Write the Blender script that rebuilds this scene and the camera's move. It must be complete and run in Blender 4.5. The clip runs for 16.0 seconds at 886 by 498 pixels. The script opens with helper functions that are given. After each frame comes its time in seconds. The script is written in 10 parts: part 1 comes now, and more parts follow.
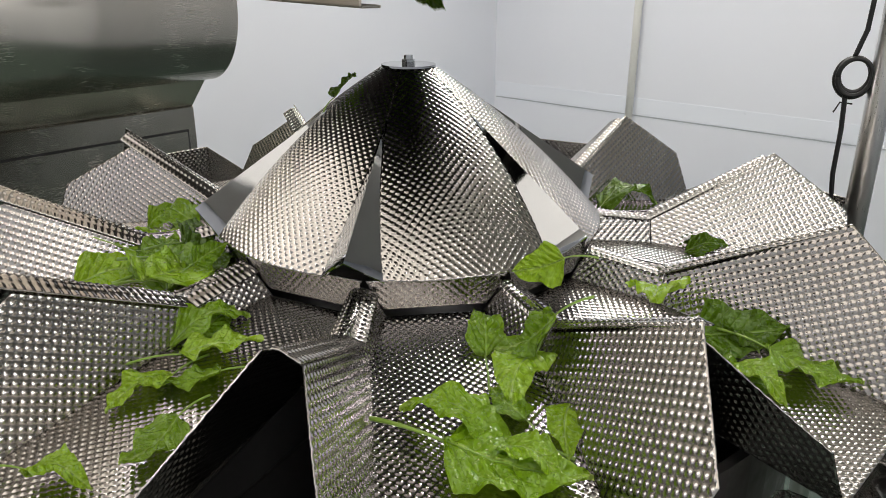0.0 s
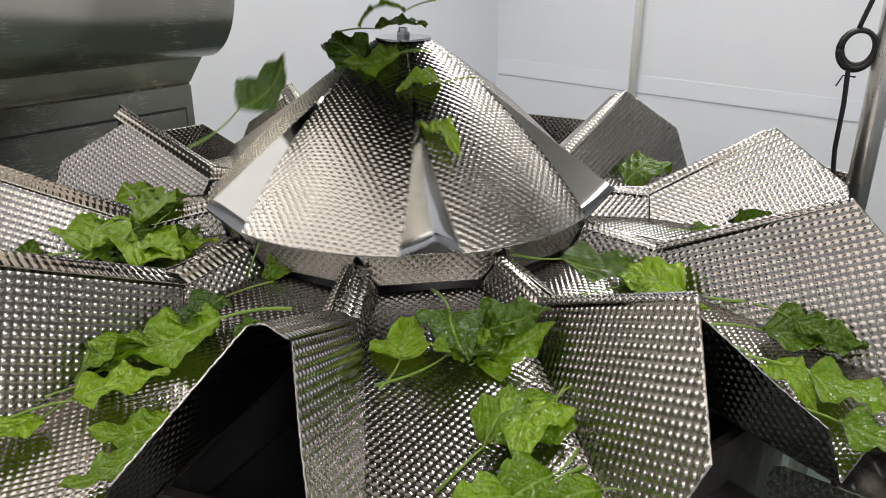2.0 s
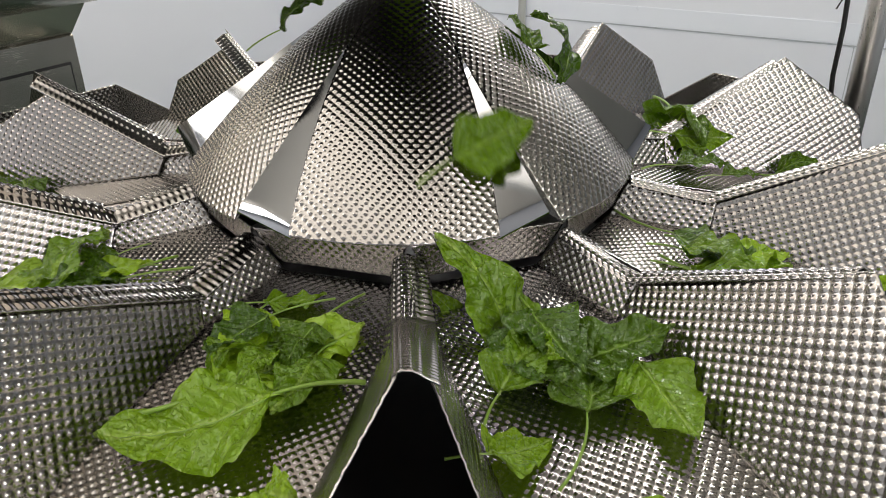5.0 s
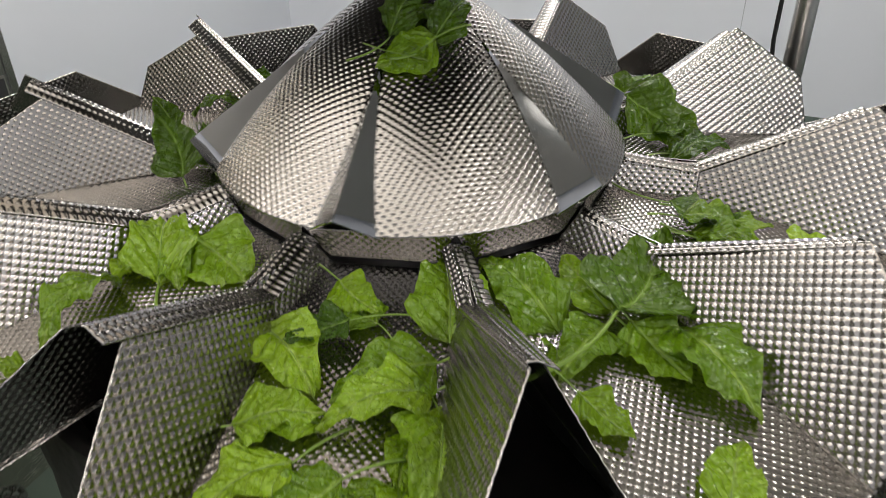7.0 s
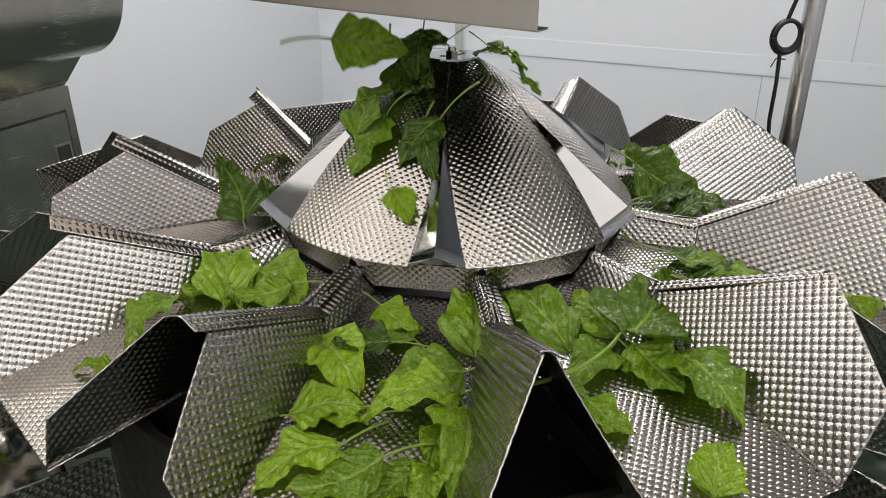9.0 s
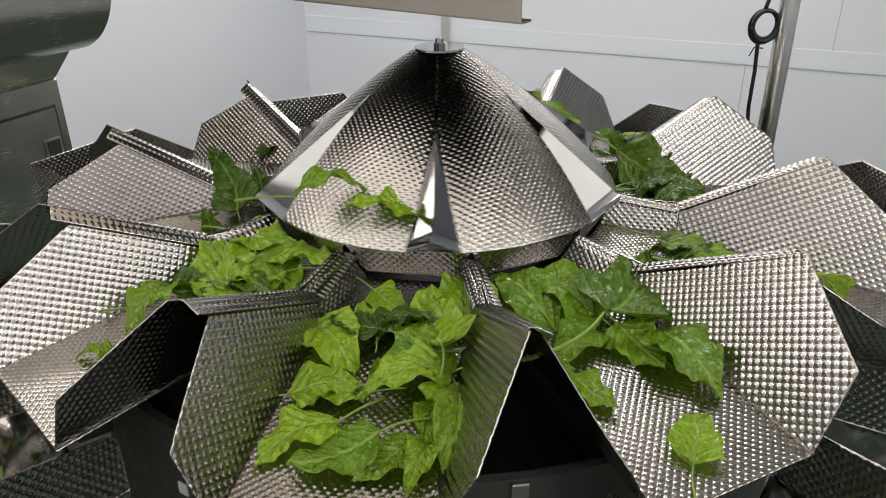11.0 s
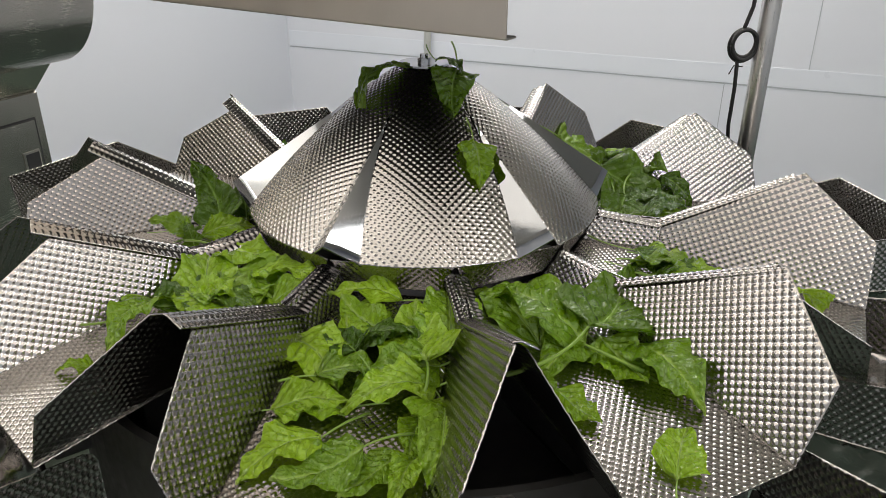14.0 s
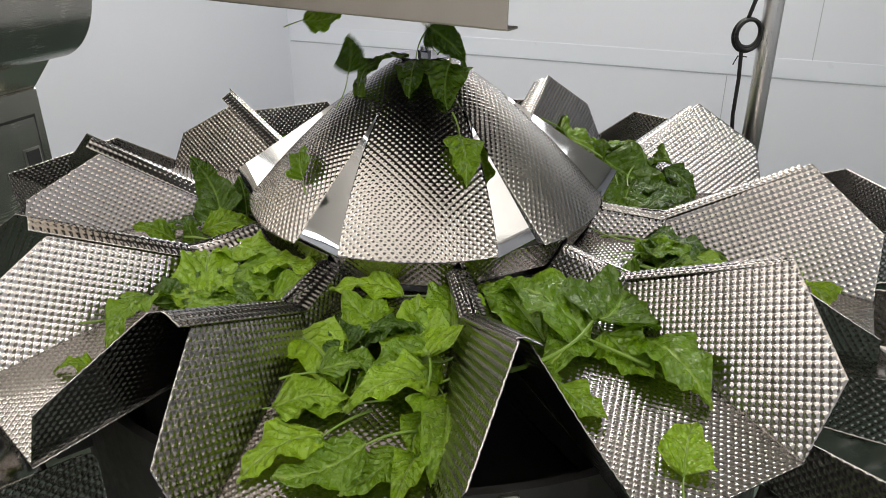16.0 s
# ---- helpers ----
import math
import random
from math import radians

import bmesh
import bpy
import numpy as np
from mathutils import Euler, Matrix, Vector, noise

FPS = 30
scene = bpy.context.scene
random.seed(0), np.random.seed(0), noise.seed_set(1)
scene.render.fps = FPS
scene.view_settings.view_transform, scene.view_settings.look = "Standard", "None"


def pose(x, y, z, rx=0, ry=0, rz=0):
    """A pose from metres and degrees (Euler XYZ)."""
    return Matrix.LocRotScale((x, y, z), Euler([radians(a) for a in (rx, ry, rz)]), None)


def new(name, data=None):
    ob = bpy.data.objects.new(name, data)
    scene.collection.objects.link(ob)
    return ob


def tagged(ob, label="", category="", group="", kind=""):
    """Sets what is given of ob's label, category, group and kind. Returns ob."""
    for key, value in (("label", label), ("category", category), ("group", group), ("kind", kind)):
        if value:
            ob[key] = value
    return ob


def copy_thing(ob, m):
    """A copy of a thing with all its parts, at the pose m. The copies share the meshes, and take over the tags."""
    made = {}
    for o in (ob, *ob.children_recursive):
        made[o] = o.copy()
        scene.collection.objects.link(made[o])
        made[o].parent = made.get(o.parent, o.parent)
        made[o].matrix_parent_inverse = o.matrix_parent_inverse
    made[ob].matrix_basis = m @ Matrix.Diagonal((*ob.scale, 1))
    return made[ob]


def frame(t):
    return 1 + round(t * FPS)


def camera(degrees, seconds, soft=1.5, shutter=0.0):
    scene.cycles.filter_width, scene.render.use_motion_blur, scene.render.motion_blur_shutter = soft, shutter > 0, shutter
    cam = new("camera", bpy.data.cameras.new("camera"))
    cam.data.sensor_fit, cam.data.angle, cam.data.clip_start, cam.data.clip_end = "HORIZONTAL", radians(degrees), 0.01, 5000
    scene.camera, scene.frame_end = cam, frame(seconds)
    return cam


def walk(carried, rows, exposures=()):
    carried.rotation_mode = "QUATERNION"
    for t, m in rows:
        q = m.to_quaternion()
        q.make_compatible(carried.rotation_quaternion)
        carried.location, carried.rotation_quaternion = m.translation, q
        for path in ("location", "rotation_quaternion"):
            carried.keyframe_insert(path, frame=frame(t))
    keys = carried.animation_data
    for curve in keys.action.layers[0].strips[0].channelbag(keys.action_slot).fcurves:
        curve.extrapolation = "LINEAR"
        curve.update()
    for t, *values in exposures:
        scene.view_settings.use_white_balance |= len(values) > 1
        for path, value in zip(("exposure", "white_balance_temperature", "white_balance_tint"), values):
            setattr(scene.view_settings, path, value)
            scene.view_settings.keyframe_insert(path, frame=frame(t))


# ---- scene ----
cam = camera(60.5, 16.0, soft=0.8, shutter=0.2)
PATH = [
    (0, pose(-0.1367, -1.1577, 0.2946, 69.615, -0.328, -9.235)),
    (0.5, pose(-0.1282, -1.1515, 0.2990, 69.367, -0.141, -9.144)),
    (1, pose(-0.1266, -1.1474, 0.2989, 69.199, -0.180, -9.157)),
    (1.5, pose(-0.1250, -1.1489, 0.2992, 68.802, -0.183, -9.013)),
    (2, pose(-0.1242, -1.1498, 0.2855, 68.081, -0.135, -9.066)),
    (2.5, pose(-0.1471, -1.1763, 0.2686, 66.810, -0.012, -9.304)),
    (3, pose(-0.2057, -1.1445, 0.2941, 64.750, 0.875, -10.315)),
    (3.5, pose(-0.2462, -1.1097, 0.3131, 62.374, 1.192, -13.077)),
    (4, pose(-0.2729, -1.0388, 0.2822, 61.450, 0.378, -16.168)),
    (4.5, pose(-0.2855, -1.0072, 0.2959, 62.487, 0.347, -17.663)),
    (4.7, pose(-0.2815, -0.9905, 0.2874, 63.119, 0.573, -18.125)),
    (6.8, pose(-0.4399, -0.8864, 0.3388, 58.702, 0.605, -29.578)),
    (7, pose(-0.4495, -0.9551, 0.3814, 58.275, 0.945, -27.459)),
    (7.5, pose(-0.5239, -1.0587, 0.3789, 61.434, 0.293, -26.188)),
    (8, pose(-0.5342, -1.0874, 0.4052, 63.803, -0.068, -25.690)),
    (8.5, pose(-0.5157, -1.0920, 0.4083, 64.754, 0.222, -25.312)),
    (9, pose(-0.5323, -1.0916, 0.3932, 64.683, 0.210, -25.359)),
    (9.2, pose(-0.5539, -1.0917, 0.3973, 64.181, -0.166, -26.255)),
    (11.3, pose(-0.5494, -1.1265, 0.4006, 64.121, 0.498, -26.453)),
    (11.5, pose(-0.5464, -1.1244, 0.3971, 64.483, 0.300, -26.490)),
    (12, pose(-0.5491, -1.1256, 0.3990, 64.662, 0.199, -26.588)),
    (12.5, pose(-0.5498, -1.1248, 0.3991, 64.851, 0.007, -26.850)),
    (13, pose(-0.5468, -1.1218, 0.3972, 65.009, -0.010, -27.089)),
    (13.5, pose(-0.5482, -1.1170, 0.3956, 65.122, -0.210, -27.360)),
    (14, pose(-0.5546, -1.1237, 0.4000, 65.229, -0.258, -27.636)),
    (14.5, pose(-0.5507, -1.1226, 0.3977, 65.343, -0.242, -27.596)),
    (15, pose(-0.5515, -1.1187, 0.3958, 65.234, -0.091, -27.636)),
    (15.5, pose(-0.5478, -1.1158, 0.3938, 65.040, 0.102, -27.601)),
    (16, pose(-0.5482, -1.1138, 0.3955, 64.781, 0.214, -27.627)),
]
walk(cam, PATH)

# ---- light: added pendant fill lamps, out of view, under a packing room ceiling ----
world = bpy.data.worlds.new("room_world")
scene.world = world
world.use_nodes = True
world.node_tree.nodes["Background"].inputs[0].default_value = (0.75, 0.82, 1.0, 1)
world.node_tree.nodes["Background"].inputs[1].default_value = 0.05
scene.view_settings.exposure = 0.50


def area_lamp(name, x, y, z, sx, sy, power, colour=(1, 0.972, 0.925)):
    data = bpy.data.lights.new(name, "AREA")
    data.shape, data.size, data.size_y, data.energy, data.color = "RECTANGLE", sx, sy, power, colour
    ob = new(name, data)
    ob.matrix_basis = pose(x, y, z)
    return ob


CEIL = 2.3
# pendants added as fill, never in view: place, length, power down and up
FILL_PENDANTS = [(1.5, -2.6, 1.5, 20, 4), (1.2, 1.4, 1.5, 32, 12), (1.2, 3.4, 1.5, 20, 13), (3.6, 1.9, 1.5, 16, 5), (-1.4, 2.9, 1.5, 26, 12), (-3.2, 0.7, 1.5, 14, 6), (0.3, -3.5, 1.5, 26, 12)]
# one wide luminous panel in the ceiling, along the chute
PANEL_AT, PANEL_TURN, PANEL_LONG, PANEL_WIDE = (-1.62, -0.38), 41, 4.6, 1.7
panel_lamp = area_lamp("ceiling_panel_glow", *PANEL_AT, CEIL - 0.012, PANEL_WIDE, PANEL_LONG, 29, (1, 0.93, 0.83))
panel_lamp.matrix_basis = pose(*PANEL_AT, CEIL - 0.012, 0, 0, PANEL_TURN)
for lx, ly, long, down, up in FILL_PENDANTS:
    area_lamp("pendant_light_down", lx, ly, CEIL - 0.475, 0.5, long, down)
    lamp_up = area_lamp("pendant_light_up", lx, ly, CEIL - 0.415, 0.5, long, up)
    lamp_up.matrix_basis = pose(lx, ly, CEIL - 0.415, 180)


# ---- materials ----
class Nodes:
    """A small helper to build a node material."""

    def __init__(self, name):
        self.mat = bpy.data.materials.new(name)
        self.mat.use_nodes = True
        self.tree = self.mat.node_tree
        self.bsdf = self.tree.nodes["Principled BSDF"]

    def node(self, kind, **values):
        n = self.tree.nodes.new(kind)
        for key, value in values.items():
            n.inputs[key.replace("_", " ")].default_value = value
        return n

    def link(self, a, b):
        self.tree.links.new(a, b)

    def put(self, **values):
        for key, value in values.items():
            self.bsdf.inputs[key.replace("_", " ")].default_value = value
        return self

    def coords(self, which="Object"):
        return self.tree.nodes.new("ShaderNodeTexCoord").outputs[which]

    def noise(self, scale, detail=4.0, rough=0.55, vector=None):
        n = self.node("ShaderNodeTexNoise", Scale=scale, Detail=detail, Roughness=rough)
        if vector is not None:
            self.link(vector, n.inputs["Vector"])
        return n.outputs["Fac"]

    def ramp(self, fac, *stops):
        n = self.tree.nodes.new("ShaderNodeValToRGB")
        while len(n.color_ramp.elements) < len(stops):
            n.color_ramp.elements.new(0.5)
        for e, (pos, c) in zip(n.color_ramp.elements, stops):
            e.position = pos
            e.color = (*c, 1) if len(c) == 3 else c
        self.link(fac, n.inputs[0])
        return n.outputs[0]

    def grey(self, fac, lo, hi, a=0.3, b=0.7):
        n = self.node("ShaderNodeMapRange", From_Min=a, From_Max=b, To_Min=lo, To_Max=hi)
        self.link(fac, n.inputs[0])
        return n.outputs[0]

    def bump(self, fac, strength, distance):
        n = self.node("ShaderNodeBump", Strength=strength, Distance=distance)
        self.link(fac, n.inputs["Height"])
        self.link(n.outputs[0], self.bsdf.inputs["Normal"])


def steel_material(name, colour, rough, spread, smear=(1, 1, 1), scale=60.0, relief=0.0):
    m = Nodes(name)
    m.put(Metallic=1.0)
    co = m.coords()
    mp = m.node("ShaderNodeMapping")
    mp.inputs["Scale"].default_value = smear
    m.link(co, mp.inputs[0])
    fine = m.noise(scale, 5, 0.6, mp.outputs[0])
    broad = m.noise(6.0, 3, 0.5, co)
    mix = m.node("ShaderNodeMath")
    mix.operation = "ADD"
    m.link(fine, mix.inputs[0])
    m.link(broad, mix.inputs[1])
    m.link(m.grey(mix.outputs[0], rough - spread, rough + spread, 0.7, 1.3), m.bsdf.inputs["Roughness"])
    dark = tuple(c * 0.86 for c in colour)
    m.link(m.ramp(broad, (0.35, dark), (0.65, colour)), m.bsdf.inputs["Base Color"])
    if relief:
        m.bump(fine, relief, 0.001)
    return m.mat


def plain_material(name, colour, rough, spread=0.08, scale=20.0, relief=0.05, metallic=0.0, shade=0.85):
    m = Nodes(name)
    m.put(Metallic=metallic)
    co = m.coords()
    a, b = m.noise(scale, 5, 0.6, co), m.noise(scale * 0.11, 3, 0.5, co)
    m.link(m.grey(a, rough - spread, rough + spread), m.bsdf.inputs["Roughness"])
    m.link(m.ramp(b, (0.35, tuple(c * shade for c in colour)), (0.65, colour)), m.bsdf.inputs["Base Color"])
    if relief:
        m.bump(a, relief, 0.002)
    return m.mat


DIMPLED = steel_material("dimpled_steel", (0.47, 0.450, 0.433), 0.175, 0.035, scale=90)
POLISHED = steel_material("polished_steel", (0.42, 0.43, 0.45), 0.06, 0.03, scale=40)
BRUSHED = steel_material("brushed_steel", (0.52, 0.49, 0.45), 0.34, 0.06, smear=(1, 1, 40), scale=30, relief=0.05)
CHUTE = steel_material("chute_steel", (0.66, 0.60, 0.53), 0.42, 0.06, smear=(1, 40, 1), scale=24, relief=0.03)
POLE_STEEL = steel_material("pole_steel", (0.74, 0.73, 0.72), 0.30, 0.05, smear=(30, 30, 1), scale=24, relief=0.04)
TANK_STEEL = steel_material("tank_steel", (0.56, 0.53, 0.47), 0.24, 0.05, smear=(1, 1, 30), scale=20)
DARK = plain_material("dark_plastic", (0.045, 0.043, 0.044), 0.38, scale=60)
# the casting colour also stands in for shade inside the chute
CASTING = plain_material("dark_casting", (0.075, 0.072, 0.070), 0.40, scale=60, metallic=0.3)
WALL = plain_material("white_wall_panel", (0.775, 0.80, 0.865), 0.42, scale=3.0, relief=0.02, shade=0.96)
BAND = plain_material("white_trim_band", (0.775, 0.81, 0.88), 0.35, scale=5.0, relief=0.0, shade=0.97)
JOINT = plain_material("grey_joint", (0.50, 0.53, 0.57), 0.6, relief=0.0)
PIPE = plain_material("cream_pipe", (0.80, 0.80, 0.76), 0.35, relief=0.0, shade=0.95)
RUBBER = plain_material("black_cable", (0.012, 0.012, 0.013), 0.5, relief=0.0)
FLOOR = plain_material("green_floor", (0.042, 0.070, 0.052), 0.35, scale=8.0, relief=0.05)
CEILING = plain_material("cream_ceiling", (0.80, 0.75, 0.68), 0.6, scale=4.0, relief=0.0, shade=0.95)


# ---- mesh helpers ----
def mesh_object(name, verts, faces, material, smooth=True, parent=None, label=""):
    me = bpy.data.meshes.new(name)
    me.from_pydata([tuple(v) for v in verts], [], [tuple(f) for f in faces])
    me.update()
    if smooth:
        me.polygons.foreach_set("use_smooth", [True] * len(me.polygons))
    me.materials.append(material)
    ob = new(name, me)
    if parent is not None:
        ob.parent = parent
    if label:
        tagged(ob, label)
    return ob


def part(name, bm, material, parent=None, label="", smooth=False):
    me = bpy.data.meshes.new(name)
    bm.to_mesh(me)
    bm.free()
    if smooth:
        me.polygons.foreach_set("use_smooth", [True] * len(me.polygons))
    me.materials.append(material)
    ob = new(name, me)
    if parent is not None:
        ob.parent = parent
    if label:
        tagged(ob, label)
    return ob


def empty(name, m, label, category, group="", kind=""):
    ob = new(name)
    ob.empty_display_size = 0.05
    ob.matrix_basis = m
    return tagged(ob, label, category, group, kind)


def box_bm(sx, sy, sz, bevel=0.0, centre=(0, 0, 0)):
    bm = bmesh.new()
    bmesh.ops.create_cube(bm, size=1, matrix=Matrix.Translation(centre) @ Matrix.Diagonal((sx, sy, sz, 1)))
    if bevel:
        bmesh.ops.bevel(bm, geom=bm.edges[:], offset=bevel, segments=2, affect="EDGES", profile=0.5)
    return bm


def tube_bm(points, radius, sides=12, taper=None):
    """A round tube along a line of points."""
    bm = bmesh.new()
    rings = []
    pts = [Vector(p) for p in points]
    up = Vector((0.13, 0.27, 0.95))
    for i, p in enumerate(pts):
        d = (pts[min(i + 1, len(pts) - 1)] - pts[max(i - 1, 0)]).normalized()
        a = d.cross(up).normalized()
        b = d.cross(a)
        r = radius * (taper[i] if taper else 1)
        rings.append([bm.verts.new(p + r * (a * math.cos(t) + b * math.sin(t))) for t in [2 * math.pi * k / sides for k in range(sides)]])
    for r0, r1 in zip(rings, rings[1:]):
        for k in range(sides):
            bm.faces.new((r0[k], r0[(k + 1) % sides], r1[(k + 1) % sides], r1[k]))
    bm.faces.new(rings[0][::-1])
    bm.faces.new(rings[-1])
    bmesh.ops.recalc_face_normals(bm, faces=bm.faces[:])
    return bm


THICK = 0.0016
FINE, BOLD = 0.0080, 0.0092  # pitch of the bumps on floors and cone, and on the walls


CELL = (0.13, 0.29, 0.50, 0.71, 0.87)  # lines of one cell of the pressed pattern: web, flank, top, flank, web
DEPTH = 0.14


def cell_shape(a, pitch):
    u = a / pitch - np.floor(a / pitch)
    return np.interp(u, (0.0, *CELL, 1.0), (0.0, 0.0, 0.70, 1.0, 0.70, 0.0, 0.0))


def egg_crate(a, b, pitch):
    """The relief of pressed sheet: a rounded stud in each cell of a flat square web."""
    return DEPTH * pitch * cell_shape(a, pitch) * cell_shape(b, pitch)


def cell_lines(lo, hi, pitch):
    """Grid lines that follow the pattern from lo to hi."""
    k = np.arange(math.floor(lo / pitch) - 1, math.ceil(hi / pitch) + 1)
    return ((k[:, None] + np.array(CELL)[None, :]) * pitch).ravel()


def cut_grid(poly, turn, pitch):
    """A grid along the turned pattern, cut to an outline: places, quads, rim edges and rim vertices."""
    ca, sa = math.cos(math.radians(turn)), math.sin(math.radians(turn))
    qa, qb = poly[:, 0] * ca + poly[:, 1] * sa, -poly[:, 0] * sa + poly[:, 1] * ca
    A, B = np.meshgrid(cell_lines(qa.min(), qa.max(), pitch), cell_lines(qb.min(), qb.max(), pitch), indexing="ij")
    gx, gy = A * ca - B * sa, A * sa + B * ca
    mx = (gx[:-1, :-1] + gx[1:, 1:]) / 2
    my = (gy[:-1, :-1] + gy[1:, 1:]) / 2
    keep = inside(poly, mx, my)
    idx = np.arange(gx.size).reshape(gx.shape)
    quads = np.stack([idx[:-1, :-1], idx[1:, :-1], idx[1:, 1:], idx[:-1, 1:]], -1)[keep]
    used, inv = np.unique(quads, return_inverse=True)
    quads = inv.reshape(-1, 4)
    x, y = gx.ravel()[used], gy.ravel()[used]
    edges = {}
    for qd in quads.tolist():
        for k in range(4):
            a, b = qd[k], qd[(k + 1) % 4]
            if (b, a) in edges:
                del edges[(b, a)]
            else:
                edges[(a, b)] = 1
    rim = np.array(sorted(edges))
    bv = np.unique(rim)
    x[bv], y[bv] = to_edge(poly, x[bv], y[bv])
    h = egg_crate(x * ca + y * sa, -x * sa + y * ca, pitch)
    h[bv] *= 0.5
    return x, y, h, quads, rim


def inside(poly, x, y):
    hit = np.zeros(x.shape, bool)
    for (x0, y0), (x1, y1) in zip(poly, np.roll(poly, -1, 0)):
        cross = ((y0 > y) != (y1 > y)) & (x < (x1 - x0) * (y - y0) / (y1 - y0 + 1e-12) + x0)
        hit ^= cross
    return hit


def to_edge(poly, x, y):
    best, bx, by = np.full(x.shape, 1e9), x.copy(), y.copy()
    for (x0, y0), (x1, y1) in zip(poly, np.roll(poly, -1, 0)):
        dx, dy = x1 - x0, y1 - y0
        t = np.clip(((x - x0) * dx + (y - y0) * dy) / (dx * dx + dy * dy), 0, 1)
        px, py = x0 + t * dx, y0 + t * dy
        d = np.hypot(px - x, py - y)
        m = d < best
        best, bx, by = np.where(m, d, best), np.where(m, px, bx), np.where(m, py, by)
    return bx, by


def sheet_geometry(corners, along, facing, turn=0.0, pitch=BOLD, both=True):
    """Dimpled sheet metal cut to a flat outline: its vertices and faces, with both sides and the cut edge.
    corners: points nearly in one plane; along: the direction of the rows; facing: towards the shiny side."""
    P = np.array(corners, float)
    o = P.mean(0)
    _, _, vt = np.linalg.svd(P - o)
    n = vt[2] * (1 if np.dot(vt[2], facing) > 0 else -1)
    e = np.array(along, float)
    e -= n * np.dot(e, n)
    e /= np.linalg.norm(e)
    g = np.cross(n, e)
    poly = np.stack([(P - o) @ e, (P - o) @ g], 1)
    x, y, h, quads, rim = cut_grid(poly, turn, pitch)
    # height of the plane follows the slightly twisted outline
    w = 1 / (((x[:, None] - poly[None, :, 0]) ** 2 + (y[:, None] - poly[None, :, 1]) ** 2) + 4e-3)
    off = (w * ((P - o) @ n)[None, :]).sum(1) / w.sum(1)
    front = o + x[:, None] * e + y[:, None] * g + (off + h)[:, None] * n
    back = front - THICK * n
    m = len(front)
    faces = [tuple(qd) for qd in quads.tolist()]
    if both:
        faces += [tuple(m + i for i in reversed(qd)) for qd in quads.tolist()]
    faces += [(b, a, a + m, b + m) for a, b in rim.tolist()]
    return np.concatenate([front, back]), faces


def dimpled_sheet(name, corners, along, facing, parent, turn=0.0, label="", pitch=BOLD, both=True):
    v, f = sheet_geometry(corners, along, facing, turn, pitch, both)
    return mesh_object(name, v, f, DIMPLED, True, parent, label)


# ---- the room ----
def quad_wall(name, a, b, z0, z1, thick, material, kind="structure"):
    """An upright slab from a to b in plan, its thickness away from the machine."""
    a, b = Vector((*a, 0)), Vector((*b, 0))
    d = (b - a)
    n = Vector((d.y, -d.x, 0)).normalized()
    if n.dot(-a) > 0:
        n = -n
    bm = bmesh.new()
    lo = [bm.verts.new((p.x, p.y, z0)) for p in (a, b, b + n * thick, a + n * thick)]
    hi = [bm.verts.new((p.x, p.y, z1)) for p in (a, b, b + n * thick, a + n * thick)]
    bm.faces.new(lo)
    bm.faces.new(hi)
    for k in range(4):
        bm.faces.new((lo[k], lo[(k + 1) % 4], hi[(k + 1) % 4], hi[k]))
    bmesh.ops.recalc_face_normals(bm, faces=bm.faces[:])
    return tagged(part(name, bm, material), kind=kind)


GROUND = -1.75
CORNER = Vector((1.5, 5.85, 0))
ALONG = Vector((0.635, -0.772, 0)).normalized()
ASIDE = Vector((-0.772, -0.635, 0)).normalized()


def room_point(s, w):
    p = CORNER + ALONG * s + ASIDE * w
    return (p.x, p.y)


ROOM_L, ROOM_W = 9.5, 8.0
wall_defs = [("wall_east", room_point(0, 0), room_point(ROOM_L, 0)), ("wall_north", room_point(0, ROOM_W), room_point(0, 0)),
             ("wall_west", room_point(ROOM_L, ROOM_W), room_point(0, ROOM_W)), ("wall_south", room_point(ROOM_L, 0), room_point(ROOM_L, ROOM_W))]
for wname, a, b in wall_defs:
    quad_wall(wname, a, b, GROUND, CEIL, 0.1, WALL)
for sname, z, t, mat in (("floor", GROUND - 0.1, 0.1, FLOOR), ("ceiling", CEIL, 0.1, CEILING)):
    bm = bmesh.new()
    ring = [room_point(s, w) for s, w in ((-0.1, -0.1), (ROOM_L + 0.1, -0.1), (ROOM_L + 0.1, ROOM_W + 0.1), (-0.1, ROOM_W + 0.1))]
    lo = [bm.verts.new((x, y, z)) for x, y in ring]
    hi = [bm.verts.new((x, y, z + t)) for x, y in ring]
    bm.faces.new(lo), bm.faces.new(hi)
    for k in range(4):
        bm.faces.new((lo[k], lo[(k + 1) % 4], hi[(k + 1) % 4], hi[k]))
    bmesh.ops.recalc_face_normals(bm, faces=bm.faces[:])
    tagged(part(sname, bm, mat), kind="structure")


def strip_on_wall(name, s0, s1, z0, z1, proud, material, label=""):
    a, b = Vector((*room_point(s0, 0), 0)), Vector((*room_point(s1, 0), 0))
    n = ASIDE
    bm = bmesh.new()
    lo = [bm.verts.new((p.x, p.y, z0)) for p in (a, b, b + n * proud, a + n * proud)]
    hi = [bm.verts.new((p.x, p.y, z1)) for p in (a, b, b + n * proud, a + n * proud)]
    bm.faces.new(lo), bm.faces.new(hi)
    for k in range(4):
        bm.faces.new((lo[k], lo[(k + 1) % 4], hi[(k + 1) % 4], hi[k]))
    bmesh.ops.recalc_face_normals(bm, faces=bm.faces[:])
    return tagged(part(name, bm, material), label, kind="structure")


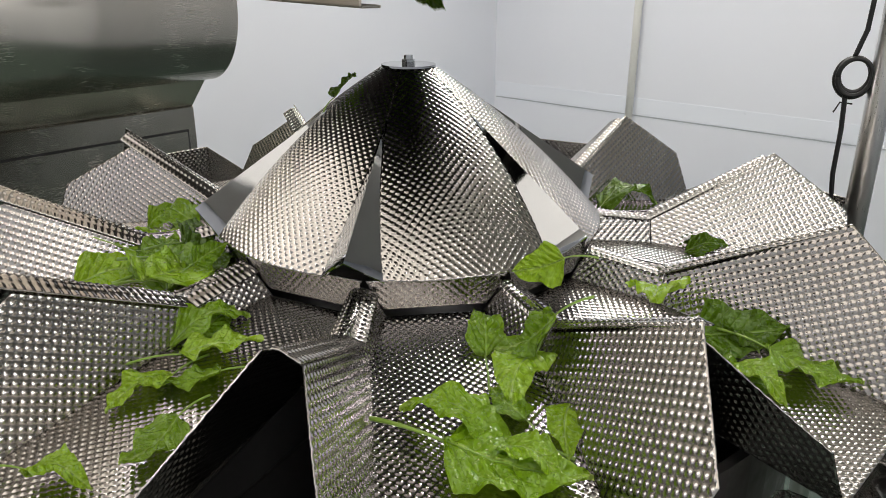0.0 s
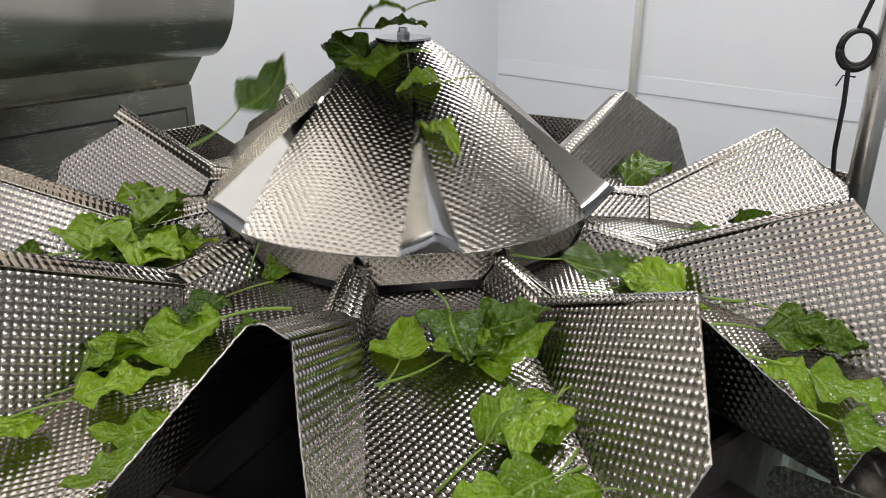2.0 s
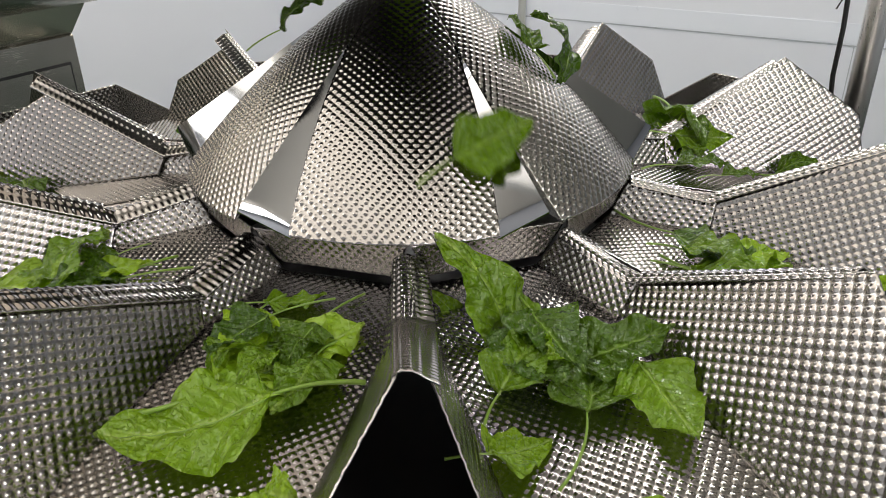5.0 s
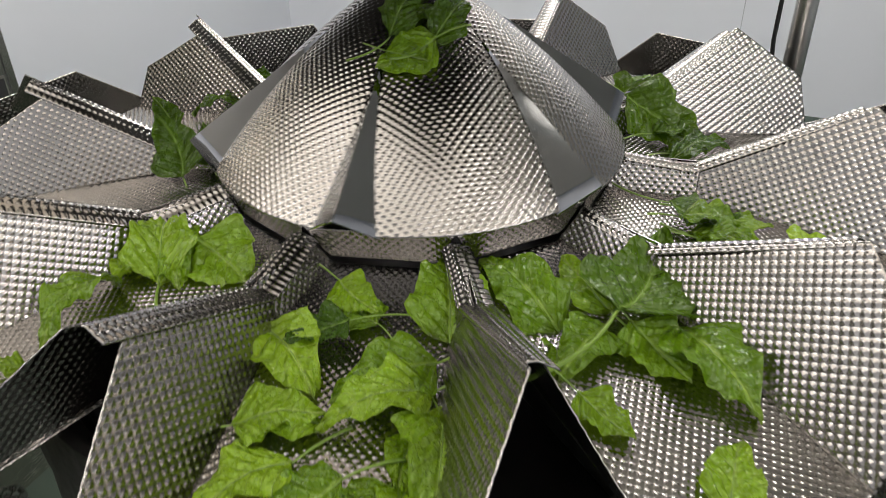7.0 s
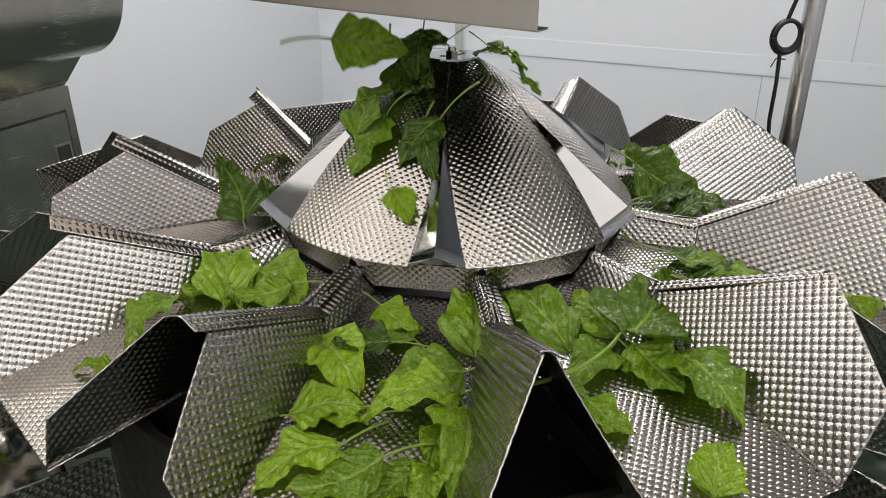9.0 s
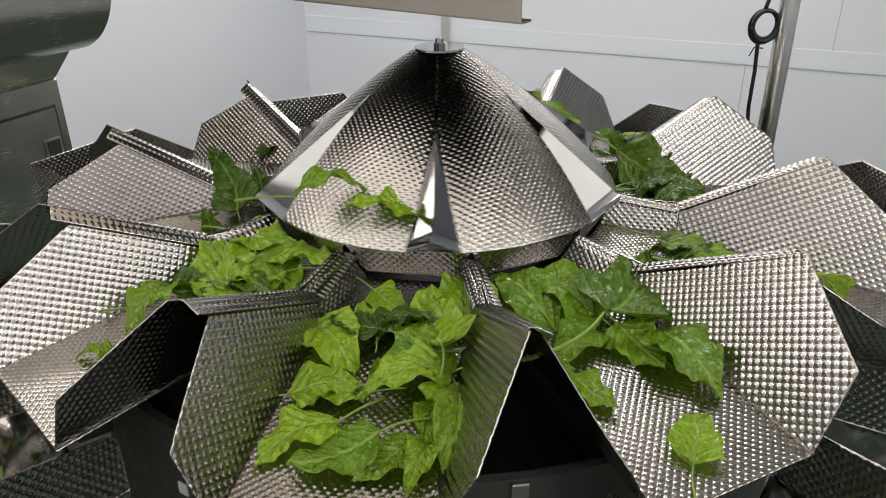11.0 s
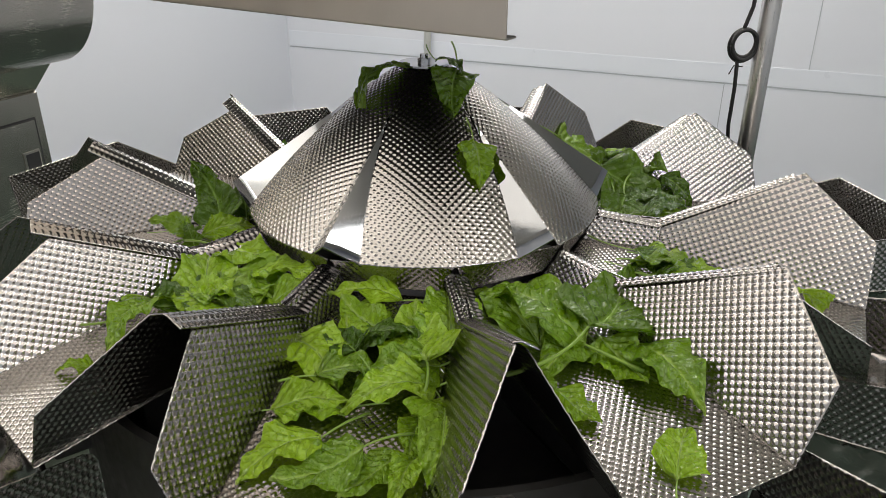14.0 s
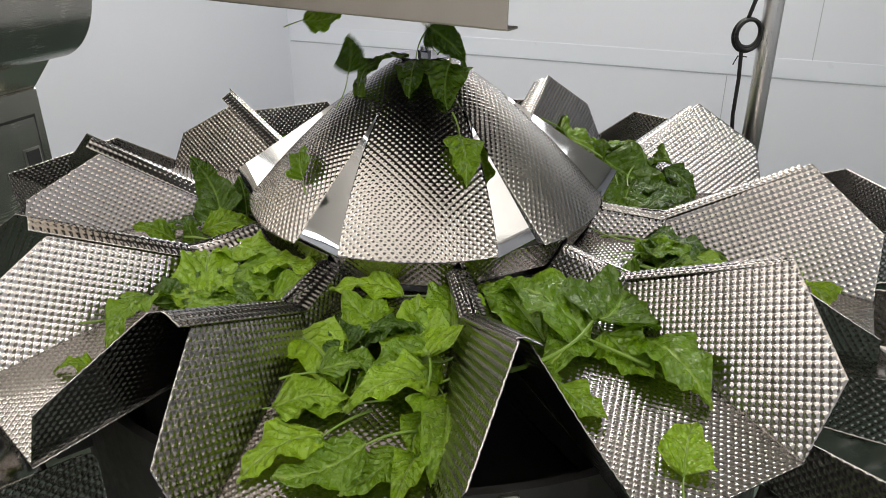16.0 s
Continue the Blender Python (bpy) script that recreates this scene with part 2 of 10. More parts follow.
strip_on_wall("trim_band", 0.02, ROOM_L, -0.83, -0.695, 0.004, BAND)
strip_on_wall("trim_joint", 0.02, ROOM_L, -0.842, -0.834, 0.004, JOINT)
for s, z0, z1 in ((4.36, -0.695, CEIL), (3.81, GROUND, -0.845)):
    strip_on_wall("trim_seam", s, s + 0.006, z0, z1, 0.003, JOINT)

# ---- lamps overhead: the pendants are added fill ----
for lx, ly, long, down, up in FILL_PENDANTS:
    lamp = empty("pendant_light", pose(lx, ly, CEIL), "added white pendant fill light, out of view under the ceiling", "pendant light", "pendant lights")
    part("housing", box_bm(0.52, long + 0.04, 0.05, 0.008, (0, 0, -0.445)), PIPE, lamp)
    for y in (-0.5, 0.5):
        part("rod", tube_bm([(0, y, 0), (0, y, -0.42)], 0.005, 8), BRUSHED, lamp)


panel = empty("ceiling_panel", pose(*PANEL_AT, CEIL, 0, 0, PANEL_TURN), "wide luminous panel in a white frame on the ceiling", "ceiling light")
for fx, fy, wx, wy in ((-0.5, 0, 0.05, 1), (0.5, 0, 0.05, 1), (0, -0.5, 1, 0.05), (0, 0.5, 1, 0.05)):
    size = (wx if wx < 0.1 else PANEL_WIDE - 0.05, wy if wy < 0.1 else PANEL_LONG + 0.05, 0.03)
    part("frame_bar", box_bm(*size, 0.004, (fx * (PANEL_WIDE + 0.04), fy * (PANEL_LONG + 0.04), -0.015)), PIPE, panel)


# ---- the rotating cone ----
CONE_TOP, CONE_RIM, SECTORS = (0.038, 0.155), (0.300, -0.070), 6
FIN_APEX, FIN_TIP, FIN_FOOT = 0.125, (0.3265, -0.0385), 7.5
CONE_TURN = 45


def cone_height(r):
    k = (r - CONE_TOP[0]) / (CONE_RIM[0] - CONE_TOP[0])
    return CONE_TOP[1] + k * (CONE_RIM[1] - CONE_TOP[1]) + 0.016 * 4 * k * (1 - k)


def cone_sector(k, parent):
    """One sixth of the cone, cut from flat dimpled sheet and rolled."""
    half, slope = math.radians(30), 0.76

    def edge(r):
        # the cut at either side opens towards the rim, where a fin stands
        return (half - np.clip((r - FIN_APEX) / (CONE_RIM[0] - FIN_APEX), 0, 1) * math.radians(FIN_FOOT)) * slope
    r = np.linspace(CONE_TOP[0], CONE_RIM[0], 40)
    w = np.linspace(-1, 1, 30)
    line = [(rr, -edge(rr)) for rr in r] + [(CONE_RIM[0], u * edge(CONE_RIM[0])) for u in w[1:-1]] + [(rr, edge(rr)) for rr in r[::-1]] + [(CONE_TOP[0], -u * half * slope) for u in w[1:-1]]
    poly = np.array([(rr / slope * math.cos(a), rr / slope * math.sin(a)) for rr, a in line])
    x, y, h, quads, rim = cut_grid(poly, CONE_TURN, FINE)
    R, A = np.hypot(x, y) * slope, np.arctan2(y, x) / slope
    Z = cone_height(R)
    nrm_r, nrm_z = 0.655, 0.755

    def lay(rr, zz):
        return np.stack([rr * np.sin(A), -rr * np.cos(A), zz], -1)
    front = lay(R + h * nrm_r, Z + h * nrm_z)
    back = lay(R + (h - 0.0018) * nrm_r, Z + (h - 0.0018) * nrm_z)
    m = len(front)
    faces = [tuple(q) for q in quads.tolist()] + [(b, a, a + m, b + m) for a, b in rim.tolist()]
    return mesh_object("dimpled_sector", np.concatenate([front, back]), faces, DIMPLED, True, parent)


def cone_fin(parent):
    """A polished ridge of two folded facets that bridges the cut between two sectors."""
    foot = math.radians(FIN_FOOT + 0.6)
    za = cone_height(FIN_APEX)
    apex = Vector((0, -FIN_APEX, za + 0.002))
    tip = Vector((0, -FIN_TIP[0], FIN_TIP[1]))
    bm = bmesh.new()
    rows = []
    for k in range(13):
        t = k / 12
        ridge = apex.lerp(tip, t)
        rr = FIN_APEX + t * (0.2995 - FIN_APEX)
        fz = cone_height(min(rr, 0.3)) - 0.001 - 0.002 * t
        a = foot * t + 0.002
        l, r = Vector((-rr * math.sin(a), -rr * math.cos(a), fz)), Vector((rr * math.sin(a), -rr * math.cos(a), fz))
        rows.append((bm.verts.new(l), bm.verts.new(ridge), bm.verts.new(ridge), bm.verts.new(r)))
    for r0, r1 in zip(rows, rows[1:]):
        for k in (0, 2):
            bm.faces.new((r0[k], r1[k], r1[k + 1], r0[k + 1])).smooth = True
    under = [[bm.verts.new(v.co + Vector((0, 0, -0.0018))) for v in row] for row in rows]
    for r0, r1 in zip(under, under[1:]):
        for k in (0, 2):
            bm.faces.new((r0[k], r0[k + 1], r1[k + 1], r1[k]))
    for k in (0, 2):
        bm.faces.new((rows[-1][k], under[-1][k], under[-1][k + 1], rows[-1][k + 1]))
    return part("fin", bm, POLISHED, parent, "mirror-polished folded steel fin")


def build_cone():
    root = empty("distribution_cone", pose(0, 0, 0), "rotating cone of dimpled stainless steel with polished fins", "feeder cone")
    first = cone_sector(0, root)
    fin = cone_fin(root)
    first.matrix_basis, fin.matrix_basis = pose(0, 0, 0, 0, 0, 30), pose(0, 0, 0)
    for k in range(1, SECTORS):
        for src, turn in ((first, 30 + 60 * k), (fin, 60 * k)):
            ob = src.copy()
            scene.collection.objects.link(ob)
            ob.parent = root
            ob.matrix_basis = pose(0, 0, 0, 0, 0, turn)
    bm = bmesh.new()
    bmesh.ops.create_cone(bm, cap_ends=True, segments=48, radius1=0.041, radius2=0.041, depth=0.003, matrix=Matrix.Translation((0, 0, 0.1565)))
    part("top_disc", bm, POLISHED, root)
    bm = bmesh.new()
    bmesh.ops.create_cone(bm, cap_ends=True, segments=6, radius1=0.0105, radius2=0.0105, depth=0.007, matrix=Matrix.Translation((0, 0, 0.1615)))
    bmesh.ops.create_cone(bm, cap_ends=True, segments=20, radius1=0.007, radius2=0.0065, depth=0.006, matrix=Matrix.Translation((0, 0, 0.168)))
    part("nut", bm, POLISHED, root)
    bm = bmesh.new()
    bmesh.ops.create_cone(bm, cap_ends=True, segments=40, radius1=0.06, radius2=0.06, depth=0.2, matrix=Matrix.Translation((0, 0, -0.03)))
    part("shaft", bm, CASTING, root)
    return root


cone = build_cone()

# ---- the ring of feeder pans ----
PANS = 10
RT, RM, RB, RI, RK = (0.592, 0.191, 0.002), (0.712, 0.154, -0.083), (0.716, 0.106, -0.177), (0.389, 0.126, -0.0935), (0.393, 0.096, -0.138)
BF, BTOP = (0.270, 0.067, -0.130), (0.285, 0.082, -0.086)
LT, LW, LI, LIW = (0.580, -0.185, -0.004), (0.588, -0.166, -0.014), (0.377, -0.109, -0.102), (0.381, -0.101, -0.108)


def pan_space(p):
    return np.array((p[1], -p[0], p[2]), float)


def mirrored(p):
    return (p[0], -p[1], p[2])


def build_pan():
    root = empty("feeder_pan", pose(0, 0, 0), "dimpled stainless steel feeder pan with flared side walls", "feeder pan", "feeder pans round the cone")
    S = pan_space
    out = S((1, 0, 0)) - S((0, 0, 0))
    wider = [(u, v + 0.004, z) for u, v, z in (BF, RK, RB)]
    floor = [S(p) for p in (*wider, *[mirrored(p) for p in wider[::-1]])]
    dimpled_sheet("pan_floor", floor, out, (0, 0, 1), root, 45, "", FINE, False)
    right = [S(p) for p in (RK, RI, RT, tuple(0.94 * np.array(RM) + 0.06 * np.array(RT)), RM, tuple(0.85 * np.array(RM) + 0.15 * np.array(RB)), RB)]
    dimpled_sheet("side_wall", right, np.array(right[2]) - right[1], (-1, 0, 0.6), root)
    LM, LBt = mirrored(RM), mirrored(RB)
    LM = (0.705, -0.151, -0.104)
    LC = tuple(0.89 * np.array(LW) + 0.11 * np.array(LIW))
    left = [S(p) for p in (mirrored(RK), LIW, LC, tuple(0.94 * np.array(LM) + 0.06 * np.array(LC)), LM, tuple(0.85 * np.array(LM) + 0.15 * np.array(LBt)), LBt)]
    dimpled_sheet("side_wall", left, np.array(left[2]) - left[1], (1, 0, 0.6), root)
    # inner gussets and the upright back plate under the cone
    for side in (1, -1):
        flip = (lambda p: p) if side == 1 else mirrored
        inner = [S(flip(p)) for p in (BF, BTOP, RI, RK)]
        dimpled_sheet("gusset", inner, inner[2] - inner[1], (-side, 0, 0.5), root, 45, "", FINE, False)
    back = [S(p) for p in ((0.272, 0.070, -0.118), (0.285, 0.090, -0.072), (0.285, -0.090, -0.072), (0.272, -0.070, -0.118))]
    dimpled_sheet("back_plate", back, (1, 0, 0), (0, -1, 0.2), root, 45, "", FINE, False)
    # the rolled lip that bridges the gap to the next pan
    rows = []
    length = 0.34
    along = [d for d in cell_lines(0, length, BOLD) if 0 <= d <= length]
    across = [d for d in cell_lines(0, 0.05, BOLD) if 0 <= d <= 0.05]
    n, m2 = len(along) - 1, len(across)
    wall_line = [S((0.283, -0.078, -0.090)), S(LIW), S(LW)]
    over_line = [S((0.281, -0.101, -0.081)), S((0.377, -0.129, -0.097)), S(LT)]
    for d in along:
        t, i = (3 * d / length, 0) if d < length / 3 else ((d - length / 3) / (length * 2 / 3), 1)
        w = wall_line[i] * (1 - t) + wall_line[i + 1] * t
        o = over_line[i] * (1 - t) + over_line[i + 1] * t
        side = o - w
        down = np.array((0, 0, -1.0))
        prof = [w - side * 0.28 + (0, 0, 0.002), w + side * 0.33 + (0, 0, 0.003), w + side * 0.66 + (0, 0, 0.004), o + (0, 0, 0.001), o + side * 0.25 + down * 0.004, o + side * 0.4 + down * 0.010]
        rows.append(prof)
    rows = np.array(rows)
    fine = []
    for r in rows:
        d = np.array(across) / 0.05 * 5
        fine.append(np.stack([np.interp(d, np.arange(6), r[:, i]) for i in range(3)], 1))
    G = np.array(fine)
    aa = np.array(along)[:, None] * np.ones((1, m2))
    bb = np.ones((n + 1, 1)) * np.array(across)[None, :]
    gu = np.gradient(G, axis=0)
    gv = np.gradient(G, axis=1)
    nn = np.cross(gu, gv)
    nn /= np.linalg.norm(nn, axis=2)[:, :, None]
    if nn[n // 2, 5, 2] < 0:
        nn = -nn
    front = G + nn * egg_crate(aa, bb, BOLD)[:, :, None]
    backs = front - nn * THICK
    m = (n + 1) * m2
    idx = np.arange(m).reshape(n + 1, m2)
    faces = []
    for i in range(n):
        for j in range(m2 - 1):
            faces.append((idx[i, j], idx[i + 1, j], idx[i + 1, j + 1], idx[i, j + 1]))
            faces.append((m + idx[i, j], m + idx[i, j + 1], m + idx[i + 1, j + 1], m + idx[i + 1, j]))
        for j, flip in ((0, False), (m2 - 1, True)):
            faces.append((idx[i, j], m + idx[i, j], m + idx[i + 1, j], idx[i + 1, j]))
    for j in range(m2 - 1):
        faces.append((idx[-1, j], m + idx[-1, j], m + idx[-1, j + 1], idx[-1, j + 1]))
    mesh_object("rolled_lip", np.concatenate([front.reshape(-1, 3), backs.reshape(-1, 3)]), faces, DIMPLED, True, root, "rolled lip along the top of the wall")
    # drive block under the pan
    part("drive_block", box_bm(0.10, 0.22, 0.10, 0.01, (0, -0.45, -0.225)), DARK, root, "black plastic vibrator block")
    return root


pan = build_pan()
for k in range(1, PANS):
    copy_thing(pan, pose(0, 0, 0, 0, 0, 36 * k))

# ---- hoppers below the mouths of the pans ----
def build_hopper():
    root = empty("feed_hopper", pose(0, 0, 0), "dark dimpled steel hopper below the mouth of a pan", "hopper", "feed hoppers round the machine")
    S = pan_space
    for side in (1, -1):
        rim = [S((u, side * v, z)) for u, v, z in ((0.655, 0.128, -0.262), (0.655, 0.129, -0.190), (0.659, 0.129, -0.179), (0.669, 0.130, -0.173), (0.925, 0.145, -0.142), (0.905, 0.144, -0.262))]
        dimpled_sheet("side_panel", rim, rim[4] - rim[3], (-side, 0, 0), root, 45, "", BOLD, False)
        low = [S((u, side * v, z)) for u, v, z in ((0.655, 0.128, -0.262), (0.905, 0.144, -0.262), (0.82, 0.085, -0.44), (0.66, 0.085, -0.44))]
        dimpled_sheet("lower_panel", low, rim[4] - rim[3], (-side, 0, 0), root, 45, "", 0.05, False)
    front = [S(p) for p in ((0.925, 0.145, -0.142), (0.925, -0.145, -0.142), (0.905, -0.144, -0.262), (0.905, 0.144, -0.262))]
    dimpled_sheet("front_panel", front, (1, 0, 0), (0, 1, 0), root, 45, "", BOLD, False)
    low = [S(p) for p in ((0.905, 0.144, -0.262), (0.905, -0.144, -0.262), (0.82, -0.085, -0.44), (0.82, 0.085, -0.44))]
    dimpled_sheet("lower_panel", low, (1, 0, 0), (0, 1, 0), root, 45, "", 0.05, False)
    return root


hopper = build_hopper()
for k in range(1, PANS):
    copy_thing(hopper, pose(0, 0, 0, 0, 0, 36 * k))

# ---- machine body under the pans ----
body = empty("weigher_body", pose(0, 0, 0), "dark round machine body under the feeder pans", "machine body")
bm = bmesh.new()
bmesh.ops.create_cone(bm, cap_ends=True, segments=60, radius1=0.62, radius2=0.60, depth=0.5, matrix=Matrix.Translation((0, 0, -0.56)))
part("drum", bm, DARK, body, "black drum")
bm = bmesh.new()
bmesh.ops.create_cone(bm, cap_ends=False, segments=80, radius1=0.606, radius2=0.606, depth=0.12, matrix=Matrix.Translation((0, 0, -0.264)))
bmesh.ops.solidify(bm, geom=bm.faces[:], thickness=0.012)
part("guard_ring", bm, CASTING, body, "grey ring round the drum")
for k in range(PANS):
    a = math.radians(36 * k + 18)
    clip = part("clip", box_bm(0.022, 0.008, 0.036, 0.002), BRUSHED, body, "small steel clip")
    clip.matrix_basis = pose(0.609 * math.sin(a), -0.609 * math.cos(a), -0.224, 0, 0, 36 * k + 18)
    hook = part("clip_loop", tube_bm([(-0.012, 0, -0.045), (-0.012, 0, -0.018), (0.012, 0, -0.018), (0.012, 0, -0.045)], 0.0016, 8), BRUSHED, body, "wire loop of the clip")
    hook.matrix_basis = pose(0.615 * math.sin(a), -0.615 * math.cos(a), -0.224, 0, 0, 36 * k + 18)
    box = part("sensor_box", box_bm(0.05, 0.07, 0.06, 0.006), DARK, body, "black sensor box")
    box.matrix_basis = pose(0.62 * math.sin(a + 0.16), -0.62 * math.cos(a + 0.16), -0.29, 0, 0, 36 * k + 27)
    tag = part("tag", box_bm(0.016, 0.003, 0.018, 0.001), PIPE, body, "small white tag")
    tag.matrix_basis = pose(0.614 * math.sin(a - 0.08), -0.614 * math.cos(a - 0.08), -0.290, 0, 0, 36 * k + 13)
bm = bmesh.new()
bmesh.ops.create_cone(bm, cap_ends=True, segments=60, radius1=0.45, radius2=0.45, depth=-(GROUND + 0.8), matrix=Matrix.Translation((0, 0, (GROUND - 0.8) / 2)))
part("pedestal", bm, BRUSHED, body, "brushed steel pedestal")

# ---- chute over the cone ----
def build_chute():
    root = empty("infeed_chute", pose(-0.092, -0.393, 0.258, 0, 0, math.degrees(math.atan2(0.427, -0.23)) - 90), "beige-grey steel infeed chute hanging over the cone", "chute")
    # near plate in its own steel; far plate dark in place of inside shade
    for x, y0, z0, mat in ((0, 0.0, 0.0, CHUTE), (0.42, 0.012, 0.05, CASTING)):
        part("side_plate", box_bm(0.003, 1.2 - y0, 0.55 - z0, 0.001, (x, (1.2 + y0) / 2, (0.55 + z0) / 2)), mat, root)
        part("bottom_flange", box_bm(0.022, 1.2 - y0, 0.003, 0.001, (0.0125 if x == 0 else 0.4075, (1.2 + y0) / 2, z0)), BRUSHED, root)
    # added sheet, its dark colour stands in for the shade in here
    part("inner_lining", box_bm(0.002, 1.15, 0.50, 0.0005, (0.006, 0.61, 0.285)), CASTING, root, "added dark sheet for the shade inside the chute")
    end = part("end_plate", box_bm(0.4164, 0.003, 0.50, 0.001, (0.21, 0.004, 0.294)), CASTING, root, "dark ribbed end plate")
    for k in range(40):
        part("rib", box_bm(0.004, 0.004, 0.50, 0.001, (0.012 + 0.0101 * k, 0.0005, 0.294)), BRUSHED, end)
    # floor and unseen cover: dark colour put in for the chute's inner shade
    part("trough_floor", box_bm(0.40, 0.79, 0.003, 0.001, (0.21, 0.80, 0.06)), CASTING, root, "trough floor, coloured dark for the shade inside")
    part("cover", box_bm(0.4164, 1.19, 0.003, 0.001, (0.21, 0.6, 0.548)), CASTING, root, "added dark cover, out of view, shading the chute")
    part("rivet", tube_bm([(-0.0035, 0.055, 0.060), (-0.0012, 0.055, 0.060)], 0.0015, 8), DARK, root, "small dark rivet")
    return root


build_chute()

# ---- pole with its cable ----
pole = empty("support_pole", pose(0.812, 0.015, 0), "stainless steel support pole beside the pans", "pole")
part("tube", tube_bm([(0, 0, GROUND), (0, 0, 0.2), (0, 0, CEIL)], 0.020, 24), POLE_STEEL, pole, smooth=True)


def build_cable():
    root = empty("cable", pose(0.812, 0.015, 0), "black cable with a coiled loop tied to the pole", "cable")
    side = Vector((-0.80, 0.35, 0)).normalized()
    run = [(0.034, 0.55), (0.030, 0.40), (0.036, 0.27), (0.038, 0.20), (0.050, 0.155)]
    low = [(0.054, 0.092), (0.050, 0.03), (0.050, -0.05), (0.040, -0.14), (0.030, -0.24), (0.028, -0.40)]
    for name, line in (("cable_run", run), ("cable_run", low)):
        pts = [side * a + Vector((0, 0, z)) for a, z in line]
        fine = []
        for p, q in zip(pts, pts[1:]):
            fine += [p.lerp(q, k / 6) for k in range(6)]
        part(name, tube_bm(fine + [pts[-1]], 0.0042, 10), RUBBER, root, smooth=True)
    for k, (r, dz) in enumerate(((0.027, 0.0), (0.025, 0.003), (0.029, -0.002))):
        c = side * 0.045 + Vector((0, 0, 0.122 + dz))
        ring = [c + side * (r * math.cos(a)) + Vector((0, 0, r * 1.15 * math.sin(a))) + Vector((0.35, 0.8, 0)) * 0.006 * (k - 1) for a in [2 * math.pi * j / 40 for j in range(41)]]
        part("cable_loop", tube_bm(ring, 0.0042, 10), RUBBER, root, smooth=True)
    part("cable_tie", tube_bm([side * 0.040 + Vector((0, 0, 0.076)), side * 0.060 + Vector((0, 0, 0.078)), side * 0.068 + Vector((0, 0, 0.060))], 0.0015, 6), RUBBER, root)


build_cable()

# ---- white pipe on the wall ----
px, py = room_point(1.42, 0.05)
pipe = empty("wall_pipe", pose(px, py, 0), "cream plastic pipe running up the white wall", "pipe")
part("tube", tube_bm([(0, 0, GROUND), (0, 0, CEIL)], 0.03, 20), PIPE, pipe, smooth=True)


# ---- steel machine with a rounded drum ----
def build_tank():
    """A profile drawn out sideways: a round-bellied drum over a cabinet."""
    e = Vector((0.766, 0.643, 0)).normalized()
    n = Vector((0.643, -0.766, 0)).normalized()
    root = empty("drum_machine", pose(-0.598, 1.722, 0), "large stainless steel drum machine on a cabinet", "machine")

    def pr(span, prof, name, material, label="", smooth=False, parent=None):
        bm = bmesh.new()
        a = [bm.verts.new(n * d - e * span[0] + Vector((0, 0, z))) for d, z in prof]
        b = [bm.verts.new(n * d - e * span[1] + Vector((0, 0, z))) for d, z in prof]
        for i in range(len(prof) - 1):
            bm.faces.new((a[i], a[i + 1], b[i + 1], b[i])).smooth = smooth
        bm.faces.new(a), bm.faces.new(b[::-1])
        bm.faces.new((a[-1], a[0], b[0], b[-1]))
        bmesh.ops.recalc_face_normals(bm, faces=bm.faces[:])
        return part(name, bm, material, parent or root, label)

    drum = [(-0.5, 0.80), (0.17, 0.80), (0.30, 0.62)]
    for k in range(29):
        t = math.radians(25 - k * 112 / 28)
        drum.append((0.135 + 0.210 * math.cos(t), 0.165 + 0.240 * math.sin(t)))
    drum += [(-0.5, -0.075)]
    pr((0, 2.4), drum, "drum", TANK_STEEL, "round-bellied steel drum", True)
    pr((0.0, 2.4), [(-0.5, -0.074), (0.122, -0.074), (0.02, -0.178), (-0.5, -0.178)], "neck", TANK_STEEL)
    cabinet = pr((0, 2.4), [(-0.6, -0.178), (0.014, -0.178), (0.022, -0.186), (0.022, GROUND), (-0.6, GROUND)], "cabinet", TANK_STEEL)
    pr((0.028, 1.2), [(0.0225, -0.262), (0.0235, -0.262), (0.0235, -1.3), (0.0225, -1.3)], "door_gap", DARK)
    door = pr((0.036, 1.19), [(0.020, -0.270), (0.027, -0.270), (0.027, -1.29), (0.020, -1.29)], "cabinet_door", TANK_STEEL)
    pr((0.044, 0.106), [(0.0265, -0.366), (0.031, -0.366), (0.031, -0.438), (0.0265, -0.438)], "latch_plate", BRUSHED, "", False, door)
    pr((0.050, 0.100), [(0.0305, -0.373), (0.0335, -0.373), (0.0335, -0.431), (0.0305, -0.431)], "latch", DARK, "black recessed latch", False, door)
    # dark worn lettering that cannot be read, as bars
    for k, wd in enumerate((0.05, 0.035, 0.06, 0.04, 0.03)):
        x0 = 0.10 + 0.085 * k
        pr((x0, x0 + wd), [(0.389, 0.235), (0.3915, 0.235), (0.3925, 0.205), (0.390, 0.205)], "lettering_bar", DARK)
    return root


build_tank()


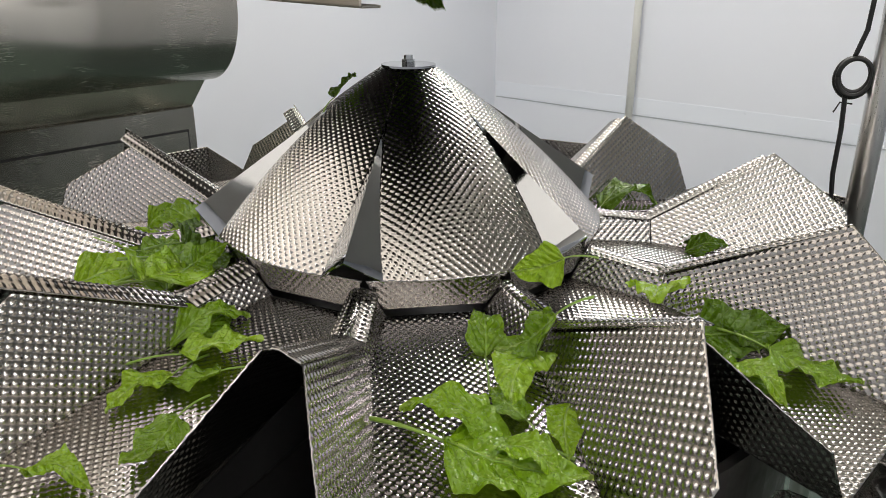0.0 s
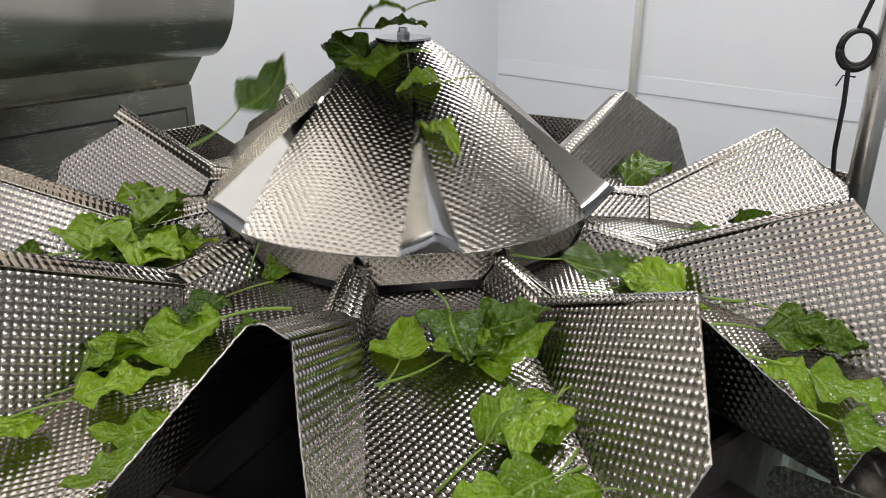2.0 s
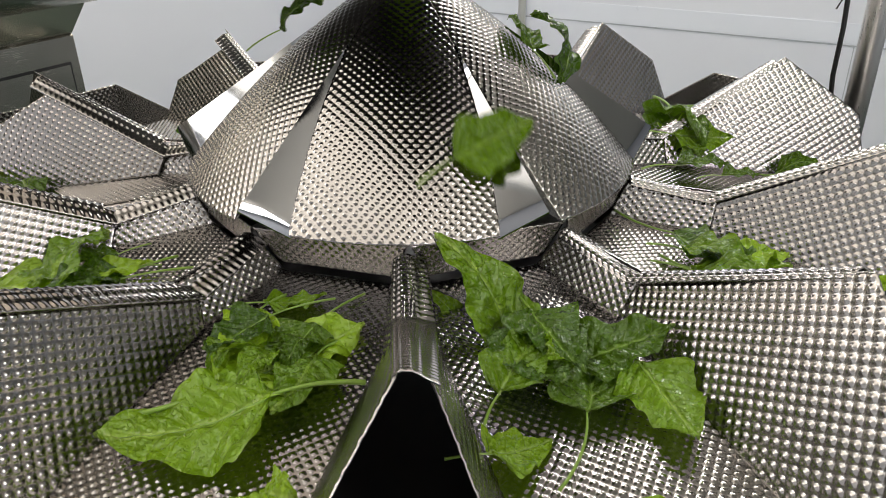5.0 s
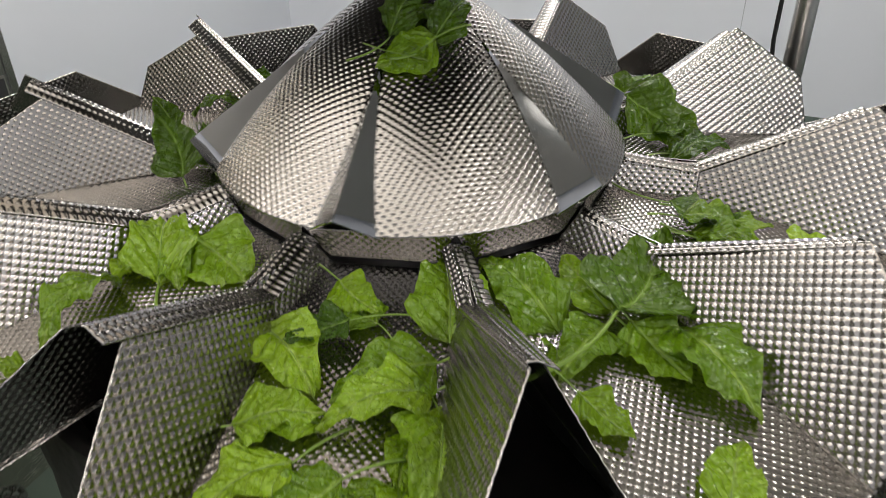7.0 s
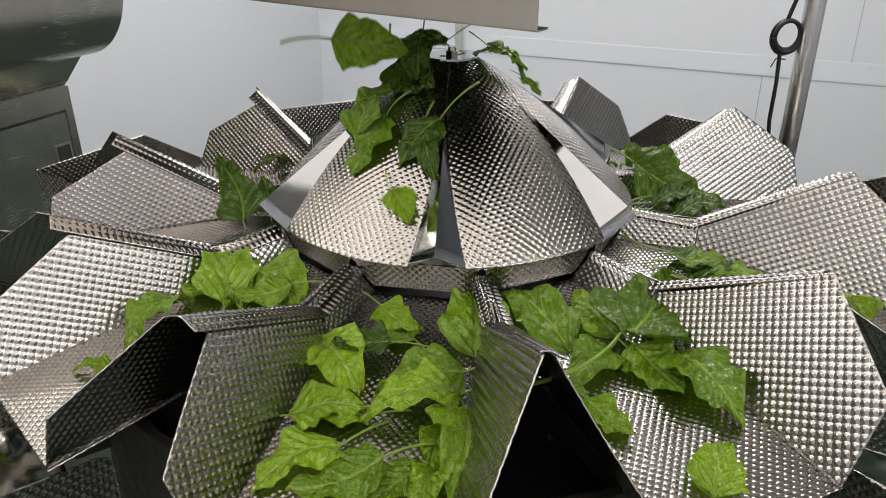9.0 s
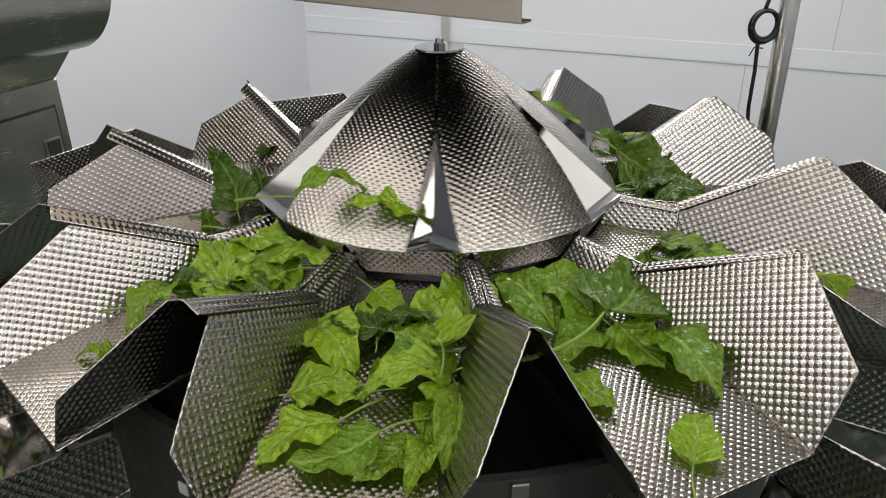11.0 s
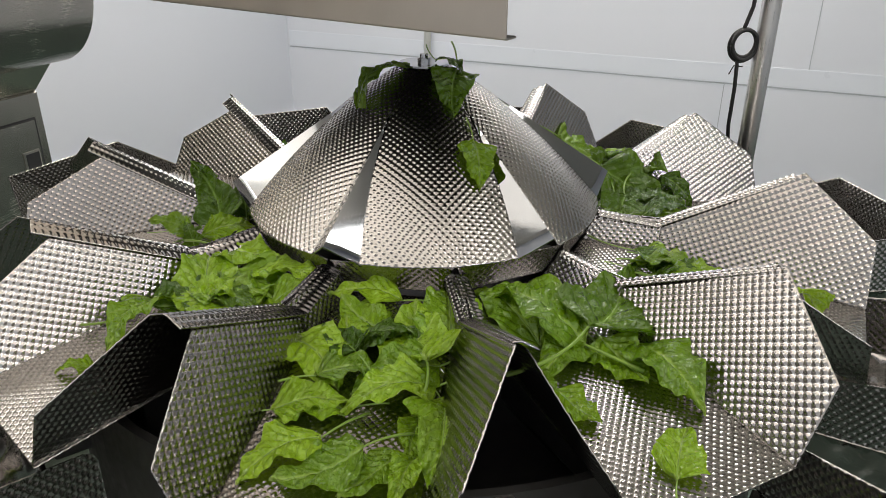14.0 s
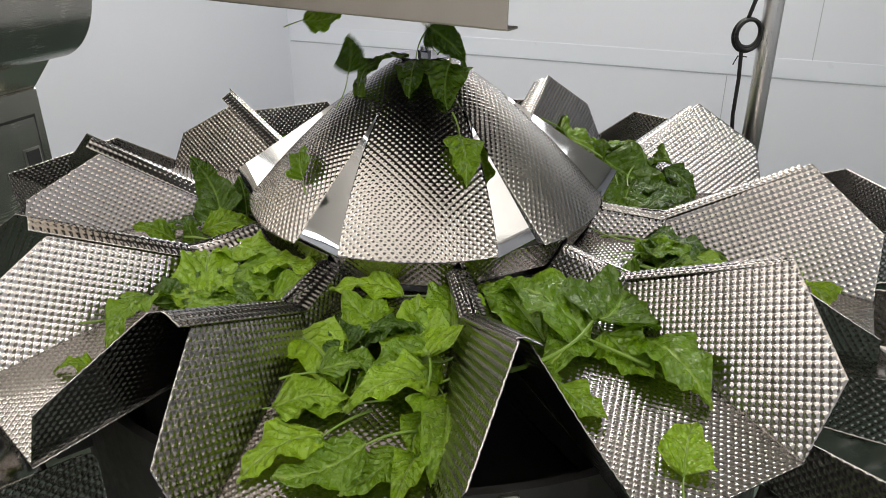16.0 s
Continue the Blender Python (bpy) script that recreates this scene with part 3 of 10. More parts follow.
# ---- spinach leaves ----
def leaf_material(name, deep, fresh, vein):
    m = Nodes(name)
    uv = m.coords("UV")
    sep = m.tree.nodes.new("ShaderNodeSeparateXYZ")
    m.link(uv, sep.inputs[0])

    def math_node(op, a, b=None, c=None):
        n = m.tree.nodes.new("ShaderNodeMath")
        n.operation = op
        for k, v in enumerate((a, b, c)):
            if v is None:
                continue
            if isinstance(v, (int, float)):
                n.inputs[k].default_value = v
            else:
                m.link(v, n.inputs[k])
        return n.outputs[0]

    across = math_node("ABSOLUTE", math_node("SUBTRACT", sep.outputs[0], 0.5))
    rise = math_node("SUBTRACT", sep.outputs[1], math_node("MULTIPLY", across, 0.75))
    bend = math_node("ADD", math_node("MULTIPLY", rise, 7.0), math_node("MULTIPLY", m.noise(6.0, 2, 0.5, uv), 0.45))
    wave = math_node("ABSOLUTE", math_node("SUBTRACT", math_node("FRACT", bend), 0.5))
    ribs = m.grey(wave, 1.0, 0.0, 0.0, 0.07)
    rib_fade = math_node("MULTIPLY", ribs, m.grey(across, 0.55, 0.08, 0.0, 0.45))
    mid = m.grey(across, 1.0, 0.0, 0.010, 0.030)
    lines = math_node("MAXIMUM", mid, rib_fade)
    mottle = m.noise(24.0, 4, 0.6, m.coords())
    random_info = m.tree.nodes.new("ShaderNodeObjectInfo")
    tone = math_node("ADD", math_node("MULTIPLY", mottle, 0.5), math_node("MULTIPLY", random_info.outputs["Random"], 0.5))
    green = m.ramp(tone, (0.25, deep), (0.75, fresh))
    mix = m.node("ShaderNodeMix")
    mix.data_type = "RGBA"
    m.link(math_node("MULTIPLY", lines, 0.68), mix.inputs[0])
    m.link(green, mix.inputs[6])
    mix.inputs[7].default_value = (*vein, 1)
    colour = mix.outputs[2]
    m.link(colour, m.bsdf.inputs["Base Color"])
    wet = m.noise(55.0, 3, 0.5, m.coords())
    m.put(Specular_IOR_Level=0.75)
    pillow = math_node("MULTIPLY", math_node("SQRT", wave), 0.45)
    blister = math_node("ADD", math_node("SUBTRACT", m.noise(75.0, 3, 0.6, m.coords()), math_node("MULTIPLY", mid, 0.15)), pillow)
    drops = m.grey(m.noise(260.0, 1, 0.4, m.coords()), 0.0, 0.30, 0.57, 0.64)
    m.link(math_node("MAXIMUM", math_node("SUBTRACT", m.grey(wet, 0.12, 0.34), drops), 0.05), m.bsdf.inputs["Roughness"])
    m.bump(math_node("ADD", blister, math_node("MULTIPLY", drops, 0.6)), 0.9, 0.010)
    trans = m.tree.nodes.new("ShaderNodeBsdfTranslucent")
    m.link(colour, trans.inputs[0])
    both = m.node("ShaderNodeMixShader")
    both.inputs[0].default_value = 0.2
    m.link(m.bsdf.outputs[0], both.inputs[1])
    m.link(trans.outputs[0], both.inputs[2])
    m.link(both.outputs[0], m.tree.nodes["Material Output"].inputs[0])
    return m.mat


LEAF_TONES = [leaf_material("leaf_deep_green", (0.050, 0.118, 0.004), (0.105, 0.205, 0.008), (0.24, 0.40, 0.06)),
              leaf_material("leaf_green", (0.135, 0.265, 0.006), (0.225, 0.400, 0.012), (0.42, 0.60, 0.10)),
              leaf_material("leaf_fresh_green", (0.225, 0.400, 0.009), (0.330, 0.540, 0.020), (0.52, 0.70, 0.14))]
STEM_GREEN = plain_material("leaf_stem", (0.22, 0.36, 0.05), 0.35, scale=90.0, relief=0.1)
LEAF_LABELS = ["dark green crinkled wet spinach leaf", "green wet spinach leaf with pale veins", "fresh light green spinach leaf with a pale stem"]


def leaf_shape(variant, seed):
    """A lobed, ruffled blade one tenth of a metre long, and its stem."""
    rnd = random.Random(seed)
    nl, nw = 46, 12
    peaks = [(0.14 + 0.08 * rnd.random(), 0.06 + 0.14 * rnd.random()), (0.36 + 0.1 * rnd.random(), 0.03 + 0.10 * rnd.random()), (0.60 + 0.08 * rnd.random(), 0.02 + 0.05 * rnd.random())]
    wide = (0.64, 0.76, 0.50, 0.66)[variant % 4]
    bow = (0.12, -0.10, 0.22, 0.06)[variant % 4] * rnd.uniform(0.7, 1.4)
    lobed = (0.40, 0.10, 0.95, 0.65)[variant % 4]
    fold = rnd.uniform(0.02, 0.30)
    twist = rnd.uniform(-0.25, 0.25)
    sway = rnd.uniform(-0.10, 0.10)
    ph = [rnd.uniform(0, 6.28) for _ in range(8)]
    verts, uvs = [], []

    def half_width(t, side):
        w = wide * 0.5 * (min(1.0, t / 0.20) ** 0.45) * (max(0.0, 1 - t) ** 0.58) * 1.22
        for c, a in peaks:
            w += lobed * a * 0.5 * math.exp(-((t - c - 0.02 * side) / 0.048) ** 2) * (1 - t)
        w *= 1 + 0.04 * math.sin(t * 13 + ph[0] + side) + 0.016 * math.sin(t * 41 + ph[1] * side) + 0.008 * math.sin(t * 73 + ph[6] * side)
        return max(w, 0.004)

    for i in range(nl + 1):
        t = i / nl
        for j in range(-nw, nw + 1):
            f = j / nw
            side = 1 if f >= 0 else -1
            w = half_width(t, side)
            x = f * w
            y = t - 0.5 + 0.10 * abs(f) ** 1.5 * (0.5 - t)
            z = bow * (1 - (2 * t - 1) ** 2) - 0.5 * bow
            z += fold * abs(x) + 0.5 * twist * x * (t - 0.3)
            ruffle = abs(f) ** 2 * (0.055 * math.sin(t * 14 + ph[2] + 1.3 * side) + 0.012 * math.sin(t * 33 + ph[3] * side))
            z += ruffle + 0.020 * math.sin(9 * t + ph[4]) * math.cos(5 * f + ph[5])
            blister = 0.042 * (1 - 0.6 * abs(f)) * abs(math.sin((t - 0.35 * abs(f)) * 20 + 0.4 * side)) * min(1, abs(f) * 5)
            blister += 0.012 * math.sin(31 * t + 13 * f + ph[7]) * math.sin(17 * f - 9 * t + ph[6])
            verts.append(((x + sway * (t - 0.5) ** 2 * 4) * 0.1, y * 0.1, (z + blister) * 0.1))
            uvs.append((0.5 + 0.5 * f * w / (wide * 0.7), t))
    cols = 2 * nw + 1
    faces = [(i * cols + j, i * cols + j + 1, (i + 1) * cols + j + 1, (i + 1) * cols + j) for i in range(nl) for j in range(2 * nw)]
    base = verts[nw]
    run = rnd.uniform(0.35, 0.95)
    drop = rnd.uniform(-0.02, 0.10)
    lean = rnd.uniform(-0.30, 0.30)
    stem = []
    for k in range(11):
        t = k / 10
        stem.append((base[0] + 0.1 * lean * t * t, base[1] - 0.1 * run * t, base[2] + 0.1 * (drop * t * (1 - t) * 2 - 0.02 * t)))
    rib = [(verts[i * cols + nw][0], verts[i * cols + nw][1], verts[i * cols + nw][2] + 0.0002) for i in range(0, nl - 5, 4)]
    return verts, faces, uvs, stem[::-1] + rib[1:]


def leaf_master(tone, variant):
    verts, faces, uvs, line = leaf_shape(variant, 100 * tone + variant)
    root = empty("spinach_leaf", pose(0, 0, 0), LEAF_LABELS[tone], "spinach leaf", "spinach leaves")
    blade = mesh_object("blade", verts, faces, LEAF_TONES[tone], True, root)
    layer = blade.data.uv_layers.new(name="veins")
    for poly in blade.data.polygons:
        for li, vi in zip(poly.loop_indices, poly.vertices):
            layer.data[li].uv = uvs[vi]
    n = len(line)
    taper = [1.25 - 0.55 * min(1, k / 11) if k < 11 else max(0.12, 0.65 - 0.5 * (k - 11) / max(1, n - 12)) for k in range(n)]
    part("stem", tube_bm(line, 0.0014, 8, taper), STEM_GREEN, root, "pale green stem", smooth=True)
    return root


# tone, shape and length of blade of every leaf
LEAF_LIST = [
    (1, 3, 0.160),
    (0, 0, 0.093),
    (2, 0, 0.160),
    (1, 0, 0.139),
    (0, 0, 0.135),
    (2, 3, 0.112),
    (1, 3, 0.079),
    (1, 2, 0.108),
    (2, 0, 0.098),
    (2, 0, 0.086),
    (1, 1, 0.081),
    (1, 1, 0.078),
    (2, 2, 0.078),
    (1, 1, 0.147),
    (2, 1, 0.160),
    (1, 1, 0.066),
    (2, 2, 0.118),
    (1, 2, 0.107),
    (2, 0, 0.101),
    (2, 0, 0.072),
    (1, 1, 0.148),
    (1, 1, 0.094),
    (0, 3, 0.105),
    (1, 1, 0.100),
    (2, 1, 0.090),
    (0, 1, 0.095),
    (1, 2, 0.092),
    (1, 2, 0.155),
    (1, 0, 0.092),
    (1, 1, 0.074),
    (1, 2, 0.062),
    (2, 3, 0.116),
    (0, 3, 0.116),
    (1, 1, 0.111),
    (1, 1, 0.087),
    (0, 2, 0.075),
    (2, 2, 0.088),
    (0, 2, 0.160),
    (0, 3, 0.160),
    (1, 1, 0.095),
    (0, 3, 0.160),
    (0, 0, 0.103),
    (1, 0, 0.160),
    (0, 3, 0.160),
    (0, 3, 0.158),
    (1, 1, 0.132),
    (0, 0, 0.088),
    (0, 1, 0.109),
    (0, 2, 0.054),
    (0, 2, 0.060),
    (0, 3, 0.075),
    (1, 0, 0.137),
    (1, 1, 0.136),
    (2, 3, 0.121),
    (2, 0, 0.108),
    (2, 0, 0.128),
    (1, 2, 0.138),
    (2, 2, 0.056),
    (2, 3, 0.096),
    (2, 0, 0.071),
    (1, 3, 0.088),
    (1, 0, 0.142),
    (1, 0, 0.121),
    (2, 1, 0.131),
    (2, 3, 0.109),
    (2, 3, 0.089),
    (1, 0, 0.142),
    (1, 2, 0.160),
    (0, 0, 0.113),
    (2, 1, 0.074),
    (0, 3, 0.061),
    (0, 3, 0.055),
    (1, 2, 0.076),
    (0, 0, 0.059),
    (0, 2, 0.066),
    (1, 0, 0.055),
    (0, 1, 0.075),
    (0, 3, 0.111),
    (1, 1, 0.097),
    (1, 3, 0.103),
    (0, 3, 0.055),
    (0, 1, 0.096),
    (2, 3, 0.055),
    (0, 1, 0.100),
    (1, 0, 0.064),
    (1, 2, 0.071),
    (0, 3, 0.080),
    (0, 2, 0.110),
    (0, 1, 0.082),
    (1, 3, 0.091),
    (2, 1, 0.077),
    (0, 1, 0.095),
    (1, 0, 0.086),
    (1, 0, 0.081),
    (0, 2, 0.057),
    (0, 3, 0.100),
    (0, 3, 0.073),
    (0, 2, 0.115),
    (0, 3, 0.077),
    (0, 0, 0.066),
    (1, 0, 0.104),
    (0, 2, 0.091),
    (0, 2, 0.093),
    (1, 1, 0.055),
    (0, 0, 0.106),
    (0, 0, 0.066),
    (1, 3, 0.055),
    (1, 0, 0.116),
    (1, 3, 0.077),
    (2, 3, 0.121),
    (1, 0, 0.170),
    (1, 2, 0.122),
    (0, 0, 0.085),
    (0, 3, 0.105),
    (1, 0, 0.088),
    (1, 0, 0.072),
    (0, 2, 0.115),
    (0, 2, 0.070),
    (0, 0, 0.049),
    (0, 2, 0.073),
    (1, 3, 0.115),
    (1, 1, 0.083),
    (0, 3, 0.106),
    (1, 3, 0.109),
    (0, 0, 0.067),
    (0, 2, 0.066),
    (0, 1, 0.061),
    (0, 0, 0.082),
    (1, 0, 0.064),
    (2, 3, 0.130),
    (2, 0, 0.085),
    (1, 2, 0.154),
    (2, 1, 0.102),
    (2, 2, 0.154),
    (1, 2, 0.106),
    (0, 0, 0.064),
    (0, 1, 0.170),
    (0, 0, 0.073),
    (2, 0, 0.092),
    (1, 2, 0.107),
    (2, 2, 0.081),
    (1, 3, 0.064),
    (1, 2, 0.070),
    (0, 3, 0.072),
    (1, 0, 0.072),
    (1, 1, 0.106),
    (2, 2, 0.080),
    (2, 3, 0.086),
    (2, 0, 0.107),
    (2, 0, 0.086),
    (2, 2, 0.125),
    (1, 0, 0.095),
    (2, 2, 0.085),
    (1, 1, 0.085),
    (2, 2, 0.075),
    # next seven falling leaves: the dark tones stand in for backlight
    (0, 1, 0.063),
    (0, 0, 0.092),
    (0, 3, 0.076),
    (0, 1, 0.106),
    (1, 3, 0.112),
    (0, 0, 0.098),
    (0, 2, 0.087),
    (2, 1, 0.062),
    (0, 2, 0.096),
    (2, 2, 0.097),
    (0, 0, 0.100),
    (1, 0, 0.092),
    (0, 3, 0.084),
    (0, 1, 0.111),
    (1, 0, 0.074),
    (1, 1, 0.090),
    (0, 0, 0.071),
    (1, 1, 0.085),
    (0, 2, 0.082),
]
masters = {}
leaves = []
for tone, variant, length in LEAF_LIST:
    if (tone, variant) not in masters:
        ob = masters[(tone, variant)] = leaf_master(tone, variant)
    else:
        ob = copy_thing(masters[(tone, variant)], pose(0, 0, 0))
    ob.scale = (length / 0.1,) * 3
    leaves.append(ob)


# ---- what moves ----
def motions():
    walk(cone, [
        (0, pose(0, 0, 0, 0, 0, -21.0)), (0.1, pose(0, 0, 0, 0, 0, -20.2)), (0.2, pose(0, 0, 0, 0, 0, -19.5)), (0.3, pose(0, 0, 0, 0, 0, -21.4)),
        (0.4, pose(0, 0, 0, 0, 0, -28.3)), (0.5, pose(0, 0, 0, 0, 0, -39.4)), (0.6, pose(0, 0, 0, 0, 0, -51.1)), (0.7, pose(0, 0, 0, 0, 0, -64.9)),
        (0.8, pose(0, 0, 0, 0, 0, -82.4)), (0.9, pose(0, 0, 0, 0, 0, -100.3)), (1, pose(0, 0, 0, 0, 0, -117.8)), (1.1, pose(0, 0, 0, 0, 0, -135.8)),
        (1.2, pose(0, 0, 0, 0, 0, -153.2)), (1.3, pose(0, 0, 0, 0, 0, -170.4)), (1.4, pose(0, 0, 0, 0, 0, -188.6)), (1.5, pose(0, 0, 0, 0, 0, -206.8)),
        (1.6, pose(0, 0, 0, 0, 0, -223.9)), (1.7, pose(0, 0, 0, 0, 0, -242.0)), (1.8, pose(0, 0, 0, 0, 0, -262.3)), (1.9, pose(0, 0, 0, 0, 0, -281.4)),
        (2, pose(0, 0, 0, 0, 0, -300.4)), (2.1, pose(0, 0, 0, 0, 0, -320.7)), (2.2, pose(0, 0, 0, 0, 0, -339.9)), (2.3, pose(0, 0, 0, 0, 0, -358.9)),
        (2.4, pose(0, 0, 0, 0, 0, -375.9)), (2.5, pose(0, 0, 0, 0, 0, -392.8)), (2.6, pose(0, 0, 0, 0, 0, -409.5)), (2.7, pose(0, 0, 0, 0, 0, -426.9)),
        (2.8, pose(0, 0, 0, 0, 0, -446.0)), (2.9, pose(0, 0, 0, 0, 0, -465.2)), (3, pose(0, 0, 0, 0, 0, -484.4)), (3.1, pose(0, 0, 0, 0, 0, -501.4)),
        (3.2, pose(0, 0, 0, 0, 0, -518.5)), (3.3, pose(0, 0, 0, 0, 0, -534.0)), (3.4, pose(0, 0, 0, 0, 0, -549.0)), (3.5, pose(0, 0, 0, 0, 0, -563.0)),
        (3.6, pose(0, 0, 0, 0, 0, -573.2)), (3.7, pose(0, 0, 0, 0, 0, -580.6)), (3.8, pose(0, 0, 0, 0, 0, -586.4)), (3.9, pose(0, 0, 0, 0, 0, -590.6)),
        (4, pose(0, 0, 0, 0, 0, -593.0)), (4.1, pose(0, 0, 0, 0, 0, -593.3)), (4.2, pose(0, 0, 0, 0, 0, -593.6)), (4.3, pose(0, 0, 0, 0, 0, -593.9)),
        (4.4, pose(0, 0, 0, 0, 0, -594.2)), (4.5, pose(0, 0, 0, 0, 0, -594.5)), (4.6, pose(0, 0, 0, 0, 0, -594.5)), (4.7, pose(0, 0, 0, 0, 0, -594.5)),
        (4.8, pose(0, 0, 0, 0, 0, -593.5)), (4.9, pose(0, 0, 0, 0, 0, -592.5)), (5, pose(0, 0, 0, 0, 0, -591.4)), (5.1, pose(0, 0, 0, 0, 0, -590.4)),
        (5.2, pose(0, 0, 0, 0, 0, -589.4)), (5.3, pose(0, 0, 0, 0, 0, -588.4)), (5.4, pose(0, 0, 0, 0, 0, -587.3)), (5.5, pose(0, 0, 0, 0, 0, -586.3)),
        (5.6, pose(0, 0, 0, 0, 0, -583.8)), (5.7, pose(0, 0, 0, 0, 0, -578.4)), (5.8, pose(0, 0, 0, 0, 0, -570.1)), (5.9, pose(0, 0, 0, 0, 0, -558.9)),
        (6, pose(0, 0, 0, 0, 0, -544.7)), (6.1, pose(0, 0, 0, 0, 0, -527.7)), (6.2, pose(0, 0, 0, 0, 0, -509.2)), (6.3, pose(0, 0, 0, 0, 0, -490.6)),
        (6.4, pose(0, 0, 0, 0, 0, -472.1)), (6.5, pose(0, 0, 0, 0, 0, -453.6)), (6.6, pose(0, 0, 0, 0, 0, -435.1)), (6.7, pose(0, 0, 0, 0, 0, -416.5)),
        (6.8, pose(0, 0, 0, 0, 0, -398.0)), (6.9, pose(0, 0, 0, 0, 0, -379.5)), (6.9, pose(0, 0, 0, 0, 0, -362.0)), (7, pose(0, 0, 0, 0, 0, -343.5)),
        (7.1, pose(0, 0, 0, 0, 0, -324.8)), (7.2, pose(0, 0, 0, 0, 0, -306.1)), (7.3, pose(0, 0, 0, 0, 0, -287.8)), (7.4, pose(0, 0, 0, 0, 0, -269.4)),
        (7.5, pose(0, 0, 0, 0, 0, -251.0)), (7.6, pose(0, 0, 0, 0, 0, -233.5)), (7.7, pose(0, 0, 0, 0, 0, -214.9)), (7.8, pose(0, 0, 0, 0, 0, -196.3)),
        (7.9, pose(0, 0, 0, 0, 0, -178.8)), (8, pose(0, 0, 0, 0, 0, -161.6)), (8.1, pose(0, 0, 0, 0, 0, -144.1)), (8.2, pose(0, 0, 0, 0, 0, -125.7)),
        (8.3, pose(0, 0, 0, 0, 0, -105.7)), (8.4, pose(0, 0, 0, 0, 0, -86.7)), (8.5, pose(0, 0, 0, 0, 0, -72.9)), (8.6, pose(0, 0, 0, 0, 0, -61.5)),
        (8.7, pose(0, 0, 0, 0, 0, -50.7)), (8.8, pose(0, 0, 0, 0, 0, -42.1)), (8.9, pose(0, 0, 0, 0, 0, -36.1)), (9, pose(0, 0, 0, 0, 0, -30.0)),
        (9.1, pose(0, 0, 0, 0, 0, -29.0)), (9.2, pose(0, 0, 0, 0, 0, -28.0)), (9.3, pose(0, 0, 0, 0, 0, -29.1)), (9.4, pose(0, 0, 0, 0, 0, -30.2)),
        (9.5, pose(0, 0, 0, 0, 0, -31.4)), (9.6, pose(0, 0, 0, 0, 0, -32.5)), (9.7, pose(0, 0, 0, 0, 0, -33.6)), (9.8, pose(0, 0, 0, 0, 0, -34.7)),
        (9.9, pose(0, 0, 0, 0, 0, -37.3)), (10, pose(0, 0, 0, 0, 0, -42.9)), (10.1, pose(0, 0, 0, 0, 0, -51.4)), (10.2, pose(0, 0, 0, 0, 0, -63.0)),
        (10.3, pose(0, 0, 0, 0, 0, -77.4)), (10.4, pose(0, 0, 0, 0, 0, -94.9)), (10.5, pose(0, 0, 0, 0, 0, -113.8)), (10.6, pose(0, 0, 0, 0, 0, -132.7)),
        (10.7, pose(0, 0, 0, 0, 0, -151.6)), (10.8, pose(0, 0, 0, 0, 0, -170.5)), (10.9, pose(0, 0, 0, 0, 0, -189.5)), (11, pose(0, 0, 0, 0, 0, -208.4)),
        (11.1, pose(0, 0, 0, 0, 0, -227.3)), (11.2, pose(0, 0, 0, 0, 0, -246.2)), (11.3, pose(0, 0, 0, 0, 0, -264.0)), (11.4, pose(0, 0, 0, 0, 0, -281.2)),
        (11.5, pose(0, 0, 0, 0, 0, -298.6)), (11.6, pose(0, 0, 0, 0, 0, -315.8)), (11.7, pose(0, 0, 0, 0, 0, -333.0)), (11.8, pose(0, 0, 0, 0, 0, -352.0)),
        (11.9, pose(0, 0, 0, 0, 0, -371.2)), (12, pose(0, 0, 0, 0, 0, -389.5)), (12.1, pose(0, 0, 0, 0, 0, -408.4)), (12.2, pose(0, 0, 0, 0, 0, -427.1)),
        (12.3, pose(0, 0, 0, 0, 0, -445.4)), (12.4, pose(0, 0, 0, 0, 0, -463.9)), (12.5, pose(0, 0, 0, 0, 0, -482.1)), (12.6, pose(0, 0, 0, 0, 0, -500.1)),
        (12.7, pose(0, 0, 0, 0, 0, -518.6)), (12.8, pose(0, 0, 0, 0, 0, -537.0)), (12.9, pose(0, 0, 0, 0, 0, -555.6)), (13, pose(0, 0, 0, 0, 0, -574.2)),
        (13.1, pose(0, 0, 0, 0, 0, -592.2)), (13.2, pose(0, 0, 0, 0, 0, -611.0)), (13.3, pose(0, 0, 0, 0, 0, -630.1)), (13.4, pose(0, 0, 0, 0, 0, -647.7)),
        (13.5, pose(0, 0, 0, 0, 0, -663.0)), (13.6, pose(0, 0, 0, 0, 0, -677.9)), (13.7, pose(0, 0, 0, 0, 0, -691.8)), (13.8, pose(0, 0, 0, 0, 0, -701.0)),
        (13.9, pose(0, 0, 0, 0, 0, -706.6)), (14, pose(0, 0, 0, 0, 0, -712.0)), (14.1, pose(0, 0, 0, 0, 0, -716.8)), (14.2, pose(0, 0, 0, 0, 0, -718.7)),
        (14.3, pose(0, 0, 0, 0, 0, -719.3)), (14.4, pose(0, 0, 0, 0, 0, -719.9)), (14.5, pose(0, 0, 0, 0, 0, -720.5)), (14.6, pose(0, 0, 0, 0, 0, -720.4)),
        (14.7, pose(0, 0, 0, 0, 0, -720.3)), (14.8, pose(0, 0, 0, 0, 0, -720.2)), (14.9, pose(0, 0, 0, 0, 0, -720.1)), (15, pose(0, 0, 0, 0, 0, -720.0)),
        (15.1, pose(0, 0, 0, 0, 0, -719.9)), (15.2, pose(0, 0, 0, 0, 0, -719.8)), (15.3, pose(0, 0, 0, 0, 0, -719.7)), (15.4, pose(0, 0, 0, 0, 0, -719.6)),
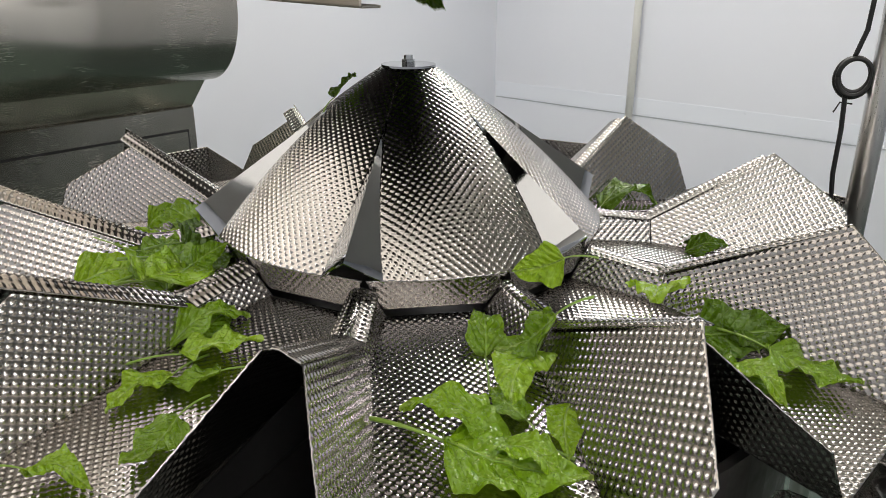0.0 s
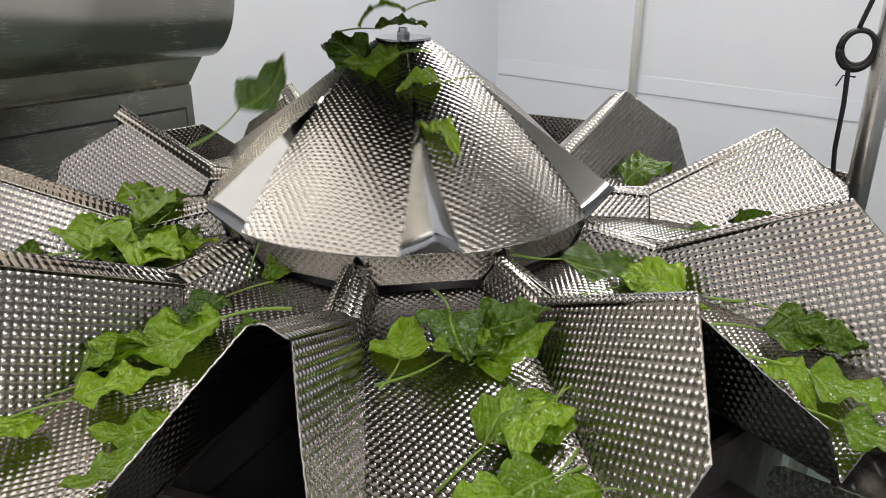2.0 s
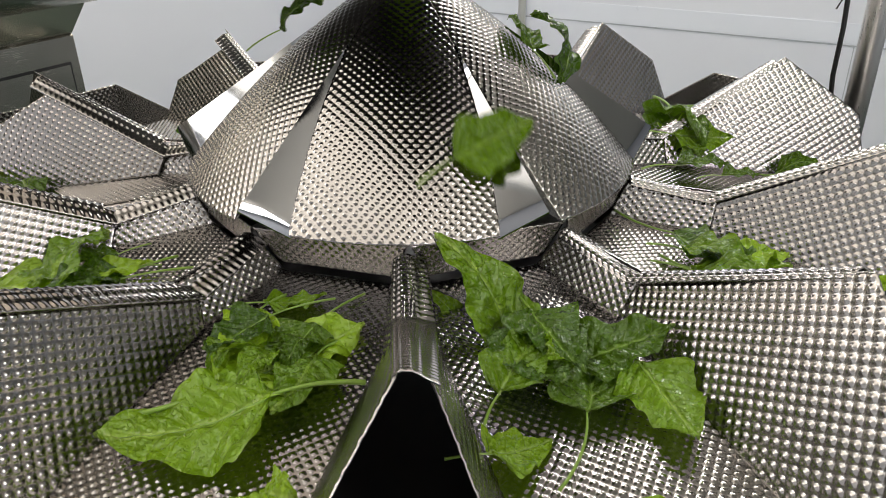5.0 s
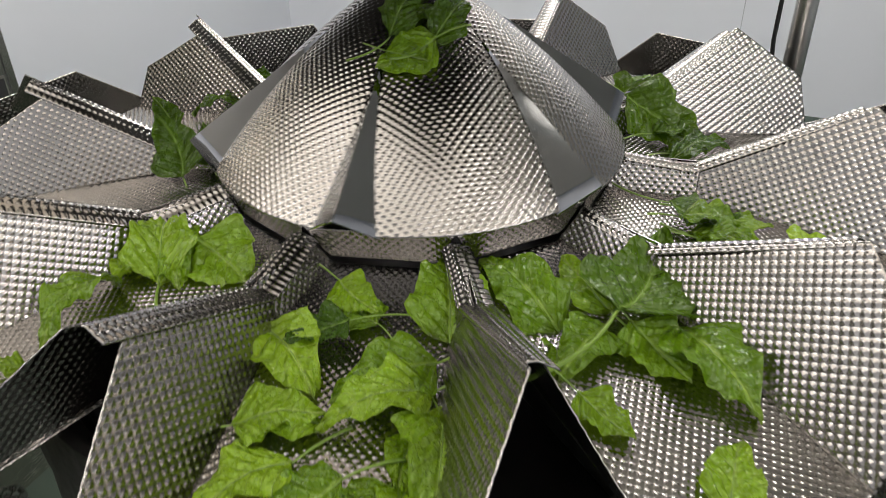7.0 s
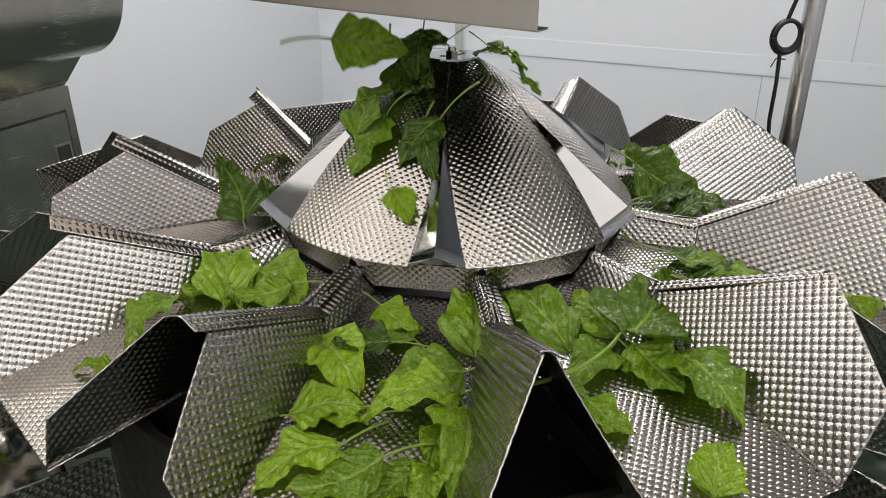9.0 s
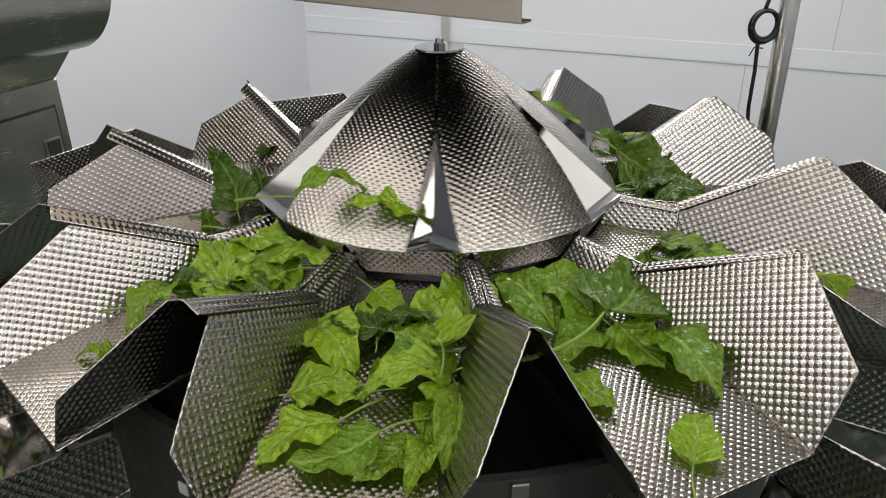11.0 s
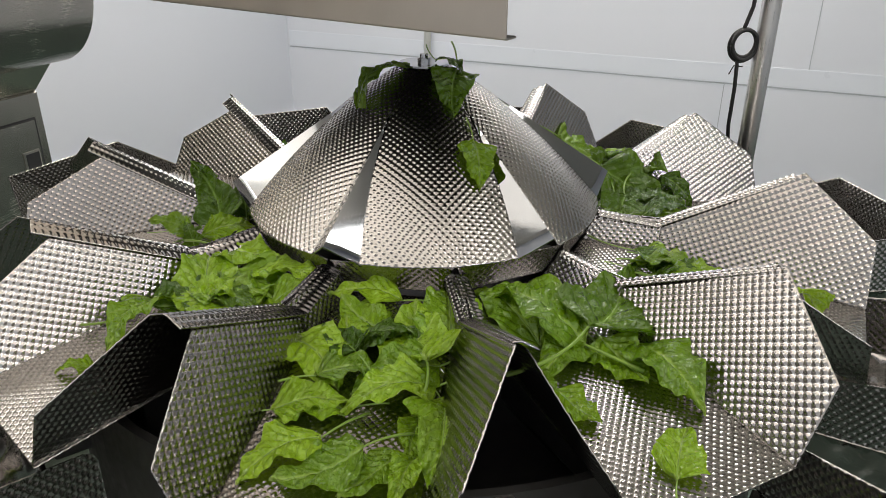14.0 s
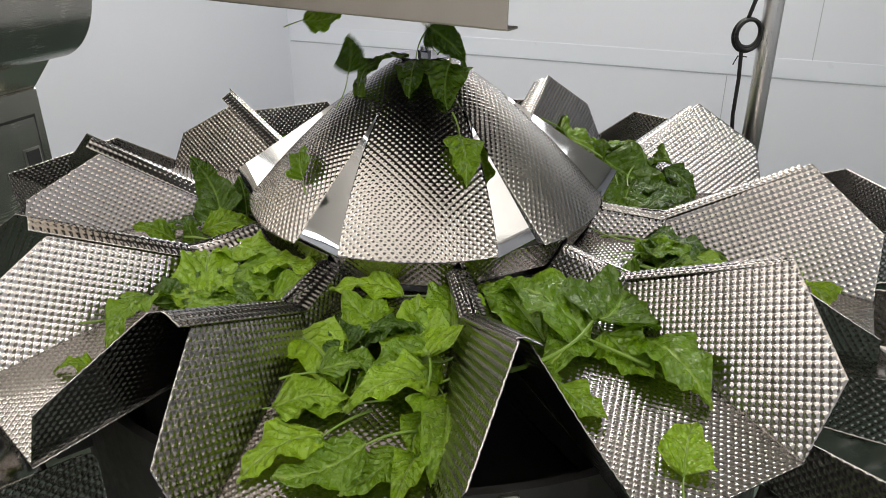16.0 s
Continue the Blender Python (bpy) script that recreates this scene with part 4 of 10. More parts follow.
        (15.5, pose(0, 0, 0, 0, 0, -719.5)), (15.6, pose(0, 0, 0, 0, 0, -719.4)), (15.7, pose(0, 0, 0, 0, 0, -719.3)), (15.8, pose(0, 0, 0, 0, 0, -719.2)),
        (15.9, pose(0, 0, 0, 0, 0, -719.1)), (16, pose(0, 0, 0, 0, 0, -719.0)),
    ])
    walk(leaves[0], [
        (0, pose(-0.398, 0.017, -0.115, -1, 11, -5)), (1.5, pose(-0.443, -0.032, -0.098, -10, -6, 9)),
        (2.25, pose(-0.452, -0.040, -0.102, 15, 12, -22)), (3, pose(-0.461, -0.048, -0.107, 30, 41, -47)),
        (4.15, pose(-0.587, -0.108, -0.131, 37, 21, 3)), (5.3, pose(-0.713, -0.169, -0.155, 26, 3, 47)),
        (5.38, pose(-0.730, -0.180, -0.237, -11, -6, 88)), (5.47, pose(-0.747, -0.192, -0.318, -46, 12, 126)),
        (5.55, pose(-0.764, -0.204, -0.400, -68, 46, 155)), (16, pose(-0.764, -0.204, -0.400, -68, 46, 155)),
    ])
    walk(leaves[1], [
        (0, pose(-0.328, 0.011, -0.098, -10, 26, -29)), (1.5, pose(-0.405, -0.042, -0.106, 9, 47, -71)),
        (3.5, pose(-0.453, -0.062, -0.130, 24, 50, -58)), (4.5, pose(-0.466, -0.064, -0.127, 22, 45, -54)),
        (5.05, pose(-0.589, -0.116, -0.141, 34, 27, 1)), (5.6, pose(-0.713, -0.169, -0.155, 26, 7, 46)),
        (5.68, pose(-0.730, -0.180, -0.237, -10, -5, 86)), (5.77, pose(-0.747, -0.192, -0.318, -45, 10, 125)),
        (5.85, pose(-0.764, -0.204, -0.400, -68, 42, 156)), (16, pose(-0.764, -0.204, -0.400, -68, 42, 156)),
    ])
    walk(leaves[2], [
        (0, pose(-0.336, -0.133, -0.109, -17, 16, -21)), (0.75, pose(-0.351, -0.118, -0.110, -9, -1, -86)),
        (1.5, pose(-0.366, -0.103, -0.112, 9, -1, -153)), (3.5, pose(-0.398, -0.101, -0.126, 5, -1, -102)),
        (4.5, pose(-0.403, -0.103, -0.127, 4, -2, -108)), (5.25, pose(-0.553, -0.152, -0.141, 4, -0, -151)),
        (6, pose(-0.703, -0.200, -0.155, 2, 1, 166)), (6.25, pose(-0.757, -0.226, -0.400, -36, 22, 165)),
        (16, pose(-0.757, -0.226, -0.400, -36, 22, 165)),
    ])
    walk(leaves[3], [
        (0, pose(-0.369, -0.055, -0.113, 19, 0, 7)), (1.5, pose(-0.383, 0.027, -0.091, -7, -15, -5)),
        (3.5, pose(-0.357, -0.026, -0.119, 17, -2, -45)), (4.5, pose(-0.386, -0.061, -0.118, 15, -21, -38)),
        (4.7, pose(-0.396, -0.063, -0.119, 14, -20, -38)), (5.70463, pose(-0.666, -0.216, -0.150, 14, -20, -38)),
        (5.95463, pose(-0.742, -0.241, -0.400, -21, -10, -38)), (16, pose(-0.742, -0.241, -0.400, -21, -10, -38)),
    ])
    walk(leaves[4], [
        (0, pose(-0.305, -0.004, -0.119, -17, 36, -43)), (1.5, pose(-0.327, -0.031, -0.117, -14, 37, -108)),
        (2.5, pose(-0.367, 0.056, -0.122, -0, 10, -54)), (3.5, pose(-0.407, 0.143, -0.127, -13, -16, -5)),
        (4, pose(-0.442, 0.189, -0.136, -5, -20, -71)), (4.5, pose(-0.477, 0.235, -0.145, 2, -14, -137)),
        (5.35, pose(-0.576, 0.259, -0.150, 6, -10, 177)), (6.2, pose(-0.676, 0.283, -0.155, 6, -4, 132)),
        (6.45, pose(-0.738, 0.284, -0.400, -32, 19, 133)), (16, pose(-0.738, 0.284, -0.400, -32, 19, 133)),
    ])
    walk(leaves[5], [
        (0, pose(-0.450, -0.058, -0.130, 9, 36, -71)), (0.75, pose(-0.408, -0.107, -0.123, -2, 15, -45)),
        (1.5, pose(-0.366, -0.156, -0.116, -20, 0, -16)), (3, pose(-0.344, -0.060, -0.126, 6, 5, -73)),
        (4.5, pose(-0.329, -0.134, -0.127, 6, -3, -71)), (4.7, pose(-0.337, -0.128, -0.127, 6, -3, -69)),
        (5.64508, pose(-0.673, -0.193, -0.150, 6, -3, -69)), (5.89508, pose(-0.742, -0.241, -0.400, -29, 7, -69)),
        (16, pose(-0.742, -0.241, -0.400, -29, 7, -69)),
    ])
    walk(leaves[6], [
        (0, pose(-0.420, 0.221, -0.129, 31, 38, -64)), (1.5, pose(-0.446, 0.230, -0.136, 12, 10, -79)),
        (3, pose(-0.525, 0.274, -0.134, -5, 54, -122)), (4.4, pose(-0.600, 0.278, -0.144, -29, 38, 174)),
        (5.8, pose(-0.676, 0.283, -0.155, -26, 16, 130)), (6.05, pose(-0.738, 0.284, -0.400, -69, 33, 117)),
        (16, pose(-0.738, 0.284, -0.400, -69, 33, 117)),
    ])
    walk(leaves[7], [
        (0, pose(-0.284, -0.266, -0.124, 6, 7, -60)), (1.5, pose(-0.314, -0.323, -0.130, 5, -13, -70)),
        (3, pose(-0.449, -0.484, -0.150, 6, -4, -41)), (3.5, pose(-0.461, -0.533, -0.150, -14, 18, -33)),
        (3.85, pose(-0.469, -0.544, -0.152, -4, 20, 22)), (4.2, pose(-0.477, -0.555, -0.155, 4, 13, 76)),
        (4.28, pose(-0.484, -0.575, -0.237, -17, -1, 121)), (4.37, pose(-0.491, -0.595, -0.318, -41, 5, 167)),
        (4.45, pose(-0.498, -0.615, -0.400, -55, 27, -149)), (16, pose(-0.498, -0.615, -0.400, -55, 27, -149)),
    ])
    walk(leaves[8], [
        (0, pose(-0.263, -0.333, -0.124, 4, -4, -85)), (1.5, pose(-0.337, -0.430, -0.136, 4, -4, -78)),
        (3, pose(-0.362, -0.462, -0.140, 5, 7, -67)), (3.5, pose(-0.410, -0.497, -0.146, 3, 8, -92)),
        (4.4, pose(-0.461, -0.567, -0.155, -1, 4, -166)), (4.65, pose(-0.487, -0.623, -0.400, -39, 21, -169)),
        (16, pose(-0.487, -0.623, -0.400, -39, 21, -169)),
    ])
    walk(leaves[9], [
        (0, pose(-0.353, -0.380, -0.145, -5, 6, 136)), (1.5, pose(-0.418, -0.452, -0.154, -6, -0, 147)),
        (2.3, pose(-0.478, -0.555, -0.155, -2, -0, 145)), (2.55, pose(-0.498, -0.614, -0.400, -38, 0, 145)),
        (16, pose(-0.498, -0.614, -0.400, -38, 0, 145)),
    ])
    walk(leaves[10], [
        (0, pose(-0.300, -0.375, -0.139, -3, 10, 89)), (1.5, pose(-0.326, -0.473, -0.148, -2, -0, 71)),
        (3, pose(-0.322, -0.541, -0.153, -5, -2, 136)), (3.5, pose(-0.323, -0.560, -0.154, -5, -2, 132)),
        (4.3, pose(-0.381, -0.626, -0.155, -2, -1, 139)), (4.55, pose(-0.430, -0.664, -0.400, -38, -2, 139)),
        (16, pose(-0.430, -0.664, -0.400, -38, -2, 139)),
    ])
    walk(leaves[11], [
        (0, pose(-0.314, -0.488, -0.145, -6, 4, 144)), (1.5, pose(-0.318, -0.521, -0.148, -5, 12, 117)),
        (2.4, pose(-0.390, -0.619, -0.155, -1, 5, 133)), (2.65, pose(-0.437, -0.659, -0.400, -37, 1, 132)),
        (16, pose(-0.437, -0.659, -0.400, -37, 1, 132)),
    ])
    walk(leaves[12], [
        (0, pose(-0.392, -0.519, -0.149, 1, 1, -121)), (1, pose(-0.439, -0.583, -0.155, 0, 0, -178)),
        (1.25, pose(-0.471, -0.634, -0.400, -37, 13, -178)), (16, pose(-0.471, -0.634, -0.400, -37, 13, -178)),
    ])
    walk(leaves[13], [
        (0, pose(-0.084, 0.055, 0.688, -69, -3, 96)), (1.05, pose(-0.084, 0.055, 0.688, -69, -3, 96)),
        (1.35, pose(-0.034, 0.022, 0.270, -29, 13, 73)), (1.48, pose(-0.047, -0.052, 0.155, -39, -7, 106)),
        (1.76, pose(-0.209, -0.229, -0.010, 9, -7, 93)), (1.9, pose(-0.323, -0.354, -0.129, -4, -3, 101)),
        (3, pose(-0.323, -0.354, -0.129, -4, -3, 101)), (3.5, pose(-0.337, -0.398, -0.134, -3, -6, 86)),
        (4.5, pose(-0.338, -0.409, -0.135, -3, -11, 87)), (4.7, pose(-0.331, -0.411, -0.134, -5, -11, 86)),
        (6.18065, pose(-0.398, -0.576, -0.150, -5, -11, 86)), (6.43065, pose(-0.458, -0.631, -0.400, -40, -1, 86)),
        (16, pose(-0.458, -0.631, -0.400, -40, -1, 86)),
    ])
    walk(leaves[14], [
        (0, pose(-0.049, 0.048, 0.713, 38, 27, -69)), (2.45, pose(-0.049, 0.048, 0.713, 38, 27, -69)),
        (2.75, pose(-0.020, 0.019, 0.270, -16, 63, -109)), (2.88, pose(-0.037, -0.059, 0.155, 22, 33, -67)),
        (3.16, pose(-0.165, -0.262, -0.010, 11, 3, -67)), (3.3, pose(-0.211, -0.334, -0.133, 4, 4, -81)),
        (3.5, pose(-0.211, -0.334, -0.133, 4, 4, -81)), (4.5, pose(-0.202, -0.338, -0.136, -0, -0, -80)),
        (4.7, pose(-0.209, -0.336, -0.136, 1, 1, -72)), (6.10742, pose(-0.418, -0.561, -0.150, 1, 1, -72)),
        (6.35742, pose(-0.458, -0.631, -0.400, -34, 11, -72)), (16, pose(-0.458, -0.631, -0.400, -34, 11, -72)),
    ])
    walk(leaves[15], [
        (0, pose(-0.058, 0.001, 0.667, 3, 55, 117)), (2.55, pose(-0.058, 0.001, 0.667, 3, 55, 117)),
        (2.85, pose(-0.023, 0.000, 0.270, -27, 17, 122)), (2.98, pose(-0.043, -0.055, 0.155, -22, 8, 162)),
        (3.26, pose(-0.191, -0.244, -0.010, 2, 28, -162)), (3.4, pose(-0.186, -0.238, -0.126, 4, 18, -171)),
        (3.5, pose(-0.186, -0.238, -0.126, 4, 18, -171)), (4.5, pose(-0.207, -0.252, -0.124, 0, -11, -124)),
        (5.75, pose(-0.214, -0.274, -0.126, 4, -11, -57)), (7, pose(-0.221, -0.295, -0.127, 5, -15, 11)),
        (16, pose(-0.221, -0.295, -0.127, 5, -15, 11)),
    ])
    walk(leaves[16], [
        (0, pose(0.080, -0.017, 0.655, -36, -64, -36)), (2.05, pose(0.080, -0.017, 0.655, -36, -64, -36)),
        (2.35, pose(0.032, -0.007, 0.270, -65, -20, -2)), (2.48, pose(-0.034, -0.061, 0.155, -25, -12, -19)),
        (2.76, pose(-0.152, -0.270, -0.010, 1, 7, -43)), (2.9, pose(-0.246, -0.439, -0.138, 5, 4, -29)),
        (3, pose(-0.246, -0.439, -0.138, 5, 4, -29)), (3.5, pose(-0.258, -0.479, -0.142, 6, -11, -28)),
        (4, pose(-0.254, -0.501, -0.130, 32, -24, -71)), (4.5, pose(-0.251, -0.523, -0.118, 60, -15, -115)),
        (5.5, pose(-0.381, -0.626, -0.155, 27, 8, -174)), (5.75, pose(-0.430, -0.664, -0.400, -10, 24, -174)),
        (16, pose(-0.430, -0.664, -0.400, -10, 24, -174)),
    ])
    walk(leaves[17], [
        (0, pose(-0.023, -0.495, -0.134, 3, -7, 61)), (1.5, pose(-0.018, -0.568, -0.141, 2, -3, 67)),
        (2.2, pose(-0.018, -0.730, -0.155, 0, -2, 135)), (2.45, pose(-0.013, -0.790, -0.400, -37, -17, 136)),
        (16, pose(-0.013, -0.790, -0.400, -37, -17, 136)),
    ])
    walk(leaves[18], [
        (0, pose(0.063, -0.447, -0.125, -11, 1, 149)), (1.5, pose(0.051, -0.534, -0.135, -4, -1, 144)),
        (3, pose(0.050, -0.643, -0.145, -4, -4, 143)), (3.5, pose(0.051, -0.688, -0.145, 15, 2, 159)),
        (3.9, pose(0.051, -0.730, -0.155, 6, 0, 172)), (4.15, pose(0.036, -0.790, -0.400, -30, -2, 171)),
        (16, pose(0.036, -0.790, -0.400, -30, -2, 171)),
    ])
    walk(leaves[19], [
        (0, pose(0.092, -0.528, -0.144, -18, -13, 167)), (1.5, pose(0.080, -0.601, -0.153, 0, 4, -129)),
        (2.2, pose(0.060, -0.730, -0.155, -0, 2, -160)), (2.45, pose(0.042, -0.790, -0.400, -37, 8, -160)),
        (16, pose(0.042, -0.790, -0.400, -37, 8, -160)),
    ])
    walk(leaves[20], [
        (0, pose(0.033, -0.569, -0.147, -3, 3, -119)), (1.2, pose(0.033, -0.730, -0.155, -1, 1, -155)),
        (1.45, pose(0.023, -0.790, -0.400, -38, 9, -156)), (16, pose(0.023, -0.790, -0.400, -38, 9, -156)),
    ])
    walk(leaves[21], [
        (0, pose(0.085, -0.405, -0.102, -43, -16, 71)), (1.5, pose(0.078, -0.460, -0.129, -31, -13, 128)),
        (2, pose(0.053, -0.558, -0.143, -3, -11, 128)), (3, pose(0.089, -0.664, -0.154, -6, 8, -177)),
        (3.8, pose(0.060, -0.730, -0.155, -2, 3, -179)), (4.05, pose(0.042, -0.790, -0.400, -38, 4, -180)),
        (16, pose(0.042, -0.790, -0.400, -38, 4, -180)),
    ])
    walk(leaves[22], [
        (0, pose(0.049, 0.055, 0.642, 14, 84, 141)), (0.95, pose(0.049, 0.055, 0.642, 14, 84, 141)),
        (1.25, pose(0.020, 0.022, 0.270, 115, 64, -77)), (1.38, pose(0.012, -0.069, 0.155, 57, 49, -105)),
        (1.66, pose(0.054, -0.305, -0.010, 21, 20, -118)), (1.8, pose(0.072, -0.406, -0.115, 32, 25, -104)),
        (2, pose(0.072, -0.406, -0.115, 32, 25, -104)), (3, pose(0.044, -0.439, -0.125, 12, 13, -71)),
        (3.5, pose(0.058, -0.431, -0.124, 13, -0, -110)), (4.5, pose(0.064, -0.455, -0.125, 19, 13, -100)),
        (4.7, pose(0.066, -0.453, -0.123, 21, 14, -99)), (6.02514, pose(0.016, -0.700, -0.150, 21, 14, -99)),
        (6.27514, pose(0.000, -0.780, -0.400, -14, 24, -99)), (16, pose(0.000, -0.780, -0.400, -14, 24, -99)),
    ])
    walk(leaves[23], [
        (0, pose(0.090, 0.074, 0.649, -44, 5, -57)), (0.95, pose(0.090, 0.074, 0.649, -44, 5, -57)),
        (1.25, pose(0.036, 0.030, 0.270, 6, 2, -61)), (1.38, pose(0.011, -0.069, 0.155, 44, 16, -55)),
        (1.66, pose(0.050, -0.306, -0.010, 17, 19, -88)), (1.8, pose(0.071, -0.437, -0.122, 29, 10, -90)),
        (2, pose(0.071, -0.437, -0.122, 29, 10, -90)), (2.5, pose(0.071, -0.462, -0.126, 9, 10, -133)),
        (3, pose(0.071, -0.488, -0.130, -5, -4, -173)), (3.5, pose(0.065, -0.503, -0.132, -5, -1, 176)),
        (4.5, pose(0.073, -0.532, -0.135, -6, 4, 177)), (7, pose(0.039, -0.502, -0.139, -7, 9, 178)),
        (16, pose(0.039, -0.502, -0.139, -7, 9, 178)),
    ])
    walk(leaves[24], [
        (0, pose(-0.026, -0.090, 0.643, 127, -76, -157)), (0.95, pose(-0.026, -0.090, 0.643, 127, -76, -157)),
        (1.25, pose(-0.010, -0.036, 0.270, 32, -51, -39)), (1.38, pose(-0.009, -0.069, 0.155, -11, -33, 7)),
        (1.66, pose(-0.039, -0.308, -0.010, 7, -17, -6)), (1.8, pose(-0.049, -0.391, -0.133, 5, -7, -18)),
        (2, pose(-0.049, -0.391, -0.133, 5, -7, -18)), (3, pose(-0.042, -0.450, -0.139, 5, 5, -6)),
        (3.5, pose(-0.041, -0.496, -0.143, 5, -7, -23)), (4.5, pose(-0.029, -0.558, -0.149, 5, 10, -31)),
        (5.05, pose(-0.029, -0.644, -0.152, 1, 9, -76)), (5.6, pose(-0.029, -0.730, -0.155, -2, 5, -121)),
        (5.85, pose(-0.020, -0.790, -0.400, -41, 27, -125)), (16, pose(-0.020, -0.790, -0.400, -41, 27, -125)),
    ])
    walk(leaves[25], [
        (0, pose(0.028, 0.078, 0.657, 2, -35, -154)), (0.95, pose(0.028, 0.078, 0.657, 2, -35, -154)),
        (1.25, pose(0.011, 0.031, 0.270, 4, -8, -113)), (1.38, pose(0.006, -0.070, 0.155, 11, -22, -77)),
        (1.66, pose(0.028, -0.309, -0.010, -3, -14, -45)), (1.8, pose(0.037, -0.411, -0.132, 4, -1, -49)),
        (3, pose(0.037, -0.411, -0.132, 4, -1, -49)), (3.5, pose(0.010, -0.461, -0.137, 5, -2, -8)),
        (4.5, pose(0.018, -0.469, -0.138, 5, 4, -18)), (4.7, pose(0.021, -0.472, -0.138, 5, 4, -24)),
        (6.08367, pose(0.010, -0.700, -0.150, 5, 4, -24)), (6.33367, pose(0.000, -0.780, -0.400, -30, 14, -24)),
        (16, pose(0.000, -0.780, -0.400, -30, 14, -24)),
    ])
    walk(leaves[26], [
        (0, pose(0.049, -0.336, -0.122, 6, 9, -5)), (1.5, pose(0.040, -0.403, -0.128, 6, 4, -4)),
        (2.1, pose(0.040, -0.567, -0.142, 3, 6, -57)), (2.7, pose(0.040, -0.730, -0.155, -0, 4, -110)),
        (2.95, pose(0.028, -0.790, -0.400, -41, 31, -114)), (16, pose(0.028, -0.790, -0.400, -41, 31, -114)),
    ])
    walk(leaves[27], [
        (0, pose(-0.077, 0.042, 0.694, 4, -84, 40)), (2.45, pose(-0.077, 0.042, 0.694, 4, -84, 40)),
        (2.75, pose(-0.031, 0.017, 0.270, 31, -37, 29)), (2.88, pose(-0.005, -0.070, 0.155, 58, -16, 41)),
        (3.16, pose(-0.022, -0.309, -0.010, 86, -22, 22)), (3.3, pose(-0.023, -0.329, -0.096, 92, -9, 25)),
        (3.5, pose(-0.023, -0.329, -0.096, 92, -9, 25)), (4.5, pose(-0.027, -0.336, -0.104, 83, -16, 31)),
        (5.12, pose(-0.037, -0.341, -0.113, 45, -10, 19)), (5.75, pose(-0.047, -0.347, -0.122, 7, -12, 6)),
        (7, pose(-0.047, -0.347, -0.122, 7, -12, 6)), (16, pose(-0.047, -0.347, -0.122, 7, -12, 6)),
    ])
    walk(leaves[28], [
        (0, pose(0.030, 0.048, 0.693, -36, 21, -46)), (2.45, pose(0.030, 0.048, 0.693, -36, 21, -46)),
        (2.75, pose(0.012, 0.019, 0.270, -13, 15, 5)), (2.88, pose(-0.006, -0.070, 0.155, -4, -22, -9)),
        (3.16, pose(-0.025, -0.309, -0.010, -6, -4, -26)), (3.3, pose(-0.032, -0.400, -0.122, 4, 1, -35)),
        (3.5, pose(-0.032, -0.400, -0.122, 4, 1, -35)), (4.5, pose(-0.041, -0.426, -0.124, 4, 5, -47)),
        (4.7, pose(-0.038, -0.427, -0.124, 4, 4, -50)), (6.03402, pose(-0.008, -0.700, -0.150, 4, 4, -50)),
        (6.28402, pose(0.000, -0.780, -0.400, -31, 14, -50)), (16, pose(0.000, -0.780, -0.400, -31, 14, -50)),
    ])
    walk(leaves[29], [
        (0, pose(0.042, -0.070, 0.649, -73, 25, -79)), (2.35, pose(0.042, -0.070, 0.649, -73, 25, -79)),
        (2.65, pose(0.017, -0.028, 0.270, -16, 29, -57)), (2.78, pose(-0.014, -0.069, 0.155, -51, 60, -91)),
        (3.06, pose(-0.060, -0.304, -0.010, -14, 59, -31)), (3.2, pose(-0.097, -0.492, -0.120, -27, 46, -43)),
        (3.5, pose(-0.097, -0.492, -0.120, -27, 46, -43)), (4.5, pose(-0.084, -0.525, -0.138, -19, 14, -42)),
        (5.25, pose(-0.074, -0.534, -0.143, -18, 1, -104)), (6, pose(-0.065, -0.543, -0.148, -7, -4, -167)),
        (7.5, pose(-0.065, -0.543, -0.148, -7, -4, -167)), (16, pose(-0.065, -0.543, -0.148, -7, -4, -167)),
    ])
    walk(leaves[30], [
        (0, pose(0.022, 0.042, 0.709, 166, -12, -45)), (2.45, pose(0.022, 0.042, 0.709, 166, -12, -45)),
        (2.75, pose(0.009, 0.017, 0.270, 138, 28, -66)), (2.88, pose(-0.020, -0.067, 0.155, 134, -10, -52)),
        (3.16, pose(-0.089, -0.297, -0.010, 117, -12, -26)), (3.3, pose(-0.090, -0.299, -0.116, 103, -14, -28)),
        (3.5, pose(-0.090, -0.299, -0.116, 103, -14, -28)), (4.5, pose(-0.076, -0.301, -0.138, 79, -28, 23)),
        (6, pose(-0.045, -0.386, -0.138, 42, -13, 22)), (6.5, pose(-0.057, -0.420, -0.140, 29, -30, 76)),
        (7, pose(-0.069, -0.455, -0.142, 4, -29, 137)), (7.5, pose(-0.081, -0.489, -0.144, -7, -11, -170)),
        (16, pose(-0.081, -0.489, -0.144, -7, -11, -170)),
    ])
    walk(leaves[31], [
        (0, pose(0.280, -0.323, -0.094, 15, 8, 152)), (1.5, pose(0.286, -0.289, -0.125, -10, -22, 97)),
        (2, pose(0.281, -0.287, -0.126, 2, -16, 43)), (2.5, pose(0.275, -0.285, -0.127, 4, -3, -8)),
        (3, pose(0.270, -0.283, -0.128, -4, 7, -59)), (4.5, pose(0.292, -0.319, -0.131, -3, -3, -86)),
        (9, pose(0.360, -0.514, -0.123, -37, -4, -77)), (16, pose(0.360, -0.514, -0.123, -37, -4, -77)),
    ])
